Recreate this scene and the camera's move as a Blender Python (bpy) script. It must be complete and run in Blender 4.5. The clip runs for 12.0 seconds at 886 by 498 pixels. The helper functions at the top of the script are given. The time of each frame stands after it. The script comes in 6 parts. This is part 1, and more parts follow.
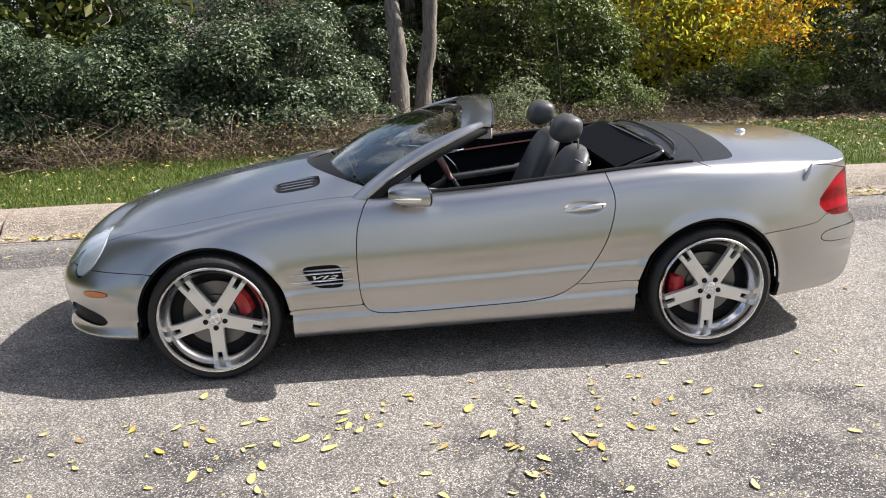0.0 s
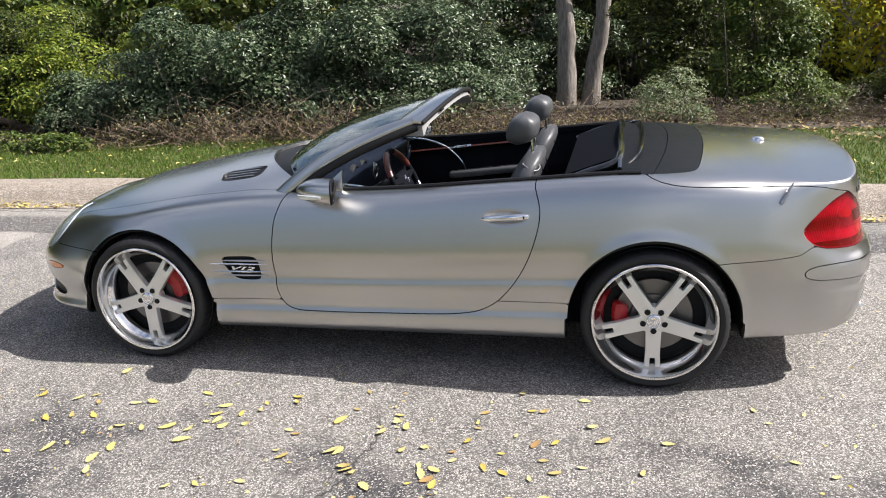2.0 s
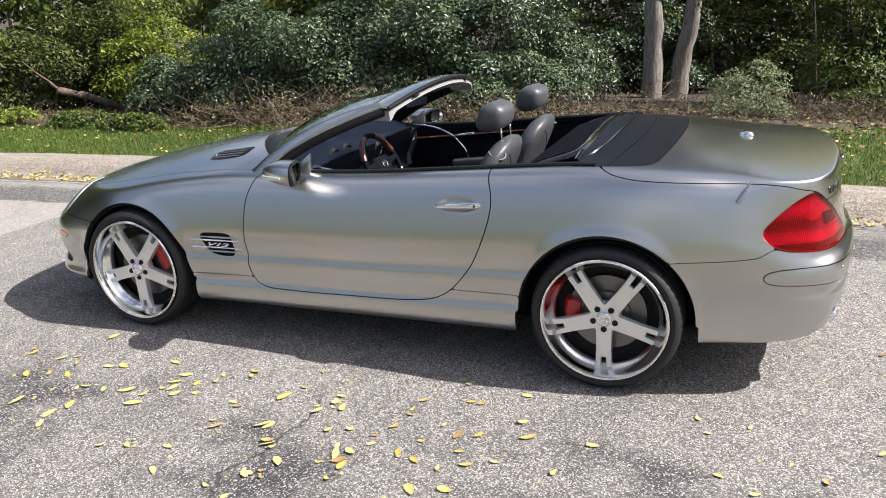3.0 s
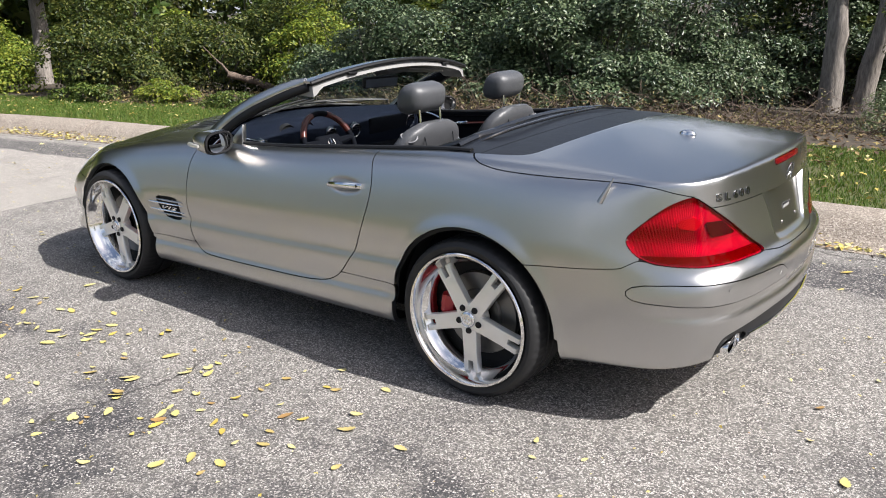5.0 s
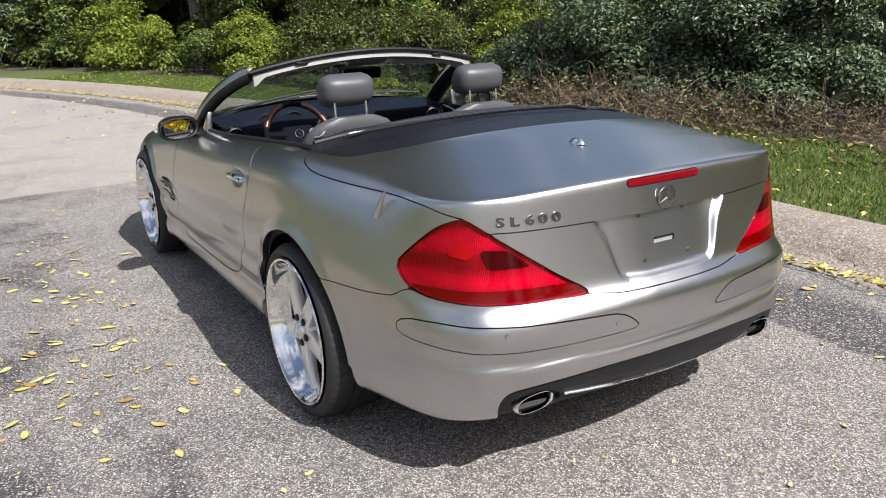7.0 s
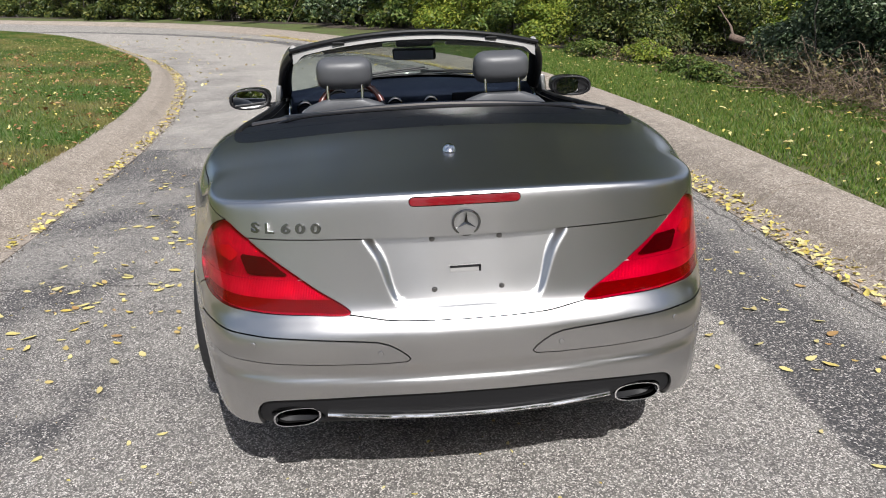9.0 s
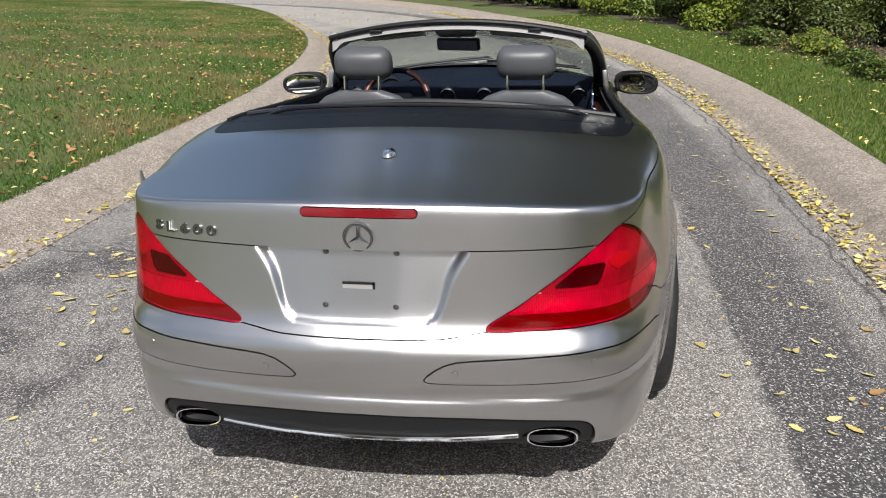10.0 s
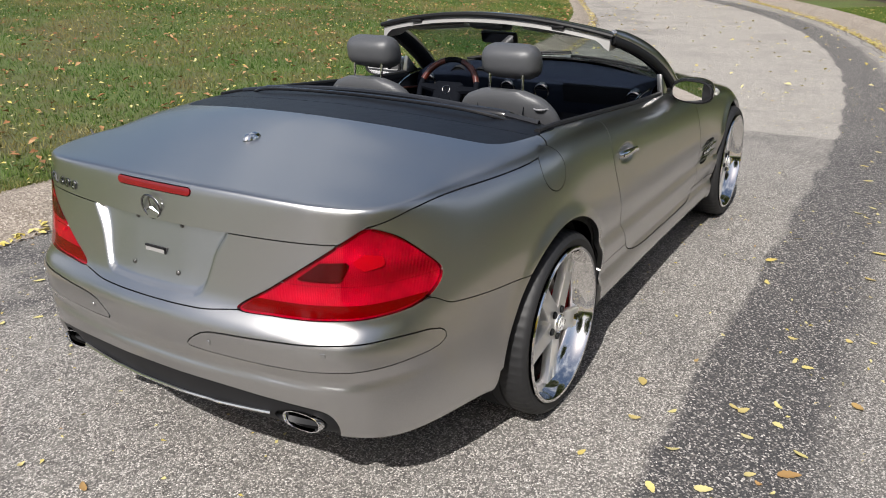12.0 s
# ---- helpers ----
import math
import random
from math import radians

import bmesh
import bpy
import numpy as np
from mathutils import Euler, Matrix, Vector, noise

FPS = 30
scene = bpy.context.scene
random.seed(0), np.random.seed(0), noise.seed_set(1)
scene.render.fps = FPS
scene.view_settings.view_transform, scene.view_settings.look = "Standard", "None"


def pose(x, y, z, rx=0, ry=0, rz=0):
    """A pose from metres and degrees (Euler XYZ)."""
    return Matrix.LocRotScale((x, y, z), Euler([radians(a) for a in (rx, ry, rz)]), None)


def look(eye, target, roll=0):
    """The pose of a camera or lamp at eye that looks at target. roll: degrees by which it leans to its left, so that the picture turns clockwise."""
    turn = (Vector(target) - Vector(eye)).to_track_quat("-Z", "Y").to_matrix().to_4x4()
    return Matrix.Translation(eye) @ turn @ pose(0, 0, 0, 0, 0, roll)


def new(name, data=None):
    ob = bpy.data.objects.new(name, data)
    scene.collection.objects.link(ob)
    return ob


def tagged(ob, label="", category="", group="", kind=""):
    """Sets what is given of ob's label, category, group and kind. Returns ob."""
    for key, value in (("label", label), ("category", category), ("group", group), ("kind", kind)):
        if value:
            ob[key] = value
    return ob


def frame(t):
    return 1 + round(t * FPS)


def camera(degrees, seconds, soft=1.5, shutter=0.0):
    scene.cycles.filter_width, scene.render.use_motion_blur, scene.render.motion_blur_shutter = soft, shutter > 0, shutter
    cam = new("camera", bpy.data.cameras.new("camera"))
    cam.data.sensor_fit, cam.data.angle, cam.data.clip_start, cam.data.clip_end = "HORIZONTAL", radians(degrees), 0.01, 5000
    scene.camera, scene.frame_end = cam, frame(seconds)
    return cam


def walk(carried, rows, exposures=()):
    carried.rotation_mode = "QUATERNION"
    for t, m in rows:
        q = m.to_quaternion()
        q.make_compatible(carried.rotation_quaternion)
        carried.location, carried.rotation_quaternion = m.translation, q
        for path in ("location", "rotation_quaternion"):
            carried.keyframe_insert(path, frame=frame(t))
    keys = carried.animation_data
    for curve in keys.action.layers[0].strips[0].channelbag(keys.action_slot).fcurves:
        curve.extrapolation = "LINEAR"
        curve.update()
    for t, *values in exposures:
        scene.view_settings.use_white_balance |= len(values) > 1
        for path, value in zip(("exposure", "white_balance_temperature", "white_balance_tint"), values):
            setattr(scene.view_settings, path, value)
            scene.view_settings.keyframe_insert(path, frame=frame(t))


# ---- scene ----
cam = camera(58.4, 12.0, soft=1.0)
PATH = [
    (0, (-0.394, -4.66, 1.789), (-0.254, -2.753, 1.203), -2.1),
    (0.5, (-0.012, -4.549, 1.749), (-0.009, -2.638, 1.16), -2.3),
    (1, (0.43, -4.515, 1.734), (0.294, -2.609, 1.145), -2.3),
    (1.5, (0.787, -4.442, 1.716), (0.498, -2.551, 1.131), -2.4),
    (2, (1.129, -4.298, 1.75), (0.687, -2.442, 1.15), -2.5),
    (2.5, (1.521, -4.216, 1.745), (0.941, -2.4, 1.138), -2.5),
    (3, (1.822, -4.086, 1.702), (1.113, -2.319, 1.09), -2.3),
    (3.2, (1.931, -4.025, 1.669), (1.177, -2.275, 1.06), -2.0),
    (4.8, (2.881, -3.409, 1.506), (1.757, -1.854, 0.942), -1.0),
    (5, (3.012, -3.268, 1.527), (1.838, -1.758, 0.943), -1.1),
    (5.5, (3.268, -2.97, 1.511), (1.977, -1.554, 0.936), -1.1),
    (6, (3.452, -2.602, 1.464), (2.036, -1.311, 0.89), -1.3),
    (6.5, (3.721, -2.203, 1.464), (2.185, -1.061, 0.883), -1.6),
    (7, (3.899, -1.811, 1.468), (2.255, -0.834, 0.88), -1.8),
    (7.2, (3.947, -1.636, 1.478), (2.262, -0.733, 0.889), -1.9),
    (8.8, (4.231, -0.406, 1.507), (2.351, -0.155, 0.873), -2.0),
    (9, (4.239, -0.236, 1.503), (2.352, -0.077, 0.859), -1.9),
    (9.5, (4.203, 0.153, 1.514), (2.317, 0.093, 0.851), -1.6),
    (10, (4.047, 0.487, 1.532), (2.187, 0.213, 0.849), -1.3),
    (10.5, (3.937, 0.834, 1.549), (2.123, 0.358, 0.853), -1.1),
    (11, (3.805, 1.125, 1.567), (2.055, 0.465, 0.858), -0.8),
    (11.5, (3.651, 1.405, 1.579), (1.976, 0.578, 0.865), -0.7),
    (12, (3.623, 1.837, 1.578), (2.029, 0.866, 0.858), -0.5),
]
walk(cam, [(t, look(eye, target, roll)) for t, eye, target, roll in PATH],
     [(0, 0.93, 6420, 12), (3, 0.93, 6200, 11.5), (5, 0.85, 6180, 11.5), (7, 0.7, 6150, 11.5), (9, 0.48, 6090, 10.5), (12, 0.44, 6250, 10.5)])

# ---- light ----
SUN_AZ, SUN_EL = math.atan2(0.16, 0.83), radians(47.0)
SUN_DIR = Vector((math.cos(SUN_EL) * math.cos(SUN_AZ), math.cos(SUN_EL) * math.sin(SUN_AZ), math.sin(SUN_EL)))
world = bpy.data.worlds.new("sky")
scene.world = world
world.use_nodes = True
wn = world.node_tree.nodes
wl = world.node_tree.links
sky = wn.new("ShaderNodeTexSky")
sky.sky_type = "NISHITA"
sky.sun_disc = False
sky.sun_elevation = SUN_EL
sky.sun_rotation = radians(90) - SUN_AZ
sky.air_density, sky.dust_density, sky.ozone_density = 1.0, 4.0, 1.0
# fair-weather clouds scattered over the whole sky
place = wn.new("ShaderNodeTexCoord")
puff = wn.new("ShaderNodeTexNoise")
puff.inputs["Scale"].default_value, puff.inputs["Detail"].default_value, puff.inputs["Roughness"].default_value = 3.2, 7.0, 0.58
wl.new(place.outputs["Generated"], puff.inputs["Vector"])
cover = wn.new("ShaderNodeValToRGB")
cover.color_ramp.elements[0].position, cover.color_ramp.elements[1].position = 0.485, 0.67
wl.new(puff.outputs[0], cover.inputs[0])
cloud = wn.new("ShaderNodeMix")
cloud.data_type = "RGBA"
wl.new(cover.outputs[0], cloud.inputs[0])
wl.new(sky.outputs[0], cloud.inputs[6])
cloud.inputs[7].default_value = (7.2, 7.35, 7.7, 1)
wl.new(cloud.outputs[2], wn["Background"].inputs[0])
wn["Background"].inputs[1].default_value = 0.078
sun = new("sun", bpy.data.lights.new("sun", "SUN"))
sun.data.energy = 5.0
sun.data.angle = radians(0.55)
sun.data.color = (1.0, 0.95, 0.87)
sun.matrix_world = look(SUN_DIR * 40, (0, 0, 0))

# ---- materials ----
def material(name, color=(0.5, 0.5, 0.5), rough=0.5, metal=0.0, **more):
    m = bpy.data.materials.new(name)
    m.use_nodes = True
    b = m.node_tree.nodes["Principled BSDF"]
    b.inputs["Base Color"].default_value = (*color, 1)
    b.inputs["Roughness"].default_value = rough
    b.inputs["Metallic"].default_value = metal
    for key, value in more.items():
        b.inputs[key.replace("_", " ")].default_value = value
    return m


class Nodes:
    """Short hand for building a node tree."""

    def __init__(self, m):
        self.t = m.node_tree
        self.b = m.node_tree.nodes["Principled BSDF"]

    def add(self, kind, **values):
        n = self.t.nodes.new(kind)
        for key, value in values.items():
            n.inputs[key.replace("_", " ")].default_value = value
        return n

    def link(self, a, b):
        self.t.links.new(a, b)

    def coords(self, which="Object"):
        return self.add("ShaderNodeTexCoord").outputs[which]

    def noise(self, vec, scale, detail=4.0, rough=0.55):
        n = self.add("ShaderNodeTexNoise", Scale=scale, Detail=detail, Roughness=rough)
        self.link(vec, n.inputs["Vector"])
        return n.outputs["Fac"]

    def voronoi(self, vec, scale, out="Distance", feature="F1"):
        n = self.add("ShaderNodeTexVoronoi", Scale=scale)
        n.feature = feature
        self.link(vec, n.inputs["Vector"])
        return n.outputs[out]

    def ramp(self, fac, *stops):
        n = self.add("ShaderNodeValToRGB")
        e = n.color_ramp.elements
        while len(e) < len(stops):
            e.new(0.5)
        for el, (pos, col) in zip(e, stops):
            el.position = pos
            el.color = (*col, 1) if isinstance(col, tuple) else (col, col, col, 1)
        self.link(fac, n.inputs["Fac"])
        return n.outputs["Color"]

    def mix(self, fac, a, b, blend="MIX"):
        n = self.t.nodes.new("ShaderNodeMix")
        n.data_type, n.blend_type = "RGBA", blend
        for sock, v in ((n.inputs["Factor"], fac), (n.inputs["A"], a), (n.inputs["B"], b)):
            if hasattr(v, "is_output"):
                self.link(v, sock)
            elif isinstance(v, tuple):
                sock.default_value = (*v, 1)
            else:
                sock.default_value = v
        return n.outputs["Result"]

    def math(self, op, a, b=0.0):
        n = self.t.nodes.new("ShaderNodeMath")
        n.operation = op
        for sock, v in ((n.inputs[0], a), (n.inputs[1], b)):
            if hasattr(v, "is_output"):
                self.link(v, sock)
            else:
                sock.default_value = v
        return n.outputs[0]

    def bump(self, height, strength=0.3, distance=0.01, before=None):
        n = self.add("ShaderNodeBump", Strength=strength, Distance=distance)
        self.link(height, n.inputs["Height"])
        if before is not None:
            self.link(before, n.inputs["Normal"])
        return n.outputs["Normal"]

    def color(self, c):
        self.link(c, self.b.inputs["Base Color"])

    def rough(self, c):
        self.link(c, self.b.inputs["Roughness"])

    def normal(self, c):
        self.link(c, self.b.inputs["Normal"])

    def random(self):
        return self.add("ShaderNodeObjectInfo").outputs["Random"]

    def island(self):
        return self.add("ShaderNodeNewGeometry").outputs["Random Per Island"]


def asphalt_material():
    m = material("asphalt", rough=0.85)
    n = Nodes(m)
    v = n.coords()
    chip = n.voronoi(v, 170, "Color")
    sep = n.add("ShaderNodeSeparateColor")
    n.link(chip, sep.inputs[0])
    stone = n.ramp(sep.outputs[0], (0.0, (0.05, 0.047, 0.044)), (0.34, (0.125, 0.114, 0.105)), (0.6, (0.32, 0.296, 0.272)), (0.87, (0.56, 0.524, 0.488)), (1.0, (0.72, 0.678, 0.637)))
    edge = n.voronoi(v, 170, "Distance", "DISTANCE_TO_EDGE")
    bind = n.ramp(edge, (0.0, 0.0), (0.16, 1.0))
    base = n.mix(bind, (0.06, 0.057, 0.052), stone)
    fine = n.noise(v, 9.0, 5, 0.65)
    base = n.mix(n.math("MULTIPLY", n.ramp(fine, (0.35, 0.0), (0.7, 1.0)), 0.3), base, (0.3, 0.285, 0.26))
    # patches of old tar left between the stones
    dark = n.mix(n.ramp(sep.outputs[1], (0.5, 0.0), (0.85, 0.85)), (0.026, 0.026, 0.03), stone)
    blot = n.noise(v, 1.0, 7, 0.7)
    base = n.mix(n.math("MULTIPLY", n.ramp(blot, (0.5, 0.0), (0.62, 1.0)), 0.55), base, dark)
    # darker sealed strips along both sides
    xyz = n.add("ShaderNodeSeparateXYZ")
    n.link(v, xyz.inputs[0])
    # offset from the road's line, round the bend too
    back = n.math("MINIMUM", n.math("ADD", xyz.outputs[0], 2.6), 0.0)
    aside = n.math("ADD", xyz.outputs[1], 31.0)
    off = n.math("SUBTRACT", n.math("SQRT", n.math("ADD", n.math("MULTIPLY", back, back), n.math("MULTIPLY", aside, aside))), 31.0)
    wav = n.math("SUBTRACT", n.noise(v, 1.7, 6, 0.65), 0.5)
    right = n.math("ADD", off, n.math("MULTIPLY", wav, 0.22))
    inner = 0.76
    strip = n.math("MULTIPLY", n.ramp(n.math("SUBTRACT", right, inner), (0.5, 0.0), (0.53, 1.0)), n.ramp(n.math("SUBTRACT", right, 1.3), (0.4, 1.0), (0.56, 0.2)))
    sealed = strip
    base = n.mix(n.math("MULTIPLY", strip, 0.92), base, dark)
    left = n.math("ADD", n.math("MULTIPLY", off, -1.0), n.math("MULTIPLY", wav, 1.6))
    strip = n.math("MULTIPLY", n.ramp(n.math("SUBTRACT", left, 0.85), (0.5, 0.0), (0.7, 1.0)), n.ramp(blot, (0.43, 0.1), (0.55, 0.9)))
    base = n.mix(strip, base, dark)
    # paler older surface beyond a cross joint
    across = n.math("ADD", xyz.outputs[0], n.math("MULTIPLY", wav, 0.25))
    beyond = n.ramp(n.math("SUBTRACT", -3.0, across), (0.69, 0.0), (0.71, 1.0))
    base = n.mix(n.math("MULTIPLY", beyond, n.ramp(sealed, (0.0, 0.27), (0.7, 0.03))), base, (0.52, 0.48, 0.43))
    joint = n.math("ABSOLUTE", n.math("ADD", across, 3.7))
    base = n.mix(n.ramp(joint, (0.003, 0.45), (0.012, 0.0)), base, (0.05, 0.045, 0.04))
    # crack running out from under the car
    split = n.math("ABSOLUTE", n.math("SUBTRACT", n.math("ADD", xyz.outputs[0], n.math("MULTIPLY", wav, 0.5)), 0.09))
    reach = n.ramp(n.math("MULTIPLY", xyz.outputs[1], -0.3), (0.36, 0.0), (0.42, 0.9))
    base = n.mix(n.math("MULTIPLY", n.ramp(split, (0.003, 1.0), (0.012, 0.0)), reach), base, (0.022, 0.02, 0.018))
    # open crack between asphalt and gutter
    seam = n.math("ABSOLUTE", n.math("SUBTRACT", n.math("ADD", off, n.math("MULTIPLY", wav, 0.3)), 1.98))
    base = n.mix(n.ramp(seam, (0.003, 0.75), (0.014, 0.0)), base, (0.02, 0.018, 0.016))
    n.color(base)
    n.normal(n.bump(edge, 0.8, 0.006, n.bump(fine, 0.4, 0.012)))
    return m


def speckled(name, dark, light, scale, rough=0.9, bump=0.4, blotch=0.7, blot_color=None):
    m = material(name, rough=rough)
    n = Nodes(m)
    v = n.coords()
    g = n.noise(v, scale, 6, 0.7)
    c = n.ramp(g, (0.3, dark), (0.7, light))
    b = n.noise(v, blotch, 5, 0.65)
    c = n.mix(n.math("MULTIPLY", n.ramp(b, (0.42, 0.0), (0.6, 1.0)), 0.75), c, blot_color or tuple(0.6 * x for x in dark))
    n.color(c)
    n.normal(n.bump(g, bump, 0.006))
    return m


def paint_material(name, color):
    """Metallic paint: a tight and a broad flake lobe under a sharp clear coat."""
    m = material(name, color, 0.25, 1.0)
    n = Nodes(m)
    v = n.coords()
    fl = n.noise(v, 900, 2, 0.5)
    c = n.mix(n.ramp(fl, (0.35, 0.0), (0.65, 1.0)), tuple(0.88 * x for x in color), tuple(min(1, 1.1 * x) for x in color))
    n.color(c)
    d = n.noise(v, 3.0, 4, 0.6)
    n.rough(n.ramp(d, (0.3, 0.24), (0.7, 0.27)))
    b = n.add("ShaderNodeBsdfAnisotropic")
    b.distribution = "BECKMANN"
    n.link(c, b.inputs["Color"])
    n.link(n.ramp(d, (0.3, 0.4), (0.7, 0.43)), b.inputs["Roughness"])
    mx = n.add("ShaderNodeMixShader")
    mx.inputs[0].default_value = 0.3
    n.link(b.outputs[0], mx.inputs[1])
    n.link(n.b.outputs[0], mx.inputs[2])
    # flakes lying askew scatter a little light evenly
    df = n.add("ShaderNodeBsdfDiffuse")
    n.link(c, df.inputs["Color"])
    my = n.add("ShaderNodeMixShader")
    my.inputs[0].default_value = 0.022
    n.link(mx.outputs[0], my.inputs[1])
    n.link(df.outputs[0], my.inputs[2])
    coat = n.add("ShaderNodeBsdfAnisotropic", Roughness=0.13)
    coat.inputs["Color"].default_value = (1, 1, 1, 1)
    fr = n.add("ShaderNodeFresnel", IOR=1.5)
    mz = n.add("ShaderNodeMixShader")
    n.link(fr.outputs[0], mz.inputs[0])
    n.link(my.outputs[0], mz.inputs[1])
    n.link(coat.outputs[0], mz.inputs[2])
    n.link(mz.outputs[0], n.t.nodes["Material Output"].inputs["Surface"])
    return m


def leaf_material(name, *colors, rough=0.45, trans=0.25, gloss=0.32):
    m = material(name, rough=rough, Specular_IOR_Level=gloss)
    n = Nodes(m)
    c = n.ramp(n.island(), *[(i / max(1, len(colors) - 1), c) for i, c in enumerate(colors)])
    n.color(c)
    t = n.add("ShaderNodeBsdfTranslucent")
    n.link(c, t.inputs["Color"])
    mx = n.add("ShaderNodeMixShader")
    mx.inputs[0].default_value = trans
    n.link(n.b.outputs[0], mx.inputs[1])
    n.link(t.outputs[0], mx.inputs[2])
    n.link(mx.outputs[0], n.t.nodes["Material Output"].inputs["Surface"])
    return m


def grass_material(name, *colors):
    """Blades that yellow and brown in uneven patches."""
    m = leaf_material(name, *colors, rough=0.5, trans=0.3)
    n = Nodes(m)
    v = n.coords()
    base = [x for x in m.node_tree.nodes if x.type == "VALTORGB"][0].outputs[0]
    dry = n.ramp(n.noise(v, 0.9, 6, 0.65), (0.49, 0.0), (0.64, 0.7))
    lush = n.ramp(n.noise(v, 0.45, 4, 0.6), (0.4, 0.85), (0.54, 0.0))
    c = n.mix(lush, base, (0.043, 0.108, 0.012))
    c = n.mix(dry, c, (0.27, 0.215, 0.085))
    bare = n.ramp(n.noise(v, 1.7, 5, 0.6), (0.58, 0.0), (0.68, 0.7))
    c = n.mix(bare, c, (0.16, 0.1, 0.045))
    n.color(c)
    for node in m.node_tree.nodes:
        if node.type == "BSDF_TRANSLUCENT":
            n.link(c, node.inputs["Color"])
    return m


def bark_material(name, dark, light):
    m = material(name, rough=0.9)
    n = Nodes(m)
    mp = n.add("ShaderNodeMapping")
    mp.inputs["Scale"].default_value = (1, 1, 0.18)
    n.link(n.coords(), mp.inputs["Vector"])
    g = n.noise(mp.outputs[0], 26, 6, 0.7)
    n.color(n.ramp(g, (0.3, dark), (0.7, light)))
    n.normal(n.bump(g, 0.8, 0.02))
    return m


def leather_material(name, color, rough=0.45, shine=0.3):
    m = material(name, color, rough, Specular_IOR_Level=shine)
    n = Nodes(m)
    v = n.coords()
    g = n.voronoi(v, 420, "Distance")
    w = n.noise(v, 14, 4)
    n.color(n.mix(n.math("MULTIPLY", w, 0.5), color, tuple(0.7 * c for c in color)))
    n.normal(n.bump(g, 0.25, 0.0015, n.bump(w, 0.2, 0.01)))
    return m


ASPHALT = asphalt_material()
def concrete_material():
    """Weathered kerb concrete with small stones showing."""
    m = material("kerb_concrete", rough=0.9)
    n = Nodes(m)
    v = n.coords()
    sep = n.add("ShaderNodeSeparateColor")
    n.link(n.voronoi(v, 120, "Color"), sep.inputs[0])
    stone = n.ramp(sep.outputs[0], (0.0, (0.13, 0.105, 0.085)), (0.4, (0.26, 0.22, 0.182)), (0.8, (0.38, 0.33, 0.278)), (1.0, (0.55, 0.49, 0.425)))
    grain = n.noise(v, 30, 6, 0.7)
    base = n.mix(n.ramp(grain, (0.35, 0.6), (0.62, 0.0)), stone, (0.2, 0.165, 0.132))
    stain = n.noise(v, 5.5, 6, 0.7)
    base = n.mix(n.math("MULTIPLY", n.ramp(stain, (0.52, 0.0), (0.66, 1.0)), 0.5), base, (0.13, 0.11, 0.09))
    n.color(base)
    n.normal(n.bump(n.voronoi(v, 120), 0.6, 0.005, n.bump(grain, 0.9, 0.012)))
    return m


CONCRETE = concrete_material()
SOIL = speckled("lawn_soil", (0.022, 0.034, 0.008), (0.125, 0.165, 0.035), 38, blotch=0.9, blot_color=(0.07, 0.06, 0.025), bump=1.0)
LITTER = speckled("leaf_litter", (0.03, 0.023, 0.016), (0.085, 0.064, 0.043), 40, blotch=2, blot_color=(0.04, 0.032, 0.022))
PAINT = paint_material("silver_metallic_paint", (0.5, 0.495, 0.49))
BLACK = material("black_plastic", (0.01, 0.01, 0.011), 0.5, 0.0, Specular_IOR_Level=0.22)
SHELL = material("dark_inner_shell", (0.008, 0.008, 0.008), 0.8)
RUBBER = material("tyre_rubber", (0.012, 0.012, 0.013), 0.6)
BADGE = material("satin_badge_metal", (0.22, 0.22, 0.225), 0.2, 1.0)
CHROME = material("polished_metal", (0.85, 0.85, 0.86), 0.06, 1.0)
SATIN = material("satin_wheel_paint", (0.85, 0.835, 0.8), 0.34, 0.6, Coat_Weight=0.4)
STEEL = material("brake_disc_steel", (0.2, 0.195, 0.19), 0.4, 1.0)
REDCAL = material("red_caliper_paint", (0.42, 0.012, 0.016), 0.35, 0.0, Coat_Weight=0.5)
LEATHER = leather_material("dark_grey_leather", (0.07, 0.072, 0.078), 0.42, 0.5)
TRIM = leather_material("black_trim", (0.006, 0.007, 0.01), 0.75, 0.03)
DARKWOOD = material("dark_walnut_trim", (0.035, 0.008, 0.005), 0.3, 0.0, Coat_Weight=0.4)
WOOD = material("burr_walnut_trim", (0.065, 0.013, 0.008), 0.3, 0.0, Coat_Weight=0.5)
GLASS = material("clear_glass", (0.62, 0.7, 0.67), 0.0, 0.0, Transmission_Weight=1.0, IOR=1.55)
MIRROR = material("mirror_glass", (0.9, 0.9, 0.9), 0.01, 1.0)
WHITE = material("pale_headliner", (0.25, 0.245, 0.24), 0.6)
PIPE_BLACK = material("exhaust_black", (0.006, 0.006, 0.006), 0.95, 0.0, Specular_IOR_Level=0.02)
REDLENS = material("red_lamp_lens", (0.17, 0.002, 0.006), 0.25, 0.0, Specular_IOR_Level=0.2, Coat_Weight=1.0, Coat_Roughness=0.02)
DARKLENS = material("smoked_lamp_lens", (0.05, 0.02, 0.022), 0.12, 0.0, Coat_Weight=1.0)
TONNEAU = leather_material("black_tonneau_lacquer", (0.005, 0.006, 0.009), 0.38, 0.32)
LENS = material("red_lamp_glass", (0.5, 0.0, 0.0012), 0.0, 0.0, Transmission_Weight=1.0, IOR=1.03, Coat_Weight=0.6, Coat_Roughness=0.01)
ALLOY = material("polished_alloy", (0.82, 0.81, 0.8), 0.09, 1.0)
INDICATOR = material("dull_amber_field", (0.45, 0.26, 0.2), 0.3)
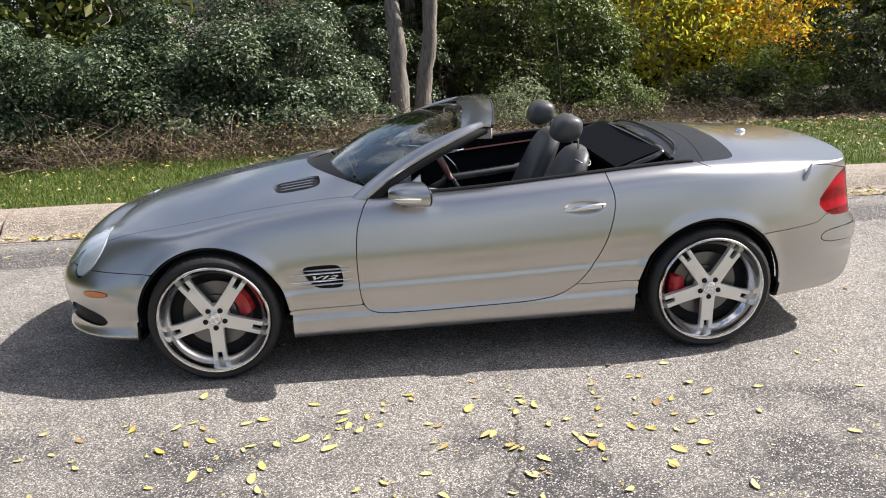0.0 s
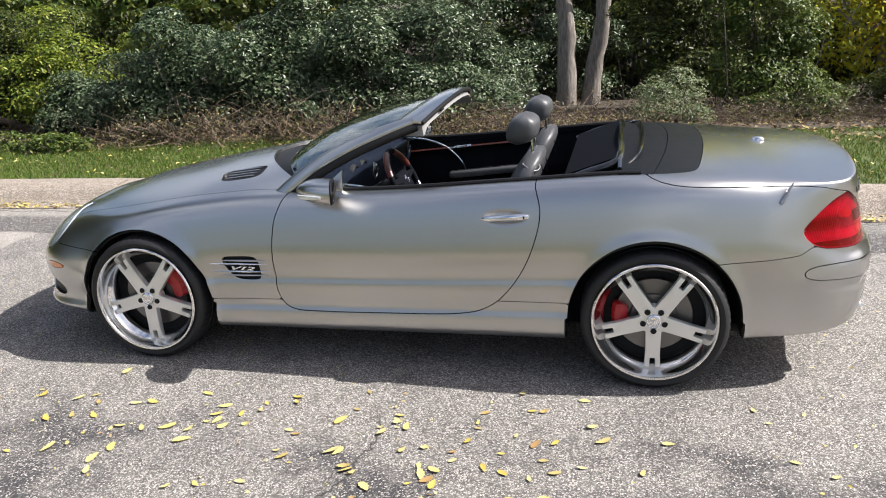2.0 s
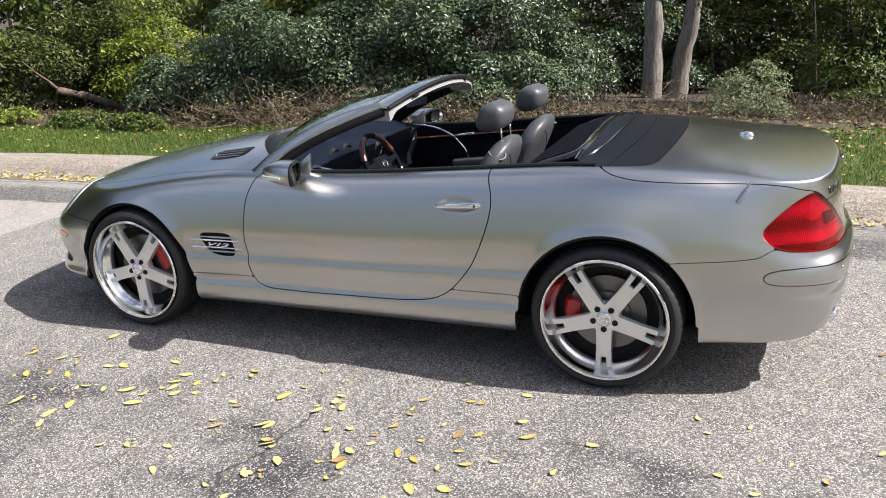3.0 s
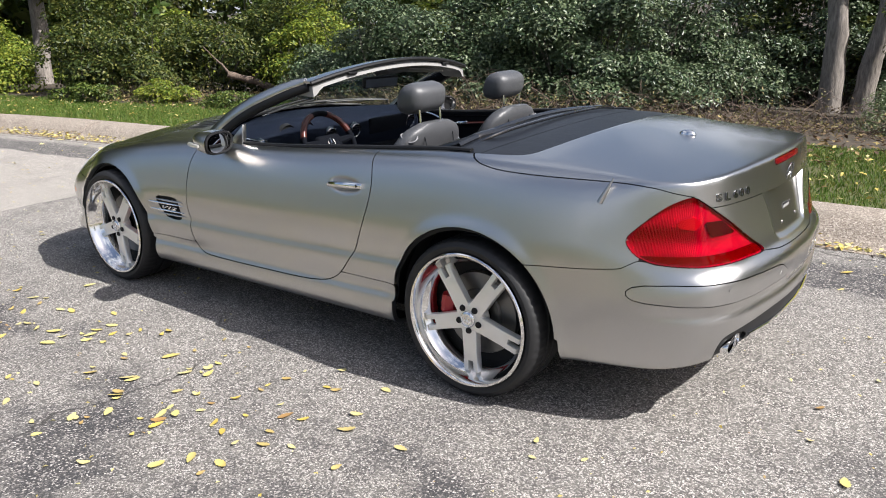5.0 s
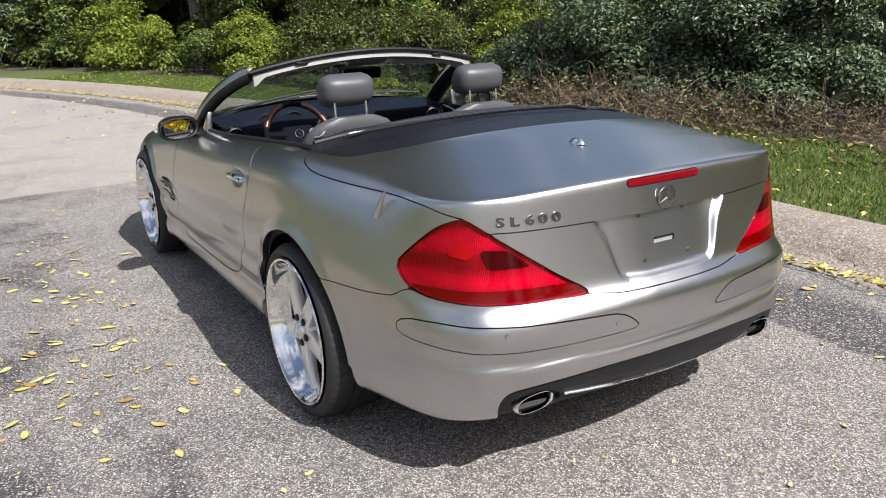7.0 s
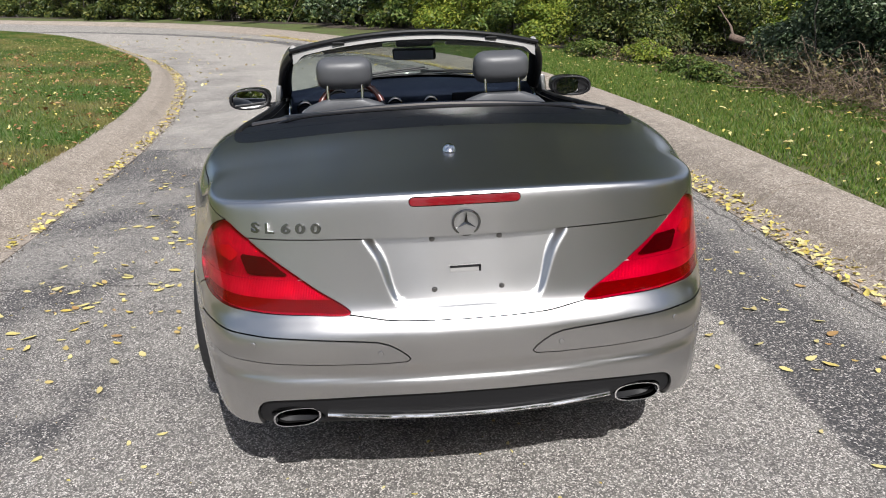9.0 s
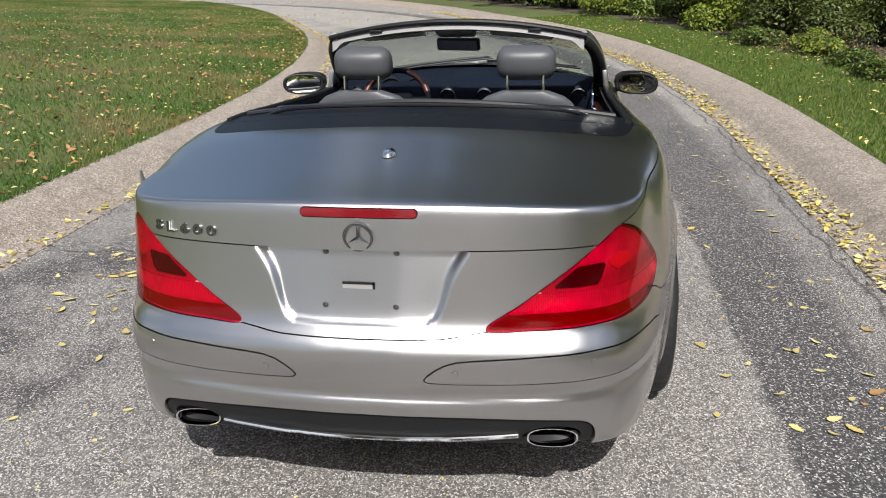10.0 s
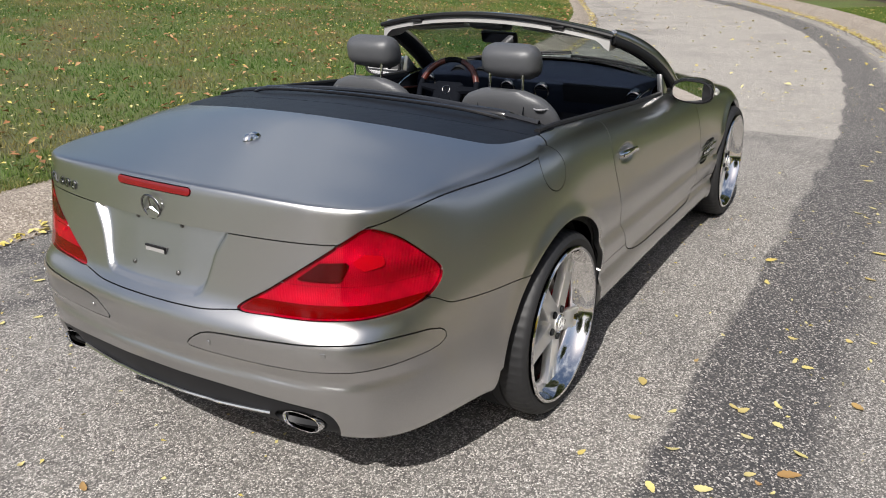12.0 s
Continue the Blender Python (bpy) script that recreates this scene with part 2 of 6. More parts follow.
AMBER = material("amber_marker_lens", (0.62, 0.16, 0.02), 0.15, 0.0, Coat_Weight=1.0)


def ribbed(m, scale):
    n = Nodes(m)
    w = n.add("ShaderNodeTexWave", Scale=scale, Distortion=0.0)
    w.bands_direction = "Y"
    n.link(n.coords(), w.inputs["Vector"])
    n.normal(n.bump(w.outputs["Fac"], 0.12, 0.001))
    v = n.noise(n.coords(), 22, 3)
    c = tuple(m.node_tree.nodes["Principled BSDF"].inputs["Base Color"].default_value)[:3]
    n.color(n.mix(n.math("MULTIPLY", v, 0.55), c, tuple(0.35 * x for x in c)))


def lamp_bowl():
    """Silvered lamp bowl with pressed flutes, seen through the lens."""
    m = material("fluted_lamp_bowl", (0.5, 0.48, 0.46), 0.45, 0.1)
    n = Nodes(m)
    v = n.coords()
    w = n.add("ShaderNodeTexWave", Scale=70.0, Distortion=0.0)
    w.bands_direction = "Y"
    n.link(v, w.inputs["Vector"])
    h = n.add("ShaderNodeTexWave", Scale=2.6, Distortion=1.2)
    h.bands_direction = "Z"
    n.link(v, h.inputs["Vector"])
    d = n.noise(v, 14, 3)
    fine = n.math("MULTIPLY", w.outputs["Fac"], 0.1)
    n.color(n.mix(fine, n.mix(n.ramp(d, (0.42, 0.0), (0.75, 0.55)), (0.42, 0.4, 0.38), (0.12, 0.1, 0.1)), (0.15, 0.13, 0.13)))
    n.normal(n.bump(w.outputs["Fac"], 0.3, 0.002, n.bump(h.outputs["Fac"], 0.7, 0.02)))
    return m


LAMPBOWL = lamp_bowl()
ribbed(REDLENS, 60)
ribbed(DARKLENS, 60)
LAMPGLASS = material("pale_headlamp_lens", (0.52, 0.58, 0.65), 0.16, 0.35, Coat_Weight=1.0, Coat_Roughness=0.02)

# ---- shape helpers ----
def part(name, bm, mat, parent, label=""):
    """Links a bmesh as one mesh object under a thing or a part."""
    me = bpy.data.meshes.new(name)
    bm.to_mesh(me)
    bm.free()
    me.materials.append(mat)
    ob = new(name, me)
    if parent is not None:
        ob.parent = parent
    if label:
        tagged(ob, label)
    return ob


def raw(name, verts, faces, mat, parent=None, smooth=False):
    me = bpy.data.meshes.new(name)
    me.from_pydata([tuple(v) for v in verts], [], faces)
    me.materials.append(mat)
    if smooth:
        me.polygons.foreach_set("use_smooth", [True] * len(me.polygons))
    ob = new(name, me)
    if parent is not None:
        ob.parent = parent
    return ob


def thing(name, label, category, at=(0, 0, 0), group="", kind=""):
    ob = new(name)
    ob.empty_display_size = 0.1
    ob.location = at
    return tagged(ob, label, category, group, kind)


def smooth(bm, angle=40):
    for f in bm.faces:
        f.smooth = True
    lim = radians(angle)
    for e in bm.edges:
        if len(e.link_faces) == 2 and e.calc_face_angle(0) > lim:
            e.smooth = False
    return bm


def box(bm, size, m=Matrix(), bevel=0.0, seg=2):
    g = bmesh.ops.create_cube(bm, size=1.0)
    bmesh.ops.transform(bm, matrix=m @ Matrix.Diagonal((*size, 1)), verts=g["verts"])
    if bevel:
        edges = list({e for v in g["verts"] for e in v.link_edges})
        bmesh.ops.bevel(bm, geom=edges, offset=bevel, segments=seg, affect="EDGES", profile=0.5)
    return bm


def lathe(bm, rows, n=64, m=Matrix(), close=False):
    """Turns (radius, along) pairs round the local y axis."""
    rings = []
    for r, a in rows:
        rings.append([bm.verts.new(m @ Vector((r * math.cos(2 * math.pi * i / n), a, r * math.sin(2 * math.pi * i / n)))) for i in range(n)])
    k = len(rings)
    for j in range(k if close else k - 1):
        a, b = rings[j], rings[(j + 1) % k]
        for i in range(n):
            bm.faces.new((a[i], a[(i + 1) % n], b[(i + 1) % n], b[i]))
    bmesh.ops.recalc_face_normals(bm, faces=bm.faces)
    return bm


def tube(bm, pts, radius, n=10, closed=False, flat=1.0):
    """A round bar along points; radius is one number or one for each point."""
    pts = [Vector(p) for p in pts]
    k = len(pts)
    rad = radius if isinstance(radius, (list, tuple)) else [radius] * k
    rings, side = [], None
    for i, p in enumerate(pts):
        a = pts[(i - 1) % k] if closed or i else p
        b = pts[(i + 1) % k] if closed or i < k - 1 else p
        d = (b - a).normalized()
        if side is None:
            side = d.cross(Vector((0, 0, 1)) if abs(d.z) < 0.9 else Vector((1, 0, 0))).normalized()
        side = (side - d * side.dot(d)).normalized()
        up = d.cross(side)
        rings.append([bm.verts.new(p + rad[i] * (math.cos(2 * math.pi * j / n) * side + flat * math.sin(2 * math.pi * j / n) * up)) for j in range(n)])
    for i in range(k if closed else k - 1):
        a, b = rings[i], rings[(i + 1) % k]
        for j in range(n):
            bm.faces.new((a[j], a[(j + 1) % n], b[(j + 1) % n], b[j]))
    if not closed:
        bm.faces.new(rings[0][::-1])
        bm.faces.new(rings[-1])
    bmesh.ops.recalc_face_normals(bm, faces=bm.faces)
    return bm


def loft(bm, rings, cap=True, closed=True):
    vs = [[bm.verts.new(p) for p in r] for r in rings]
    n = len(vs[0])
    for a, b in zip(vs, vs[1:]):
        for j in range(n if closed else n - 1):
            bm.faces.new((a[j], a[(j + 1) % n], b[(j + 1) % n], b[j]))
    if cap and closed:
        bm.faces.new(vs[0][::-1])
        bm.faces.new(vs[-1])
    bmesh.ops.recalc_face_normals(bm, faces=bm.faces)
    return bm


def catmull(knots, n, closed=False):
    """Points along a smooth curve through the knots."""
    k = np.array(knots, float)
    m = len(k)
    out = []
    spans = m if closed else m - 1
    for i in range(n):
        u = i / (n if closed else n - 1) * spans
        a = min(int(u), spans - 1)
        f = u - a
        q = [k[(a + d) % m] if closed else k[min(max(a + d, 0), m - 1)] for d in (-1, 0, 1, 2)]
        if not closed:
            if a == 0:
                q[0] = 2 * q[1] - q[2]
            if a == m - 2:
                q[3] = 2 * q[2] - q[1]
        out.append(0.5 * (2 * q[1] + (q[2] - q[0]) * f + (2 * q[0] - 5 * q[1] + 4 * q[2] - q[3]) * f * f + (3 * q[1] - q[0] - 3 * q[2] + q[3]) * f ** 3))
    return np.array(out)


def curve(*pairs):
    """A smooth function through (x, value) pairs."""
    xs = np.array([p[0] for p in pairs], float)
    ys = np.array([p[1] for p in pairs], float)
    h = np.diff(xs)
    d = np.diff(ys) / h
    s = np.empty_like(ys)
    s[1:-1] = np.where(d[:-1] * d[1:] > 0, 2 * d[:-1] * d[1:] / np.where(d[:-1] + d[1:] == 0, 1, d[:-1] + d[1:]), 0)
    s[0], s[-1] = d[0], d[-1]

    def f(x):
        x = np.clip(np.asarray(x, float), xs[0], xs[-1])
        i = np.clip(np.searchsorted(xs, x) - 1, 0, len(h) - 1)
        t = (x - xs[i]) / h[i]
        return (1 + 2 * t) * (1 - t) ** 2 * ys[i] + t * (1 - t) ** 2 * h[i] * s[i] + t * t * (3 - 2 * t) * ys[i + 1] + t * t * (t - 1) * h[i] * s[i + 1]

    return f


def inside(poly, u, v):
    """Signed distance to a closed outline, negative within."""
    u, v = np.asarray(u, float), np.asarray(v, float)
    best = np.full(u.shape, 1e9)
    odd = np.zeros(u.shape, bool)
    for (ax, ay), (bx, by) in zip(poly, np.roll(poly, -1, axis=0)):
        ex, ey = bx - ax, by - ay
        t = np.clip(((u - ax) * ex + (v - ay) * ey) / (ex * ex + ey * ey + 1e-12), 0, 1)
        best = np.minimum(best, (u - ax - t * ex) ** 2 + (v - ay - t * ey) ** 2)
        cross = (ay > v) != (by > v)
        odd ^= cross & (u < ax + ex * (v - ay) / (ey if abs(ey) > 1e-12 else 1e-12))
    d = np.sqrt(best)
    return np.where(odd, -d, d)

# ---- road, kerbs, lawns ----
def road_point(s, off):
    """A point s metres along the road (s = -x on the straight) and off metres to the right of the car's line."""
    if s < 2.6:
        return (-s, off)
    x, y, h, left = -2.6, 0.0, 0.0, s - 2.6
    for length, radius in ((13.33, 31.0), (4.0, 0), (16.0, 46.0), (200.0, 0)):
        go = min(left, length)
        if radius:
            a = go / radius
            x -= radius * (math.sin(h + a) - math.sin(h))
            y -= radius * (math.cos(h) - math.cos(h + a))
            h += a
        else:
            x -= go * math.cos(h)
            y -= go * math.sin(h)
        left -= go
        if left <= 0:
            break
    return (x - off * math.sin(h), y + off * math.cos(h))


def strip(name, rows, lo, hi, step, mat, label, category, wobble=0.0):
    """A surface swept along the road: rows are (offset, height)."""
    verts, faces = [], []
    n = int((hi - lo) / step) + 1
    k = len(rows)
    for i in range(n):
        s = lo + i * step
        for j, (o, z) in enumerate(rows):
            x, y = road_point(s, o)
            z2 = z + (noise.noise((x * 1.3, y * 1.3, 3)) * wobble if 0 < j < k - 1 else 0)
            verts.append((x, y, z2))
    for i in range(n - 1):
        for j in range(k - 1):
            a = i * k + j
            faces.append((a, a + 1, a + k + 1, a + k))
    ob = raw(name, verts, faces, mat, smooth=True)
    return tagged(ob, label, category, kind="structure")



def sheet(name, lo, hi, near, far, step, height, mat, label, side=1):
    """A lawn swept along the road between two offsets."""
    n, k = int((hi - lo) / step) + 1, 28
    a = b = 0
    verts, faces = [], []
    for i in range(n):
        for j in range(k):
            f = (j / (k - 1)) ** 1.8
            a = near(lo + i * step) if callable(near) else near
            b = far(lo + i * step) if callable(far) else far
            o = a + (b - a) * f
            x, y = road_point(lo + i * step, o)
            verts.append((x, y, height(abs(o) - 2.9) + 0.05 * noise.noise((x * 0.35, y * 0.35, 1)) * min(1, max(0, abs(o) - 2.9) * 2)))
    for i in range(n - 1):
        for j in range(k - 1):
            a = i * k + j
            faces.append((a, a + 1, a + k + 1, a + k) if side < 0 else (a, a + k, a + k + 1, a + 1))
    return tagged(raw(name, verts, faces, mat, smooth=True), label, "lawn", kind="structure")


def left_rise(d):
    return 0.135 + 0.055 * d if d < 20 else 1.235 + 0.02 * (d - 20)


def right_fall(d):
    return 0.13 + 0.02 * min(d, 2.0) - 0.07 * max(0, min(d, 12) - 2.0)


def grass_edge(s):
    """Where the verge gives way to the woods."""
    return float(np.interp(s, (-6.0, -4.0, -1.5, 3.0, 5.0), (5.5, 5.6, 4.5, 4.3, 3.85))) + 0.25 * noise.noise((s * 0.9, 0, 5))


ground = raw("ground", [(x, y, -0.75) for x, y in ((-900, -900), (900, -900), (900, 900), (-900, 900))], [(0, 1, 2, 3)], LITTER)
tagged(ground, "brown leaf-strewn earth reaching to the horizon", "ground", kind="structure")
strip("road", [(-2.62 + 4.8 * i / 48, 0.0) for i in range(49)], -40, 60, 0.5, ASPHALT, "worn grey chip asphalt road with darker patches", "road")
sheet("lawn", -40, 75, -2.98, -45, 0.5, left_rise, SOIL, "green mown lawn with fallen leaves", -1)
sheet("verge", -40, 60, 2.75, lambda s: grass_edge(s) + 0.75, 0.5, right_fall, SOIL, "narrow grass verge beside the kerb")
sheet("woodland_floor", -40, 60, lambda s: grass_edge(s) + 0.5, 40, 0.5, lambda d: right_fall(d) + 0.01, LITTER, "bare brown woodland floor with dead leaves")


def kerb(name, rows, side):
    """A rolled concrete kerb cast in lengths with open joints."""
    base = new(name)
    tagged(base, "rolled beige concrete kerb with joints", "kerb", kind="structure")
    length, gap = 3.05, 0.012
    s = -36.0
    k = 0
    while s < 58:
        verts, faces = [], []
        m, w = 12, len(rows)
        for i in range(m + 1):
            t = s + gap + (length - 2 * gap) * i / m
            for o, z in rows:
                x, y = road_point(t, o)
                verts.append((x, y, z + 0.006 * noise.noise((x * 2, y * 2, 7 + k))))
        for i in range(m):
            for j in range(w - 1):
                a = i * w + j
                q = (a, a + 1, a + w + 1, a + w)
                faces.append(q if side < 0 else q[::-1])
        faces.append(tuple(range(w)))
        faces.append(tuple(m * w + j for j in range(w))[::-1])
        ob = raw("kerb_section", verts, faces, CONCRETE, base)
        s += length
        k += 1
    return base


kerb("kerb_right", [(2.06, -0.1), (2.06, 0.004), (2.14, 0.006), (2.21, 0.014), (2.26, 0.035), (2.31, 0.075), (2.36, 0.11), (2.42, 0.135), (2.5, 0.147), (2.64, 0.152), (2.73, 0.148), (2.77, 0.13), (2.78, -0.1)], 1)
kerb("kerb_left", [(-2.46, -0.1), (-2.46, 0.004), (-2.54, 0.008), (-2.6, 0.02), (-2.66, 0.05), (-2.73, 0.1), (-2.8, 0.13), (-2.88, 0.145), (-2.98, 0.15), (-3.02, 0.145), (-3.04, -0.1)], -1)

# ---- car body ----
OUT = catmull([(2.295, 0), (2.2947, 0.05), (2.2925, 0.13), (2.28, 0.26), (2.252, 0.45), (2.212, 0.59), (2.132, 0.7), (1.94, 0.79), (1.6, 0.87), (1.28, 0.903), (0.8, 0.893), (0, 0.882),
               (-0.7, 0.885), (-1.28, 0.905), (-1.62, 0.875), (-1.9, 0.78), (-2.08, 0.6), (-2.165, 0.33), (-2.1895, 0.06), (-2.19, 0)], 1200)
ARC = np.concatenate([[0], np.cumsum(np.hypot(*np.diff(OUT, axis=0).T))])
COLS, ROWS = 621, 211
fine = np.linspace(0, ARC[-1], 4000)
dense = np.cumsum(1 + 1.6 * (fine < 0.42) + 0.4 * (fine < 1.1))
Q = np.interp(np.linspace(dense[0], dense[-1], COLS), dense, fine)
OX, OY = np.interp(Q, ARC, OUT[:, 0]), np.interp(Q, ARC, OUT[:, 1])
CX = np.where(OX > 0, np.minimum(OX, 1.5 + 0.12 * np.tanh((OX - 1.5) / 0.12)), np.maximum(OX, -1.45 + 0.12 * np.tanh((OX + 1.45) / 0.12)))
centre_z = curve((-2.19, 0.56), (-2.09, 0.615), (-1.74, 0.78), (-1.28, 0.885), (-0.94, 0.945), (-0.6, 0.985), (0.0, 1.0), (0.9, 1.03), (1.2, 1.035), (1.5, 1.025), (1.79, 0.995), (2.0, 0.976), (2.2, 0.966), (2.35, 0.957))
crown = curve((-2.1, 0.13), (-1.6, 0.17), (-1.28, 0.17), (-0.5, 0.2), (0.0, 0.19), (0.7, 0.14), (1.2, 0.1), (1.5, 0.1), (1.9, 0.08), (2.3, 0.07))


def top_z(x, y):
    return centre_z(x) - crown(x) * np.asarray(y) ** 2


# insets from the outline and heights (0 at the lower edge, 1 at the shoulder) of three typical sections
TAIL = np.array([(0.22, 0), (0.065, 0), (0.03, 0.045), (0.014, 0.16), (0.012, 0.23), (0.009, 0.28), (0.004, 0.36), (0.001, 0.425), (0.007, 0.465), (0.019, 0.495),
                 (0.035, 0.52), (0.05, 0.555), (0.067, 0.68), (0.084, 0.82), (0.097, 0.955), (0.103, 0.995), (0.12, 1.0)])
SIDE = np.array([(0.15, 0), (0.05, 0), (0.02, 0.05), (0.013, 0.11), (0.016, 0.17), (0.03, 0.2), (0.022, 0.235), (-0.001, 0.375), (0.023, 0.41), (0.004, 0.49),
                 (0.001, 0.6), (0.012, 0.68), (0.024, 0.77), (0.038, 0.85), (0.056, 0.92), (0.092, 0.98), (0.16, 1.0)])
# behind the wheel the flank runs on without its ledge
HAUNCH = SIDE.copy()
HAUNCH[:11, 0] = (0.15, 0.05, 0.024, 0.013, 0.009, 0.007, 0.005, 0.0, 0.001, 0.001, 0.001)
NOSE = np.array([(0.22, 0), (0.07, 0), (0.015, 0.04), (-0.005, 0.08), (0.02, 0.13), (0.025, 0.22), (0.012, 0.34), (0.0, 0.46), (0.004, 0.55), (0.02, 0.62),
                 (0.045, 0.68), (0.075, 0.74), (0.11, 0.81), (0.15, 0.87), (0.2, 0.93), (0.26, 0.98), (0.35, 1.0)])
low_z = curve((-2.2, 0.2), (-1.7, 0.2), (-0.9, 0.175), (0.9, 0.2), (1.6, 0.222), (2.05, 0.242), (2.2, 0.266), (2.35, 0.3))


def blend(a, b, x):
    t = np.clip((x - a) / (b - a), 0, 1)
    return t * t * (3 - 2 * t)


def bspline(ctrl, n):
    """A cubic B-spline of control points, clamped at its ends; ctrl is (k, ...)."""
    k = len(ctrl)
    c = np.concatenate([[2 * ctrl[0] - ctrl[1]], ctrl, [2 * ctrl[-1] - ctrl[-2]]])
    out = []
    for u in np.linspace(0, k - 1, n):
        i = min(int(u), k - 2)
        t = u - i
        w = ((1 - t) ** 3 / 6, (3 * t ** 3 - 6 * t * t + 4) / 6, (-3 * t ** 3 + 3 * t * t + 3 * t + 1) / 6, t ** 3 / 6)
        out.append(sum(wi * c[i + j] for j, wi in enumerate(w)))
    return np.array(out)


PLATE = catmull([(-0.3, 0.93), (0.0, 0.95), (0.3, 0.93), (0.245, 0.78), (0.212, 0.69), (0.185, 0.662), (0.15, 0.655), (0.0, 0.652), (-0.15, 0.655), (-0.185, 0.662), (-0.212, 0.69), (-0.245, 0.78)], 120, True)
ARCHES = ((-1.277, 0.325, 0.375), (1.272, 0.33, 0.382))


def body_grid(shrink=0.0, recess=False):
    wt = blend(1.7, 2.18, OX)[None, :, None]
    wn_ = blend(-1.35, -1.95, OX)[None, :, None]
    wh = blend(1.2, 1.55, OX)[None, :, None]
    prof = (SIDE[:, None, :] * (1 - wh) + HAUNCH[:, None, :] * wh) * (1 - wt - wn_) + TAIL[:, None, :] * wt + NOSE[:, None, :] * wn_
    dx, dy = OX - CX, OY
    reach = np.hypot(dx, dy)
    ux, uy = dx / reach, dy / reach
    square = 0.75 * wt[0, :, 0]
    ux, uy = ux * (1 - square) + square, uy * (1 - square)
    inset, f = prof[..., 0] + shrink, prof[..., 1]
    px, py = OX - inset * ux, OY - inset * uy
    sx, sy = px[-1], py[-1]
    zs = top_z(sx, sy) - shrink
    zl = low_z(OX)
    pz = zl + f * (zs - zl)
    more = []
    for t in (0.92, 0.8, 0.6, 0.4, 0.2, 0.0):
        x, y = CX + t * (sx - CX), t * sy
        more.append(np.stack([x, y, top_z(x, y) - shrink], -1))
    ctrl = np.concatenate([np.stack([px, py, pz], -1), more])
    g = bspline(ctrl, 14 * len(ctrl))
    seg = np.linalg.norm(np.diff(g, axis=0), axis=2).mean(axis=1)
    lip = np.arange(len(seg)) / len(seg) * len(ctrl)
    seg = seg * (1 + 2.2 * np.exp(-((lip - len(TAIL) + 1.5) / 1.6) ** 2))
    acc = np.concatenate([[0], np.cumsum(seg)])
    want = np.linspace(0, acc[-1], ROWS)
    i = np.clip(np.searchsorted(acc, want) - 1, 0, len(acc) - 2)
    t = ((want - acc[i]) / (acc[i + 1] - acc[i]))[:, None, None]
    g = g[i] * (1 - t) + g[i + 1] * t
    # rolled lips round the wheel arches
    for ax, az, r in ARCHES:
        d = np.hypot(g[..., 0] - ax, g[..., 2] - az)
        g[..., 1] += 0.009 * np.exp(-((d - r) / 0.03) ** 2) * (g[..., 1] > 0.6)
    # a crease runs across the tail below the guards
    k = g[..., 2] - 0.467
    cut = 0.013 * np.where(k > 0, np.clip(1 - k / 0.042, 0, 1), np.clip(1 + k / 0.02, 0, 1))
    g[..., 0] -= cut * blend(1.85, 2.1, g[..., 0])
    # the plate's recess in the tail
    if recess:
        d = inside(PLATE, g[..., 1], g[..., 2])
        deep = blend(0.0, 0.012 + 0.012 * np.clip((g[..., 2] - 0.67) / 0.1, 0, 1), -d) * np.clip(0.4 + 0.6 * (g[..., 2] - 0.65) / 0.19, 0, 1)
        g[..., 0] -= 0.026 * deep * (g[..., 0] > 2.1)
    # finger cups behind the door handles
    cup = ((g[..., 0] - 0.605) / 0.105) ** 2 + ((g[..., 2] - 0.795) / 0.036) ** 2
    g[..., 1] -= 0.013 * blend(1.0, 0.25, cup) * (g[..., 1] > 0.6)
    g[-1, :, 1] = 0
    g[:, 0, 1] = 0
    g[:, -1, 1] = 0
    return g


GRID = body_grid()
FACE = body_grid(0.0, True)
GX, GY, GZ = GRID[..., 0], GRID[..., 1], GRID[..., 2]
GQ = np.broadcast_to(Q, GX.shape)
gn = np.cross(np.gradient(GRID, axis=1), np.gradient(GRID, axis=0))
gn /= np.linalg.norm(gn, axis=2, keepdims=True) + 1e-9
if gn[ROWS // 3, COLS // 2, 1] < 0:
    gn = -gn
GN = gn


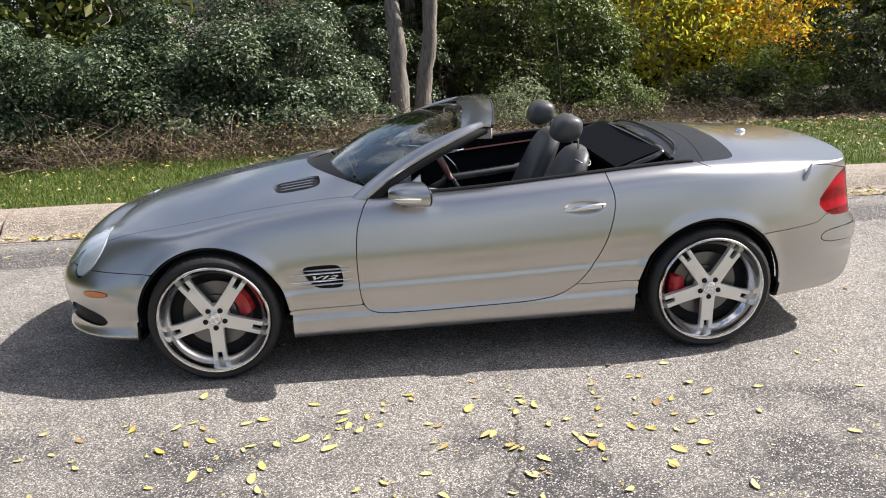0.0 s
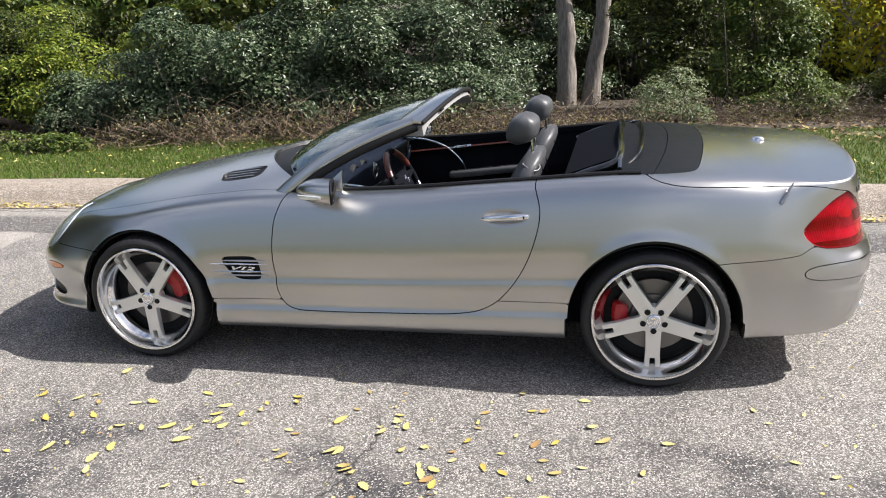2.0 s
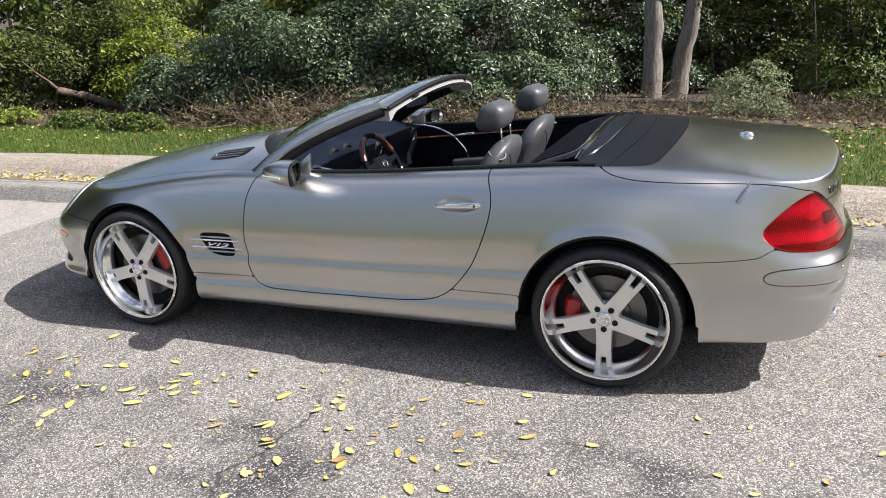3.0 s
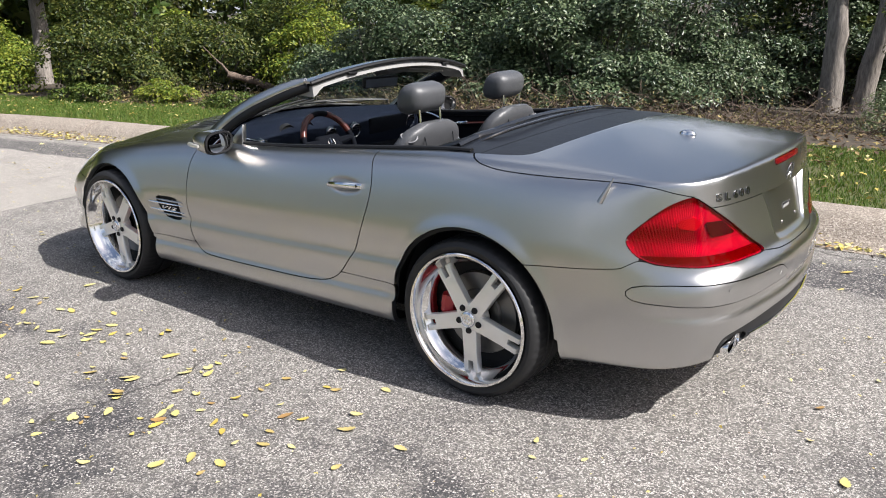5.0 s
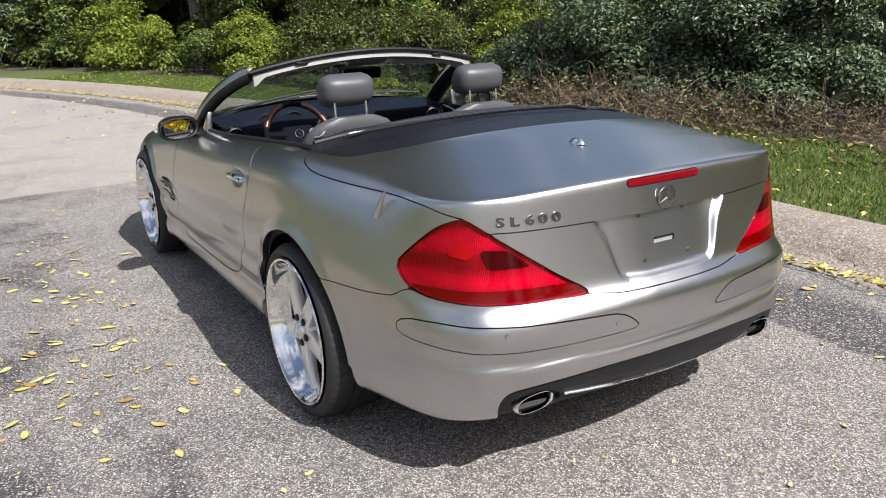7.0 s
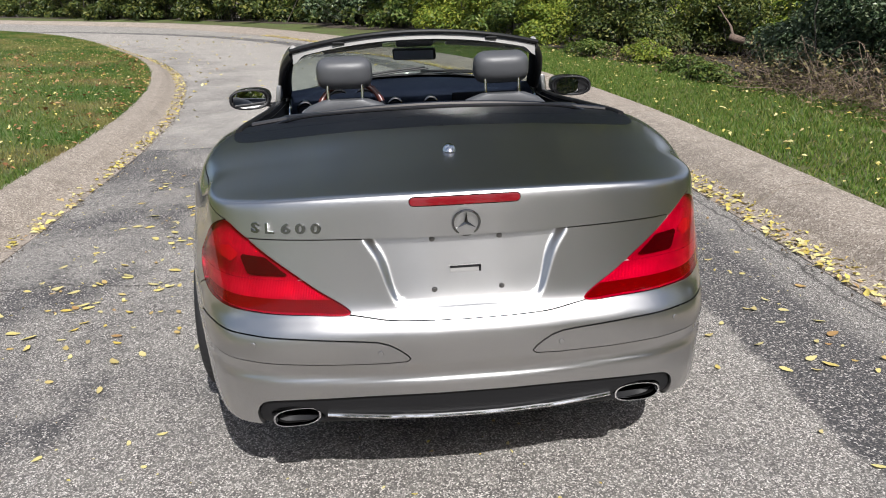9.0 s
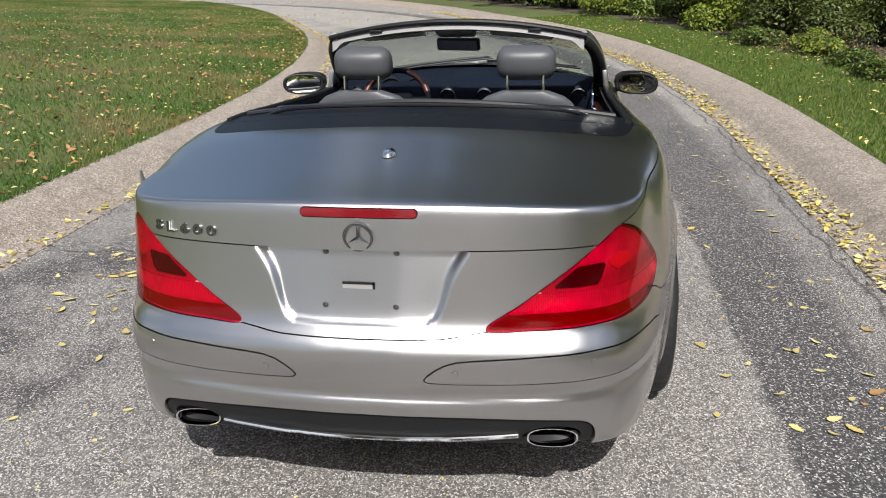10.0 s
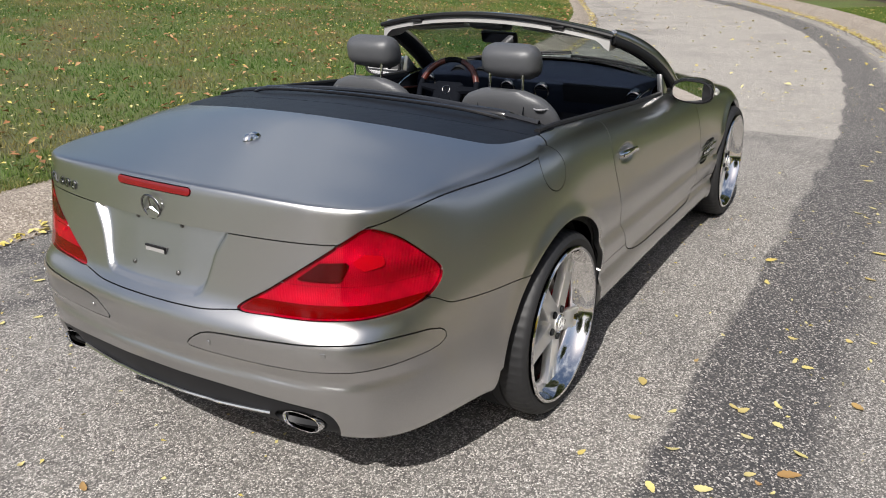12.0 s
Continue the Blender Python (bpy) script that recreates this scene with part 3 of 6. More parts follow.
def skin(f, sides=(1, -1), grid=GRID, depth=0.02, gap=0.0017, lift=0.0):
    """The part of the body's surface where f is negative, with its edges folded in."""
    f = f + gap
    sign = f < 0
    count = sign[:-1, :-1].astype(int) + sign[1:, :-1] + sign[1:, 1:] + sign[:-1, 1:]
    full = np.argwhere(count == 4)
    mixed = np.argwhere((count > 0) & (count < 4))
    pts, nor, index = [], [], {}

    def corner(i, j):
        key = (i, j)
        if key not in index:
            index[key] = len(pts)
            pts.append(grid[i, j] + lift * GN[i, j])
            nor.append(GN[i, j])
        return index[key]

    def between(a, b):
        key = (min(a, b), max(a, b))
        if key not in index:
            t = f[key[0]] / (f[key[0]] - f[key[1]])
            index[key] = len(pts)
            q = (1 - t) * GN[key[0]] + t * GN[key[1]]
            pts.append((1 - t) * grid[key[0]] + t * grid[key[1]] + lift * q)
            nor.append(q)
        return index[key]

    faces = []
    for i, j in full:
        faces.append([corner(i, j), corner(i + 1, j), corner(i + 1, j + 1), corner(i, j + 1)])
    for i, j in mixed:
        ring = [(i, j), (i + 1, j), (i + 1, j + 1), (i, j + 1)]
        poly = []
        for a, b in zip(ring, ring[1:] + ring[:1]):
            if sign[a]:
                poly.append(corner(*a))
            if sign[a] != sign[b]:
                poly.append(between(a, b))
        if len(poly) > 2:
            faces.append(poly)
    bm = bmesh.new()
    for s in sides:
        vs = [bm.verts.new((p[0], s * p[1], p[2])) for p in pts]
        rim, probe = {}, []
        for face in faces:
            loop = face if s > 0 else face[::-1]
            try:
                probe.append((bm.faces.new([vs[k] for k in loop]), nor[loop[0]]))
            except ValueError:
                continue
            for a, b in zip(loop, loop[1:] + loop[:1]):
                if (b, a) in rim:
                    del rim[(b, a)]
                else:
                    rim[(a, b)] = True
        if depth:
            outer, inner = {}, {}
            for a, b in rim:
                if abs(pts[a][1]) < 1e-4 and abs(pts[b][1]) < 1e-4:
                    continue
                for k in (a, b):
                    if k not in outer:
                        outer[k] = bm.verts.new((pts[k][0], s * pts[k][1], pts[k][2]))
                        c = pts[k] - depth * nor[k]
                        inner[k] = bm.verts.new((c[0], s * c[1], c[2]))
                bm.faces.new((outer[b], outer[a], inner[a], inner[b]))
    if len(sides) == 2:
        seam = [v for v in bm.verts if abs(v.co.y) < 1e-4]
        bmesh.ops.remove_doubles(bm, verts=seam, dist=1e-4)
        probe = [(fc, q) for fc, q in probe if fc.is_valid]
    for fc in bm.faces:
        fc.smooth = True
    bm.normal_update()
    if probe and sum(fc.normal.dot(Vector((q[0], sides[-1] * q[1], q[2]))) for fc, q in probe) < 0:
        bmesh.ops.reverse_faces(bm, faces=bm.faces)
    return bm


DOOR = catmull([(-0.45, 0.9), (-0.52, 0.8), (-0.545, 0.68), (-0.547, 0.5), (-0.53, 0.36), (-0.47, 0.305), (-0.3, 0.297), (0.0, 0.303), (0.36, 0.318), (0.52, 0.36), (0.64, 0.48), (0.72, 0.63), (0.763, 0.8), (0.74, 0.92), (0.69, 1.02), (0.3, 1.06), (-0.2, 1.02)], 160, True)
on_side = 0.35 - GY
arches = np.full(GX.shape, 9.0)
for ax, az, r in ARCHES:
    d = np.hypot(GX - ax, GZ - az) - r
    drop = np.maximum(np.abs(GX - ax) - r - 0.012 * (GZ < az) , GZ - az)
    arches = np.minimum(arches, np.minimum(d, drop))
arches = np.where(GY > 0.3, arches, 9.0)
cockpit = np.maximum.reduce([GX - 1.1, -0.38 - GX - 0.45 * (1 - (GY / 0.72) ** 2), GY - (0.735 + 0.0 * GX), 0.7 - GZ])
door = np.maximum(inside(DOOR, GX, GZ), on_side)
LAMP = catmull([(0.33, 0.648), (0.43, 0.714), (0.56, 0.8), (0.66, 0.866), (0.695, 0.885), (0.73, 0.883), (0.8, 0.858), (0.88, 0.815), (0.955, 0.767), (0.985, 0.737), (0.975, 0.706), (0.93, 0.673), (0.86, 0.654), (0.75, 0.646), (0.6, 0.643), (0.45, 0.643)], 140, True)
lamp = inside(LAMP, GQ, GZ)
bump_line = curve((0.0, 0.628), (0.2, 0.63), (0.36, 0.645), (0.85, 0.652), (0.93, 0.664), (1.02, 0.632), (1.3, 0.612), (1.6, 0.6))
rear_bumper = np.maximum.reduce([GZ - bump_line(GQ), 1.5 - GX])
sill_line = curve((-0.95, 0.345), (-0.5, 0.352), (0.6, 0.394), (0.95, 0.4))
sill = np.maximum.reduce([GZ - sill_line(GX), np.abs(GX) - 1.1])
front_bumper = np.maximum.reduce([GZ - (0.575 + 0.0 * GX), GX + 1.5])
tl = (GX + 1.91) * 0.62 + (GZ - 0.63) * 0.785
tn = (GX + 1.91) * 0.785 - (GZ - 0.63) * 0.62
lens_outer = np.where(GY > 0.42, (np.hypot(tl / 0.115, tn / 0.047) - 1) * 0.047, 9.0)
lens_inner = np.where(GX < -1.8, (np.hypot((GY - 0.5) / 0.058, (GZ - 0.628) / 0.085) - 1) * 0.058, 9.0)
headlight = np.minimum(lens_outer, lens_inner)
lid_y = curve((1.1, 0.74), (1.3, 0.745), (1.8, 0.735), (2.0, 0.69), (2.08, 0.655), (2.3, 0.6))
black_x = 1.508 - 0.14 * GY ** 2 - 0.2 * (GY / 0.752) ** 30
lid_z = curve((1.0, 1.03), (1.2, 0.985), (1.25, 0.966), (1.3, 0.951), (1.39, 0.938), (1.5, 0.933), (1.7, 0.929), (1.85, 0.927), (1.95, 0.919), (2.03, 0.9), (2.2, 0.86))
lid = np.maximum.reduce([black_x - GX, bump_line(GQ) - GZ, np.minimum(np.maximum(GQ - 0.7, 0.5 - GZ), lid_z(GX) - GZ), -lamp])
crease = GZ - 0.846
deck = np.maximum.reduce([GX - black_x, 1.1 - GX, GY - 0.757, 0.85 - GZ])
hood_y = curve((-2.1, 0.52), (-1.7, 0.64), (-1.2, 0.705), (-0.35, 0.725))
hood = np.maximum.reduce([GY - hood_y(GX), GX + 0.3, 0.58 - GZ])
guard = inside(np.array([(0.168, 0.524), (0.178, 0.538), (0.2, 0.555), (0.225, 0.569), (0.255, 0.577), (0.3, 0.58), (0.45, 0.585), (0.65, 0.588), (0.82, 0.586), (0.92, 0.58), (0.965, 0.57), (0.985, 0.556), (0.985, 0.538),
                          (0.965, 0.524), (0.92, 0.516), (0.8, 0.511), (0.6, 0.509), (0.4, 0.509), (0.25, 0.512), (0.18, 0.517)]), GQ, GZ)
pipe = np.hypot((GY - 0.5) / 0.078, (GZ - 0.326) / 0.037) - 1
pipe = np.where(GX > 1.9, pipe * 0.05, 9.0)
diffuser = inside(catmull([(-0.2, 0.412), (0.0, 0.412), (0.2, 0.41), (0.4, 0.4), (0.54, 0.388), (0.59, 0.374), (0.61, 0.345), (0.612, 0.31), (0.6, 0.27), (0.58, 0.15), (0.0, 0.15), (-0.2, 0.15)], 80, True), GY, GZ)
diffuser = np.where(GX > 1.9, diffuser, 9.0)
stop_lamp = np.hypot(np.maximum(GY - 0.139, 0), GZ - 0.942) - 0.0115
stop_lamp = np.where(GX > 2.0, stop_lamp, 9.0)
flap = np.where(GY > 0.5, np.hypot(GX - 1.31, (GZ - 0.895) * 1.1) - 0.078, 9.0)
marker = np.where(GY > 0.4, inside(catmull([(-1.935, 0.468), (-1.9, 0.483), (-1.83, 0.482), (-1.79, 0.47), (-1.83, 0.456), (-1.9, 0.452)], 40, True), GX, GZ), 9.0)
fog = np.where(GY > 0.4, inside(catmull([(-2.03, 0.39), (-1.92, 0.375), (-1.85, 0.345), (-1.83, 0.31), (-1.88, 0.292), (-1.98, 0.298), (-2.06, 0.31)], 40, True), GX, GZ), 9.0)
side_vent = np.where(GY > 0.5, inside(catmull([(-0.815, 0.565), (-0.74, 0.577), (-0.655, 0.575), (-0.63, 0.55), (-0.625, 0.475), (-0.65, 0.457), (-0.75, 0.462), (-0.79, 0.5)], 50, True), GX, GZ), 9.0)
hood_vent = inside(catmull([(-0.96, 0.44), (-0.77, 0.41), (-0.735, 0.46), (-0.75, 0.56), (-0.92, 0.57), (-0.965, 0.51)], 50, True), GX, GY)
hood_vent = np.where((GZ > 0.8), hood_vent, 9.0)
rest = [-door, -lamp, -rear_bumper, -sill, -front_bumper, -headlight, -lid, -deck, -hood, -arches, -cockpit, -side_vent]


def at_side(x, z, s, out=0.0):
    """A point of the flank at x and z."""
    j = int(np.argmin(np.abs(OX - x)))
    i = int(np.argmin(np.abs(GZ[:ROWS * 2 // 3, j] - z)))
    p = GRID[i, j] + out * GN[i, j]
    return Vector((x, s * p[1], z))


def belt_z(x, y):
    """The height of the upper skin at x, y."""
    j = int(np.argmin(np.abs(OX - x)))
    up = slice(ROWS // 2, ROWS)
    return float(np.interp(-y, -GY[up, j], GZ[up, j]))


car = thing("car", "silver-grey two-seat convertible with its top down, parked on the road", "car")
part("inner_shell", skin(np.maximum.reduce([-arches, -cockpit, -pipe])[::2, ::2], grid=body_grid(0.026, True)[::2, ::2], depth=0, gap=0), SHELL, car, "black gaps behind the panels")
part("hood", skin(np.maximum.reduce([hood, -headlight, -front_bumper, -cockpit, -hood_vent])), PAINT, car)
lid_ob = part("trunk_lid", skin(np.maximum.reduce([lid, -crease, -stop_lamp])), PAINT, car)
part("trunk_face", skin(np.maximum.reduce([lid, crease]), grid=FACE, gap=0.0015), PAINT, lid_ob)
part("stop_lamp", skin(stop_lamp, gap=0.001, lift=0.003), REDLENS, lid_ob, "red high brake lamp")
flap_x = 1.34 - 0.16 * GY ** 2
cover = part("tonneau_cover", skin(np.maximum.reduce([deck, -cockpit, flap_x - GX])), TONNEAU, car, "black tonneau panel behind the seats")
part("tonneau_flap", skin(np.maximum.reduce([deck, -cockpit, GX - flap_x])), TONNEAU, cover)
rear = part("rear_bumper", skin(np.maximum.reduce([rear_bumper, -lamp, -arches, -guard, -diffuser, -pipe]), gap=0.0016), PAINT, car)
front = part("front_bumper", skin(np.maximum.reduce([front_bumper, -headlight, -arches, -marker, -fog])), PAINT, car)
part("diffuser", skin(np.maximum.reduce([diffuser, -guard, -pipe]), lift=-0.01), BLACK, rear, "black lower bumper insert")
for s in (-1, 1):
    part("front_fender", skin(np.maximum.reduce(rest + [GX + 0.3]), (s,)), PAINT, car)
    quarter = part("rear_quarter", skin(np.maximum.reduce(rest + [0.3 - GX] + ([-flap] if s > 0 else [])), (s,)), PAINT, car)
    part("sill", skin(np.maximum.reduce([sill, -door, -arches]), (s,)), PAINT, car)
    door_ob = part("door", skin(np.maximum.reduce([door, -cockpit]), (s,), gap=0.0032), PAINT, car)
    tail = part("tail_lamp", skin(lamp, (s,), gap=0.0008, lift=-0.012), LAMPBOWL, car, "red tail lamp with ribbed lens fields")
    part("upper_lens", skin(np.maximum(lamp, 0.735 - GZ), (s,), gap=0.0001, depth=0.003, lift=0.002), LENS, tail, "red upper lens")
    part("lower_lens", skin(np.maximum(lamp, GZ - 0.735), (s,), gap=0.0001, depth=0.003, lift=0.002), LENS, tail, "red lower lens")
    part("lower_reflector", skin(np.maximum(lamp + 0.006, GZ - 0.682), (s,), depth=0, gap=0, lift=-0.009), REDLENS, tail, "deep red lower reflector")
    part("headlamp", skin(headlight, (s,), gap=0.003, lift=0.003), LAMPGLASS, car, "pale twin-oval headlamp lens")
    part("bumper_guard", skin(guard, (s,), gap=0.0022, lift=0.0015), PAINT, rear)
    part("marker_lamp", skin(marker, (s,), gap=0.001, lift=0.002), AMBER, front, "amber side marker")
    part("fog_grille", skin(fog, (s,), gap=0.001, lift=-0.014), BLACK, front, "black lower grille")
    if s > 0:
        part("fuel_flap", skin(flap, (s,), gap=0.002), PAINT, quarter)

# ---- wheels ----
def tyre_mesh():
    bm = bmesh.new()
    lathe(bm, [(0.27, -0.02), (0.284, -0.004), (0.304, 0.001), (0.317, -0.006), (0.325, -0.018), (0.3295, -0.034), (0.331, -0.07), (0.331, -0.083), (0.324, -0.085), (0.324, -0.095), (0.331, -0.097),
               (0.331, -0.125), (0.324, -0.127), (0.324, -0.138), (0.331, -0.14), (0.331, -0.2), (0.326, -0.225), (0.3, -0.245), (0.27, -0.24)], 180)
    for v in bm.verts:
        r, a = math.hypot(v.co.x, v.co.z), math.atan2(v.co.z, v.co.x)
        if r > 0.323 and v.co.y > -0.08 and round(a / (2 * math.pi) * 180) % 3 == 0:
            v.co.x *= 0.989
            v.co.z *= 0.989
    return smooth(bm, 30)


def rim_mesh():
    bm = bmesh.new()
    lathe(bm, [(0.268, -0.012), (0.276, -0.002), (0.28, 0.003), (0.276, 0.0075), (0.268, 0.006), (0.262, -0.004), (0.258, -0.02), (0.249, -0.04), (0.238, -0.056), (0.23, -0.064), (0.226, -0.072), (0.222, -0.1), (0.22, -0.23), (0.268, -0.24)], 96)
    return smooth(bm, 30)


def spoke_mesh():
    bm = bmesh.new()
    shape = [(-0.035, 0.045), (-0.033, 0.15), (-0.036, 0.233), (-0.013, 0.234), (-0.011, 0.188), (0.011, 0.188), (0.013, 0.234), (0.036, 0.233), (0.033, 0.15), (0.035, 0.045)]
    rows = []
    for y in (-0.028, -0.062):
        rows.append([bm.verts.new((u, y - 0.012 * (r - 0.045) / 0.2, r)) for u, r in shape])
    a, b = rows
    bm.faces.new(a)
    bm.faces.new(b[::-1])
    for i in range(len(shape)):
        j = (i + 1) % len(shape)
        bm.faces.new((a[i], b[i], b[j], a[j]))
    bmesh.ops.recalc_face_normals(bm, faces=bm.faces)
    bmesh.ops.bevel(bm, geom=[e for e in bm.edges if abs(e.verts[0].co.y - e.verts[1].co.y) < 0.015], offset=0.004, segments=2, affect="EDGES", profile=0.5)
    return smooth(bm, 35)


def star(bm, radius, ring, m=Matrix(), depth=0.004):
    """A ring with three tapered arms in the local xz plane, facing +y."""
    pts = [m @ Vector((radius * math.cos(a), 0, radius * math.sin(a))) for a in [2 * math.pi * i / 40 for i in range(40)]]
    tube(bm, pts, ring, 8, True)
    for k in range(3):
        a = math.pi / 2 + 2 * math.pi * k / 3
        tip = Vector((math.cos(a), 0, math.sin(a))) * (radius - ring * 0.5)
        side = Vector((-math.sin(a), 0, math.cos(a))) * radius * 0.13
        vs = [bm.verts.new(m @ p) for p in (tip, side, -tip * 0.07, -side, Vector((0, depth, 0)))]
        for i in range(4):
            bm.faces.new((vs[i], vs[(i + 1) % 4], vs[4]))
    bmesh.ops.recalc_face_normals(bm, faces=bm.faces)
    return bm


def hub_mesh():
    bm = bmesh.new()
    lathe(bm, [(0.0, -0.018), (0.03, -0.018), (0.033, -0.022), (0.034, -0.027), (0.055, -0.029), (0.066, -0.033), (0.07, -0.045), (0.07, -0.075), (0.0, -0.075)], 48)
    return smooth(bm, 30)


def wheel(x, side, z=0.33, out=0.903):
    hub = part("wheel", hub_mesh(), SATIN, car, "five-spoke alloy wheel with a polished lip")
    hub.matrix_basis = pose(x, side * out, z, 0, 0, 0 if side > 0 else 180)
    part("tyre", tyre_mesh(), RUBBER, hub, "low-profile black tyre")
    part("rim", rim_mesh(), ALLOY, hub, "polished deep-dish rim")
    spoke = spoke_mesh()
    first = None
    for k in range(5):
        if first is None:
            first = part("spoke", spoke, SATIN, hub)
            ob = first
        else:
            ob = new("spoke", first.data)
            ob.parent = hub
        ob.matrix_basis = pose(0, 0, 0, 0, 180 + 72 * k, 0)
        bolt = bmesh.new()
        lathe(bolt, [(0.0, -0.0215), (0.0115, -0.0215), (0.014, -0.028), (0.014, -0.034), (0.0, -0.034)], 12, pose(0.05 * math.sin(radians(180 + 72 * k)), 0, 0.05 * math.cos(radians(180 + 72 * k))))
        part("bolt", bolt, BLACK, hub)
    cap = bmesh.new()
    lathe(cap, [(0.0, -0.013), (0.024, -0.0135), (0.0325, -0.016), (0.034, -0.02)], 40)
    cap_ob = part("centre_cap", smooth(cap, 60), CHROME, hub)
    part("emblem", star(bmesh.new(), 0.024, 0.0016, pose(0, -0.0125, 0)), SATIN, hub)
    disc = bmesh.new()
    lathe(disc, [(0.06, -0.098), (0.1, -0.1), (0.105, -0.11), (0.172, -0.11), (0.174, -0.114), (0.174, -0.138), (0.06, -0.14)], 64)
    part("brake_disc", smooth(disc, 30), STEEL, hub)
    back = bmesh.new()
    lathe(back, [(0.0, -0.15), (0.232, -0.15), (0.232, -0.16), (0.0, -0.16)], 48)
    part("dust_shield", back, SHELL, hub)
    # the caliper hugs the disc on the side towards the car's middle
    cal = bmesh.new()
    way = (1 if x < 0 else -1) * side
    rings = []
    for k in range(13):
        a = radians(-2 + 52 * k / 12) if x < 0 else radians(-28 + 50 * k / 12)
        if k in (0, 12):
            lo, hi = 0.138, 0.165
        else:
            lo, hi = 0.118, 0.19 - 0.006 * abs(math.sin(k * 1.6))
        ring = []
        for r, y in ((lo, -0.082), (lo, -0.12), (hi, -0.14), (hi + 0.004, -0.1), (hi - 0.012, -0.075), ((lo + hi) / 2, -0.069)):
            ring.append(Vector((way * r * math.cos(a), y, r * math.sin(a))))
        rings.append(ring)
    loft(cal, rings)
    part("brake_caliper", smooth(cal, 35), REDCAL, hub, "red brake caliper")
    return hub


for x in (-1.275, 1.275):
    for s in (-1, 1):
        wheel(x, s)
for ax, az, r in ARCHES:
    for s in (-1, 1):
        bm = bmesh.new()
        n = 40
        for y0, y1 in ((0.8, 0.5),):
            a = [bm.verts.new((ax + (r + 0.01) * math.cos(t), s * y0, max(0.26, az + (r + 0.01) * math.sin(t)))) for t in [math.pi * (-0.07 + 1.14 * i / n) for i in range(n + 1)]]
            b = [bm.verts.new((ax + (r + 0.01) * math.cos(t), s * y1, max(0.26, az + (r + 0.01) * math.sin(t)))) for t in [math.pi * (-0.07 + 1.14 * i / n) for i in range(n + 1)]]
            for i in range(n):
                bm.faces.new((a[i], a[i + 1], b[i + 1], b[i]))
            bm.faces.new(b)
        part("wheel_well", smooth(bm), SHELL, car)
bm = bmesh.new()
box(bm, (3.5, 1.36, 0.05), pose(0.05, 0, 0.235), 0.02)
part("underbody", bm, SHELL, car)

# ---- windscreen, cabin ----
def patch(f, nu, nv, thick=0.0):
    """A sheet of points f(u, v) with u, v in 0..1, with a thickness along its normal."""
    bm = bmesh.new()
    g = [[Vector(f(i / nu, j / nv)) for j in range(nv + 1)] for i in range(nu + 1)]
    vs = [[bm.verts.new(p) for p in row] for row in g]
    for i in range(nu):
        for j in range(nv):
            bm.faces.new((vs[i][j], vs[i + 1][j], vs[i + 1][j + 1], vs[i][j + 1]))
    bm.normal_update()
    if thick:
        bmesh.ops.solidify(bm, geom=bm.faces, thickness=thick)
    bmesh.ops.recalc_face_normals(bm, faces=bm.faces)
    return smooth(bm, 35)


def screen(u, v):
    """The windscreen: u across from -1 to 1, v from the cowl up."""
    lo = Vector((-0.7 + 0.27 * u * u, 0.7 * u, 0.955 - 0.02 * u * u - 0.055 * u ** 4))
    hi = Vector((0.09 - 0.06 * u * u, 0.595 * u, 1.228 - 0.068 * u * u))
    bow = Vector((-0.05, 0, 0.062)) * (4 * v * (1 - v)) * 0.75
    return lo.lerp(hi, v) + bow


glass = part("windscreen", patch(lambda a, b: screen(2 * a - 1, 0.97 * b), 32, 14, 0.004), GLASS, car, "clear laminated windscreen")
glass.visible_shadow = False
part("cowl", patch(lambda a, b: Vector((-0.83 + 0.45 * (2 * a - 1) ** 2, 0.7 * (2 * a - 1), 0.955 - 0.105 * (2 * a - 1) ** 2 - 0.006)).lerp(screen(2 * a - 1, 0.05), b) + Vector((0, 0, -0.02)), 32, 5, 0.01), BLACK, car, "black wiper cowl")
for y0, y1, lift in ((-0.52, 0.1, 0.0), (0.08, 0.6, 0.006)):
    bm = bmesh.new()
    a, b = screen(y0 / 0.7, 0.015), screen(y1 / 0.7, 0.1)
    pts = [a.lerp(b, k / 8) + Vector((0, 0, 0.009 + lift + 0.008 * math.sin(math.pi * k / 8))) for k in range(9)]
    tube(bm, pts, [0.009] * 3 + [0.007] * 6, 8)
    tube(bm, [p + Vector((0.035, 0.02, -0.006)) for p in pts[2:]], 0.005, 6)
    part("wiper", smooth(bm), BLACK, car, "black wiper arm")


def header(u, v):
    """Section of the top rail, v round it."""
    f = Vector((0.08 - 0.06 * u * u, 0.6 * u, 1.23 - 0.068 * u * u))
    r = Vector((0.235 - 0.06 * u * u, 0.607 * u, 1.264 - 0.073 * u * u))
    return f.lerp(r, v) + Vector((0, 0, 0.012 * math.sin(math.pi * v)))


rail = part("screen_header", patch(lambda a, b: header(2.04 * a - 1.02, b), 36, 8, 0.012), PAINT, car)
bm = bmesh.new()
tube(bm, [header(u, 1.0) + Vector((0.004, 0, 0.002)) for u in np.linspace(-1.02, 1.02, 37)], 0.011, 8)
part("header_seal", smooth(bm), BLACK, rail, "black rubber seal")
bm = bmesh.new()
rings = []
for u in np.linspace(-1, 1, 61):
    e = float(blend(0.9, 1.0, abs(u)))
    p, q = header(u, 0.985), header(u, 0.1)
    drop = Vector((0, 0, -0.014))
    low = Vector((0.006, 0, -0.02 - 0.032 * e))
    rings.append([p + drop, p + drop + low, q + drop + low * 0.5, q + drop])
loft(bm, rings)
part("header_lining", smooth(bm), WHITE, rail, "pale grey header lining")
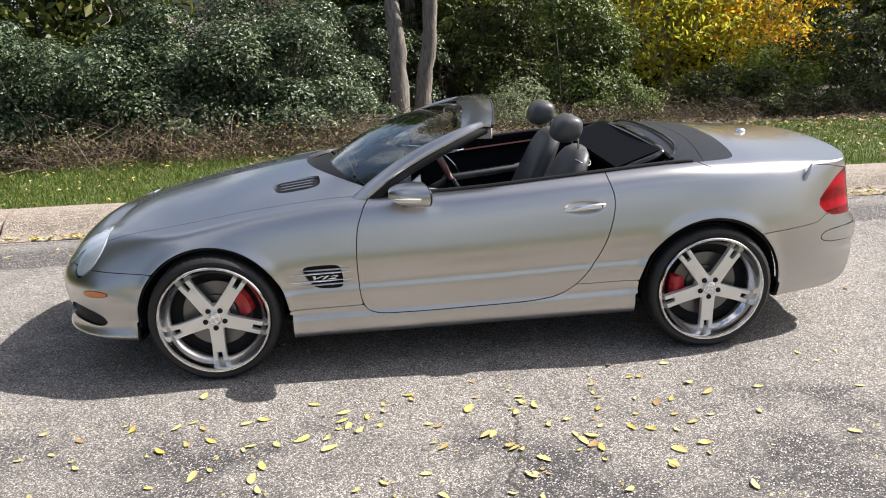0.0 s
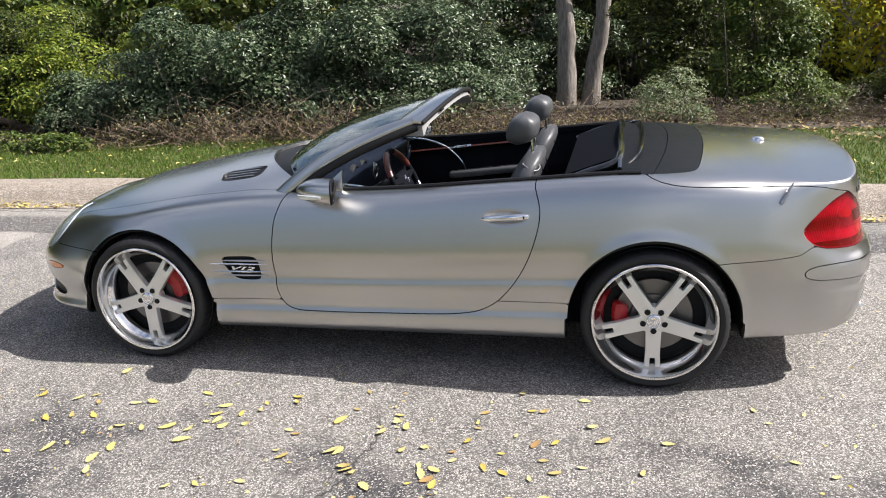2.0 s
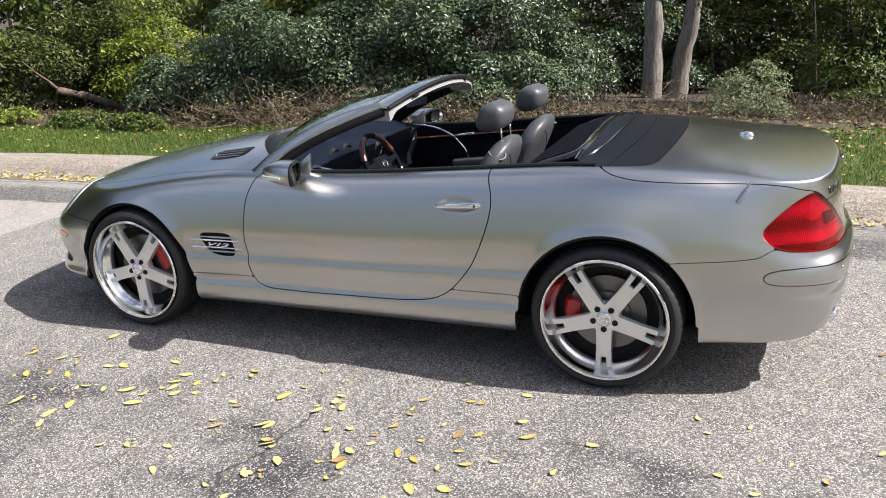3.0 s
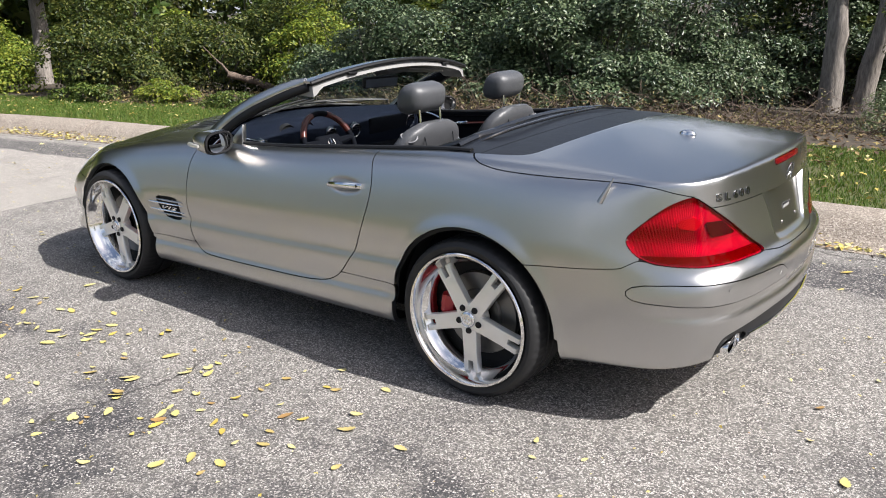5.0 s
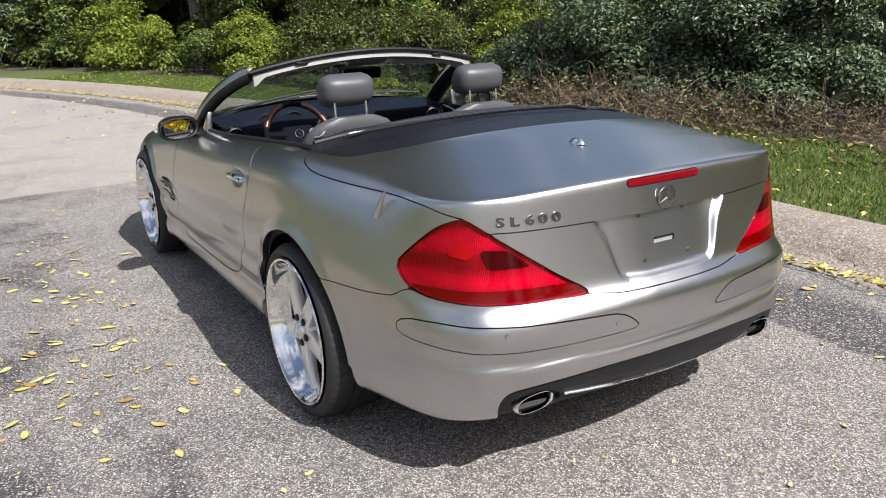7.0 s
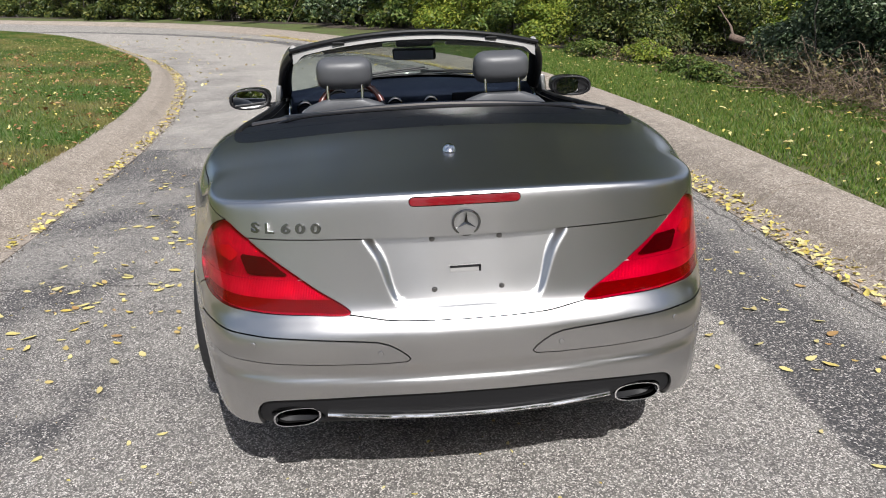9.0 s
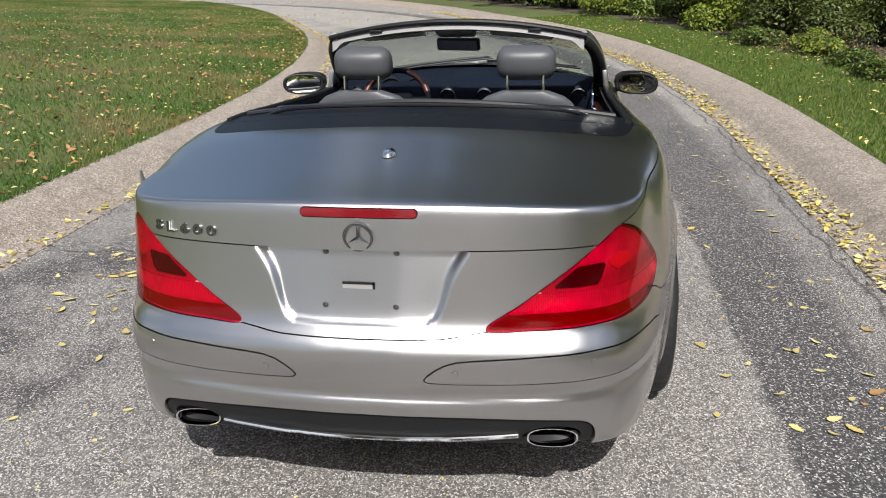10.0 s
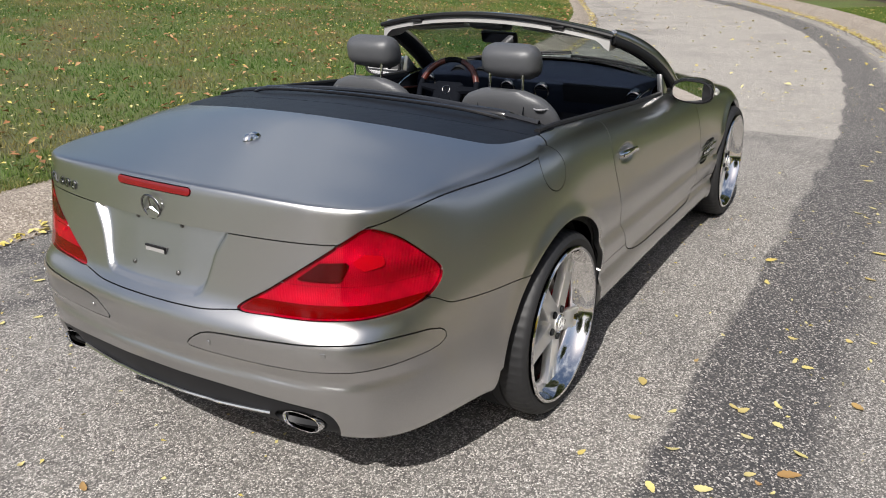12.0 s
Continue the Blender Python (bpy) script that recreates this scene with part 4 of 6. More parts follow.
for s in (-1, 1):
    bm = bmesh.new()
    box(bm, (0.03, 0.06, 0.014), Matrix.Translation(header(s * 0.62, 0.97) + Vector((0.004, 0, -0.013))), 0.004)
    part("roof_latch", smooth(bm), BLACK, rail, "black roof latch")
    bm = bmesh.new()
    box(bm, (0.1, 0.3, 0.014), pose(0.09, s * 0.31, 1.186, 0, -8, 0) @ pose(0, 0, 0, -s * 5, 0, 0), 0.006)
    part("sun_visor", smooth(bm), WHITE, rail, "pale sun visor folded up")
bm = bmesh.new()
box(bm, (0.11, 0.19, 0.04), pose(0.15, 0, 1.212, 0, -12, 0), 0.018, 3)
part("roof_console", smooth(bm), LEATHER, rail, "grey map-light console")
bm = bmesh.new()
box(bm, (0.03, 0.225, 0.062), pose(0.06, 0, 1.145, 0, 14, -14), 0.013, 3)
tube(bm, [(0.05, 0, 1.16), (0.04, 0, 1.19), (0.03, 0, 1.205)], 0.009, 8)
inner = part("interior_mirror", smooth(bm), BLACK, rail, "black interior mirror")
bm = bmesh.new()
box(bm, (0.002, 0.205, 0.046), pose(0.06, 0, 1.145, 0, 14, -14) @ pose(0.0155, 0, 0))
part("mirror_glass", bm, MIRROR, inner)

PILLAR = [(-0.54, 0.742, 0.825), (-0.45, 0.735, 0.897), (-0.32, 0.718, 0.987), (-0.17, 0.692, 1.065), (-0.04, 0.663, 1.118), (0.05, 0.636, 1.15), (0.11, 0.615, 1.167), (0.14, 0.607, 1.174)]
for s in (-1, 1):
    path = catmull(PILLAR, 28)
    for name, mat, off, half, thick, lab in (("pillar", PAINT, (-0.012, 0.0, 0.024), 0.034, 0.015, ""), ("pillar_seal", BLACK, (0.01, 0.0, -0.004), 0.036, 0.019, "black door seal"), ("pillar_lining", TRIM, (0.01, -0.028, -0.002), 0.034, 0.014, "dark pillar lining")):
        bm = bmesh.new()
        rings = []
        for i, p in enumerate(path):
            d = Vector(path[min(i + 1, 27)] - path[max(i - 1, 0)]).normalized()
            side = Vector((0, 1, 0))
            up = d.cross(side).normalized()
            if up.z < 0:
                up = -up
            lean = (up * 0.86 - side * 0.5).normalized()
            nor = d.cross(lean).normalized()
            c = Vector(p) + Vector(off)
            taper = 1 - 0.5 * (i / 27) ** 2
            ring = []
            for k in range(14):
                a = 2 * math.pi * k / 14
                q = c + lean * half * taper * math.copysign(abs(math.cos(a)) ** 0.7, math.cos(a)) + nor * thick * math.sin(a)
                ring.append(Vector((q.x, s * q.y, q.z)))
            rings.append(ring)
        loft(bm, rings)
        part(name, smooth(bm, 50), mat, rail if name != "pillar" else car, lab)
    # belt seal along the door and quarter tops
    bm = bmesh.new()
    xs = np.linspace(-0.36, 1.2, 40)
    tube(bm, [(x, s * 0.738, belt_z(x, 0.738) + 0.002) for x in xs], 0.013, 8, flat=0.8)
    part("belt_seal", smooth(bm), BLACK, car, "black rubber belt seal")
    # sail panel and mirror
    bm = bmesh.new()
    tri = [(-0.36, 0.735, 0.855), (-0.2, 0.745, 0.865), (-0.205, 0.728, 0.985)]
    loft(bm, [[(x, s * (y + 0.014), z) for x, y, z in tri], [(x, s * (y - 0.014), z) for x, y, z in tri]])
    bmesh.ops.bevel(bm, geom=bm.edges[:], offset=0.006, segments=2, affect="EDGES", profile=0.5)
    part("mirror_sail", smooth(bm), PAINT, car)
    bm = bmesh.new()
    rings = []
    for k in range(15):
        a = -math.pi / 2 + math.pi * 0.98 * k / 14
        x = -0.205 - 0.17 * (k / 14) ** 1.0
        w = math.sqrt(max(0.0, 1 - (k / 14.6) ** 2.4))
        ring = []
        for i in range(28):
            t = 2 * math.pi * i / 28
            c_, s_ = math.cos(t), math.sin(t)
            ring.append(Vector((x + 0.03 * c_ * (1 - k / 14), s * (0.893 - 0.02 * k / 14 + 0.107 * w * math.copysign(abs(c_) ** 0.75, c_)), 0.915 + 0.006 * k / 14 + 0.057 * w * math.copysign(abs(s_) ** 0.8, s_))))
        rings.append(ring)
    loft(bm, rings, cap=False)
    bm.faces.new([v for v in bm.verts][-28:])
    shell = part("door_mirror", smooth(bm, 50), PAINT, car, "silver door mirror housing")
    bm = bmesh.new()
    ring = [Vector((-0.201 + 0.03 * math.cos(t), s * (0.893 + 0.098 * math.copysign(abs(math.cos(t)) ** 0.75, math.cos(t))), 0.915 + 0.05 * math.copysign(abs(math.sin(t)) ** 0.8, math.sin(t)))) for t in [2 * math.pi * i / 32 for i in range(32)]]
    tube(bm, ring, 0.006, 6, True)
    part("mirror_rim", smooth(bm), BLACK, shell)
    bm = bmesh.new()
    aim = Matrix.Translation((-0.207, s * 0.893, 0.915)) @ pose(0, 0, 0, 0, -2 if s > 0 else -6, 14 if s > 0 else 24) @ Matrix.Translation((0.207, -s * 0.893, -0.915))
    bm.faces.new([bm.verts.new(aim @ (Vector((-0.207, 0.93 * p.y + s * 0.0625, 0.93 * p.z + 0.064)))) for p in ring])
    bmesh.ops.recalc_face_normals(bm, faces=bm.faces)
    part("mirror_glass", bm, MIRROR, shell)
    bm = bmesh.new()
    bm.faces.new([bm.verts.new(p + Vector((-0.03, 0, 0))) for p in ring])
    part("mirror_cavity", bm, BLACK, shell)
    bm = bmesh.new()
    tube(bm, [(-0.29, s * 0.74, 0.868), (-0.29, s * 0.81, 0.872), (-0.285, s * 0.86, 0.885)], [0.03, 0.024, 0.03], 12, flat=0.5)
    part("mirror_arm", smooth(bm), BLACK, shell)
    bm = bmesh.new()
    tube(bm, [(-0.36, s * 0.93, 0.905), (-0.33, s * 0.975, 0.908), (-0.27, s * 0.996, 0.91), (-0.22, s * 1.0, 0.91)], [0.005, 0.009, 0.009, 0.006], 8, flat=1.2)
    part("mirror_repeater", smooth(bm), SATIN, shell)

# tub, dash, console
bm = bmesh.new()
box(bm, (1.74, 1.42, 0.62), pose(0.27, 0, 0.55))
bmesh.ops.delete(bm, geom=[f for f in bm.faces if f.normal.z > 0.9], context="FACES")
bmesh.ops.reverse_faces(bm, faces=bm.faces)
part("cabin_tub", bm, TRIM, car, "dark carpeted cabin floor and sides")
for s in (-1, 1):
    card = patch(lambda a, b: (-0.45 + 1.5 * a, s * (0.728 - 0.05 * math.sin(math.pi * b) ** 2 - 0.02 * (1 - b)), 0.4 + b * (belt_z(-0.36 + 1.41 * a, 0.735) - 0.402)), 24, 12, 0.01)
    pc = part("door_card", card, TRIM, car, "black door lining")
    bm = bmesh.new()
    for k in range(1):
        pts = [(-0.3 + 0.95 * t, s * 0.694, 0.8 + 0.09 * t) for t in np.linspace(0, 1, 16)]
        tube(bm, pts, 0.02, 10, flat=0.3)
    part("wood_strip", smooth(bm), DARKWOOD, pc, "dark red-brown wood strip")
    bm = bmesh.new()
    tube(bm, [(0.02, s * 0.672, 0.83), (0.06, s * 0.655, 0.84), (0.13, s * 0.655, 0.848), (0.16, s * 0.668, 0.85)], 0.008, 8)
    part("inner_handle", smooth(bm), CHROME, pc)
    bm = bmesh.new()
    tube(bm, catmull([(-0.26, s * 0.675, 0.9), (-0.12, s * 0.668, 0.885), (0.0, s * 0.665, 0.84), (0.09, s * 0.665, 0.76), (0.13, s * 0.665, 0.68)], 20), 0.006, 8)
    part("pull_trim", smooth(bm), CHROME, pc, "thin bright curved trim on the door lining")
    bm = bmesh.new()
    box(bm, (0.62, 0.07, 0.05), pose(0.32, s * 0.665, 0.69, 0, -6, 0), 0.022, 3)
    part("armrest", smooth(bm), LEATHER, pc, "grey leather door armrest")


def dash(u, v):
    """v runs from the screen over the top and down the face."""
    y = 1.36 * u - 0.68
    pts = ((-0.68 + 0.24 * (y / 0.68) ** 2, 0.935 - 0.03 * (y / 0.68) ** 2), (-0.5 + 0.08 * (y / 0.68) ** 2, 0.935), (-0.36, 0.925), (-0.27, 0.9), (-0.25, 0.83), (-0.29, 0.7), (-0.33, 0.55))
    k = catmull(pts, 33)[int(round(v * 32))]
    hump = 0.045 * math.exp(-((y + 0.335) / 0.16) ** 2) * math.exp(-((k[0] + 0.3) / 0.1) ** 2) * (1 if k[1] > 0.8 else 0)
    return (k[0], y, k[1] + hump - 0.02 * (abs(y) / 0.68) ** 4)


gloss_screen = material("glossy_screen", (0.01, 0.012, 0.016), 0.08)
board = part("dashboard", patch(dash, 48, 32, 0.008), leather_material("navy_black_dash", (0.006, 0.0085, 0.016), 0.7, 0.03), car, "blue-black leather dashboard")
for y in (-0.6, -0.1, 0.1, 0.6):
    bm = bmesh.new()
    m = pose(-0.247, y, 0.845, 0, 0, -90) @ pose(0, 0, 0, -12)
    lathe(bm, [(0.03, 0.0), (0.038, 0.012), (0.044, 0.008), (0.046, 0.0), (0.046, -0.03)], 28, m)
    vent = part("air_vent", smooth(bm), BADGE, board, "round chrome-ringed air vent")
    bm = bmesh.new()
    lathe(bm, [(0.0, -0.01), (0.034, -0.004)], 24, m)
    for k in range(4):
        box(bm, (0.06, 0.004, 0.004), m @ pose(0, 0.004, -0.02 + 0.0133 * k))
    part("vent_grille", bm, BLACK, vent)
bm = bmesh.new()
box(bm, (0.05, 0.28, 0.2), pose(-0.27, 0.0, 0.68, 0, -14, 0), 0.02, 3)
part("centre_stack", smooth(bm), BLACK, board, "black centre stack")
bm = bmesh.new()
box(bm, (0.95, 0.19, 0.26), pose(0.2, 0, 0.48, 0, 0, 0), 0.035, 3)
box(bm, (0.3, 0.17, 0.09), pose(0.4, 0, 0.62), 0.03, 3)
part("centre_console", smooth(bm), TRIM, car, "black centre console with armrest")
bm = bmesh.new()
tube(bm, [(0.0, 0, 0.6), (-0.01, 0, 0.68)], 0.008, 8)
bmesh.ops.create_uvsphere(bm, u_segments=12, v_segments=8, radius=0.024, matrix=pose(-0.012, 0, 0.695))
part("gear_lever", smooth(bm), WOOD, car)

# passenger airbag cover, glovebox and switches
bm = bmesh.new()
box(bm, (0.02, 0.36, 0.1), pose(-0.246, 0.4, 0.85, 0, 12, 0), 0.009, 3)
part("airbag_cover", smooth(bm), TRIM, board, "black airbag cover")
bm = bmesh.new()
box(bm, (0.02, 0.4, 0.13), pose(-0.272, 0.4, 0.715, 0, -14, 0), 0.009, 3)
part("glovebox", smooth(bm), TRIM, board, "black glovebox lid")
bm = bmesh.new()
box(bm, (0.012, 0.17, 0.075), pose(-0.237, 0.0, 0.73, 0, -14, 0), 0.004)
part("stack_screen", smooth(bm), gloss_screen, board, "dark glossy display")
for k in range(5):
    bm = bmesh.new()
    box(bm, (0.01, 0.022, 0.014), pose(-0.232, -0.06 + 0.03 * k, 0.672, 0, -14, 0), 0.003)
    part("switch", smooth(bm), BADGE, board, "small silver switch")

# steering wheel
tilt = pose(-0.005, -0.338, 0.85, 0, -28, 0)
bm = bmesh.new()
for lo, hi in ((0, 360),):
    pts = [tilt @ Vector((0, 0.17 * math.cos(radians(a)), 0.17 * math.sin(radians(a)))) for a in range(0, 360, 6)]
    tube(bm, pts, 0.0145, 12, True)
wheel_rim = part("steering_wheel", smooth(bm), TRIM, car, "black leather and wood steering wheel")
for a0, a1, mat, lab in ((18, 72, WOOD, "red-brown wood rim section"), (108, 162, WOOD, "red-brown wood rim section"), (200, 340, BADGE, "silver lower rim")):
    bm = bmesh.new()
    tube(bm, [tilt @ Vector((0, 0.17 * math.cos(radians(a)), 0.17 * math.sin(radians(a)))) for a in np.linspace(a0, a1, 16)], 0.0165, 12)
    part("rim_section", smooth(bm), mat, wheel_rim, lab)
bm = bmesh.new()
box(bm, (0.045, 0.17, 0.12), tilt @ pose(-0.01, 0, -0.01), 0.022, 3)
for a in (5, 175, 235, 305):
    tube(bm, [tilt @ Vector((-0.01, 0.06 * math.cos(radians(a)), 0.05 * math.sin(radians(a)))), tilt @ Vector((0, 0.167 * math.cos(radians(a)), 0.167 * math.sin(radians(a))))], [0.026, 0.014], 8)
part("airbag_pad", smooth(bm), TRIM, wheel_rim)
part("emblem", star(bmesh.new(), 0.022, 0.002, tilt @ pose(0.014, 0, 0, 0, 0, -90)), CHROME, wheel_rim)
bm = bmesh.new()
tube(bm, [(-0.03, -0.338, 0.85), (-0.3, -0.338, 0.72)], 0.035, 12)
part("steering_column", smooth(bm), BLACK, wheel_rim)
for y in (-0.41, -0.27):
    bm = bmesh.new()
    lathe(bm, [(0.0, 0.0), (0.05, 0.0), (0.056, 0.006), (0.058, 0.0), (0.058, -0.02)], 28, pose(-0.262, y, 0.885, 0, 0, -90) @ pose(0, 0, 0, -15))
    part("gauge", smooth(bm), BLACK, board, "round instrument dial")

# seats
def cushion(rows, n=20, sq=0.6):
    """Soft block: rows are (x, y centre, z, half depth, half width, lean)."""
    bm = bmesh.new()
    rings = []
    for x, y, z, d, w in rows:
        ring = []
        for i in range(n):
            t = 2 * math.pi * i / n
            c, s_ = math.cos(t), math.sin(t)
            ring.append(Vector((x + d * math.copysign(abs(c) ** sq, c), y + w * math.copysign(abs(s_) ** sq, s_), z)))
        rings.append(ring)
    loft(bm, rings)
    return smooth(bm, 50)


for y in (-0.345, 0.355):
    seat = part("seat", cushion([(0.2, y, 0.36, 0.24, 0.23), (0.2, y, 0.38, 0.26, 0.25), (0.19, y, 0.47, 0.27, 0.26), (0.18, y, 0.51, 0.24, 0.23), (0.18, y, 0.52, 0.15, 0.15)]), LEATHER, car, "dark grey leather seat")
    rows = []
    for k in range(25):
        v = k / 24
        cap = math.sqrt(max(0.02, 1 - max(0, (v - 0.72) / 0.285) ** 2.6))
        rows.append((0.43 + 0.27 * v, y, 0.44 + 0.575 * v, (0.085 - 0.02 * v) * (0.35 + 0.65 * cap), (0.25 - 0.02 * v) * (0.3 + 0.7 * cap) * (1 - 0.06 * max(0, v - 0.5))))
    part("backrest", cushion(rows, 36, 0.72), LEATHER, seat)
    for side in (-1, 1):
        bm = bmesh.new()
        tube(bm, catmull([(0.735, y + side * 0.1, 0.88), (0.73, y + side * 0.105, 0.95), (0.7, y + side * 0.11, 1.0), (0.655, y + side * 0.105, 0.985), (0.6, y + side * 0.1, 0.88)], 16), 0.002, 6)
        part("seam", smooth(bm), TRIM, seat, "dark stitched seam over the seat top")
    for s in (-1, 1):
        bm = bmesh.new()
        tube(bm, [(0.69, y + s * 0.075, 0.93), (0.675, y + s * 0.075, 1.1)], 0.006, 10)
        part("headrest_post", smooth(bm), CHROME, seat, "chrome headrest post")
        bm = bmesh.new()
        lathe(bm, [(0.007, 0.012), (0.012, 0.01), (0.016, 0.0)], 14, pose(0.687, y + s * 0.075, 0.975, 90))
        part("post_collar", smooth(bm), BADGE, seat)
    rows = []
    for k in range(15):
        v = k / 14
        bulge = math.sqrt(max(0.03, 1 - abs(2 * v - 1) ** 3))
        rows.append((0.63 + 0.03 * (v - 0.5) - 0.012 * (1 - bulge), y, 1.05 + 0.145 * v, 0.08 * bulge + 0.004 - 0.012 * v, 0.124 * (0.55 + 0.45 * bulge)))
    part("headrest", cushion(rows, 28, 0.62), LEATHER, seat, "rounded grey leather headrest")
    bm = bmesh.new()
    s = 1 if y > 0 else -1
    m = pose(0.685, y + s * 0.165, 0.962, s * -20, 14, 0)
    tube(bm, [m @ Vector((0.042 * math.cos(a), 0.032 * math.sin(a), 0.006 * math.sin(2 * a))) for a in [2 * math.pi * k / 28 for k in range(28)]], 0.0036, 8, True)
    part("belt_guide", smooth(bm), material("light_grey_plastic", (0.2, 0.2, 0.21), 0.3) if y < 0 else bpy.data.materials["light_grey_plastic"], seat, "pale oval belt guide ring")

# roll bar and shelf behind the seats
bm = bmesh.new()
pts = catmull([(0.84, -0.6, 0.9), (0.95, -0.6, 0.945), (1.07, -0.585, 0.985), (1.105, -0.5, 1.005), (1.11, 0, 1.012), (1.105, 0.5, 1.005), (1.07, 0.585, 0.985), (0.95, 0.6, 0.945), (0.84, 0.6, 0.9)], 60)
tube(bm, pts, 0.021, 12)
gloss = material("gloss_black_seal", (0.008, 0.008, 0.009), 0.15, 0.0, Coat_Weight=0.6)
seal = bmesh.new()
tube(seal, [(1.106, y, float(top_z(1.106, y)) + 0.004) for y in np.linspace(-0.7, 0.7, 41)], 0.011, 8)
part("tonneau_seal", smooth(seal), gloss, cover, "gloss black seal along the tonneau")
seal = bmesh.new()
tube(seal, catmull([(1.02, -0.66, 0.94), (1.13, -0.62, 0.985), (1.2, -0.45, 1.03), (1.215, 0.0, 1.045), (1.2, 0.45, 1.03), (1.13, 0.62, 0.985), (1.02, 0.66, 0.94)], 50), 0.007, 8)
part("tonneau_rib", smooth(seal), gloss, cover, "thin black rib on the tonneau")
bar = part("roll_bar", smooth(bm), material("gloss_black", (0.01, 0.01, 0.011), 0.2, 0.0, Coat_Weight=0.5), car, "gloss black folded roll bar")
part("roll_bar_pad", patch(lambda a, b: (0.86 + 0.24 * b, -0.57 + 1.14 * a, 0.905 + 0.085 * b), 10, 6, 0.03), TRIM, bar, "black padded panel")
part("rear_shelf", patch(lambda a, b: (0.92 + 0.22 * b, -0.72 + 1.44 * a, 0.9 + 0.03 * b), 10, 4, 0.02), TRIM, car, "black rear shelf")

# ---- small parts of the car ----
def lettering(text, height, m, mat, parent, name, label="", depth=0.002, stretch=1.0, spacing=1.12, shear=0.0, bold=0.0):
    cu = bpy.data.curves.new(name, "FONT")
    cu.body = text
    cu.size = height / 0.69
    cu.extrude = depth
    cu.bevel_depth = depth * 0.3
    cu.resolution_u = 3
    cu.space_character = spacing
    cu.shear = shear
    cu.offset = bold
    if len(text) == 1:
        cu.align_x, cu.align_y = "CENTER", "CENTER"
    ob = bpy.data.objects.new(name, cu)
    scene.collection.objects.link(ob)
    me = bpy.data.meshes.new_from_object(ob.evaluated_get(bpy.context.evaluated_depsgraph_get()))
    bpy.data.objects.remove(ob)
    bpy.data.curves.remove(cu)
    me.transform(Matrix.Diagonal((stretch, 1, 1, 1)))
    me.materials.clear()
    me.materials.append(mat)
    out = new(name, me)
    out.parent = parent
    out.matrix_basis = m
    return tagged(out, label)


def tail_x(y, z, grid=GRID):
    """How far back the tail's face is at y, z."""
    cols = np.where(OX > 1.6)[0]
    best = np.unravel_index(np.argmin((GY[:, cols] - abs(y)) ** 2 + (GZ[:, cols] - z) ** 2 + (GX[:, cols] < 1.9) * 9), (ROWS, len(cols)))
    return float(grid[..., 0][:, cols][best])


# writing and emblem on the tail
def on_tail(y, z, out):
    """A frame lying on the tail's skin at y, z, its own z pointing away from the car."""
    cols = np.where(OX > 1.6)[0]
    best = np.unravel_index(np.argmin((GY[:, cols] - abs(y)) ** 2 + (GZ[:, cols] - z) ** 2 + (GX[:, cols] < 1.9) * 9), (ROWS, len(cols)))
    nor = Vector(GN[:, cols][best])
    nor.y *= math.copysign(1, y)
    up = (Vector((0, 0, 1)) - nor * nor.z).normalized()
    side = up.cross(nor)
    p = Vector((GX[:, cols][best], y, z)) + nor * out
    return Matrix(((side.x, up.x, nor.x, p.x), (side.y, up.y, nor.y, p.y), (side.z, up.z, nor.z, p.z), (0, 0, 0, 1)))


for ch, y in (("S", -0.57), ("L", -0.531), ("6", -0.486), ("0", -0.446), ("0", -0.404)):
    lettering(ch, 0.026, on_tail(y, 0.876, 0.003), BADGE, lid_ob, "letter", "chrome letter", 0.0016, 1.45, bold=0.0009)
part("emblem", star(bmesh.new(), 0.036, 0.0034, pose(tail_x(0, 0.885) + 0.006, 0, 0.882, 0, 0, -90) @ pose(0, 0, 0, -8), 0.006), BADGE, lid_ob, "round chrome emblem")
bm = bmesh.new()
box(bm, (0.004, 0.085, 0.018), pose(tail_x(0, 0.75, FACE) + 0.002, -0.005, 0.752))
part("plate_slot", bm, WHITE, lid_ob, "small pale sticker")
# black strips stand in for shade on the slot's top and one side
bm = bmesh.new()
box(bm, (0.0045, 0.085, 0.006), pose(tail_x(0, 0.75, FACE) + 0.003, -0.005, 0.759))
box(bm, (0.0045, 0.006, 0.018), pose(tail_x(0, 0.75, FACE) + 0.003, 0.035, 0.752))
part("plate_slot_shade", bm, BLACK, lid_ob)
for y in (-0.093, 0.093):
    for z in (0.7, 0.834):
        bm = bmesh.new()
        lathe(bm, [(0.0, 0.004), (0.004, 0.0038), (0.005, 0.0015), (0.007, 0.0015), (0.008, 0.0)], 16, pose(tail_x(y, z, FACE) + 0.001, y, z, 0, 0, -90))
        part("plate_screw", smooth(bm), STEEL, lid_ob)
bm = bmesh.new()
lathe(bm, [(0.0, 0.021), (0.016, 0.0195), (0.028, 0.014), (0.035, 0.006), (0.037, 0.0)], 28, Matrix.Diagonal((1, 0.58, 1, 1)) @ pose(1.788, 0, float(top_z(1.788, 0)) - 0.001, 90))
part("trunk_knob", smooth(bm, 70), ALLOY, lid_ob, "small chrome dome")
bm = bmesh.new()
foot = at_side(1.785, 0.86, -1, -0.003)
tube(bm, [foot, foot + Vector((0.02, 0.004, 0.04)), foot + Vector((0.042, 0.012, 0.088))], [0.014, 0.01, 0.003], 10, flat=0.8)
part("antenna_stub", smooth(bm), PAINT, car, "short silver antenna stub")

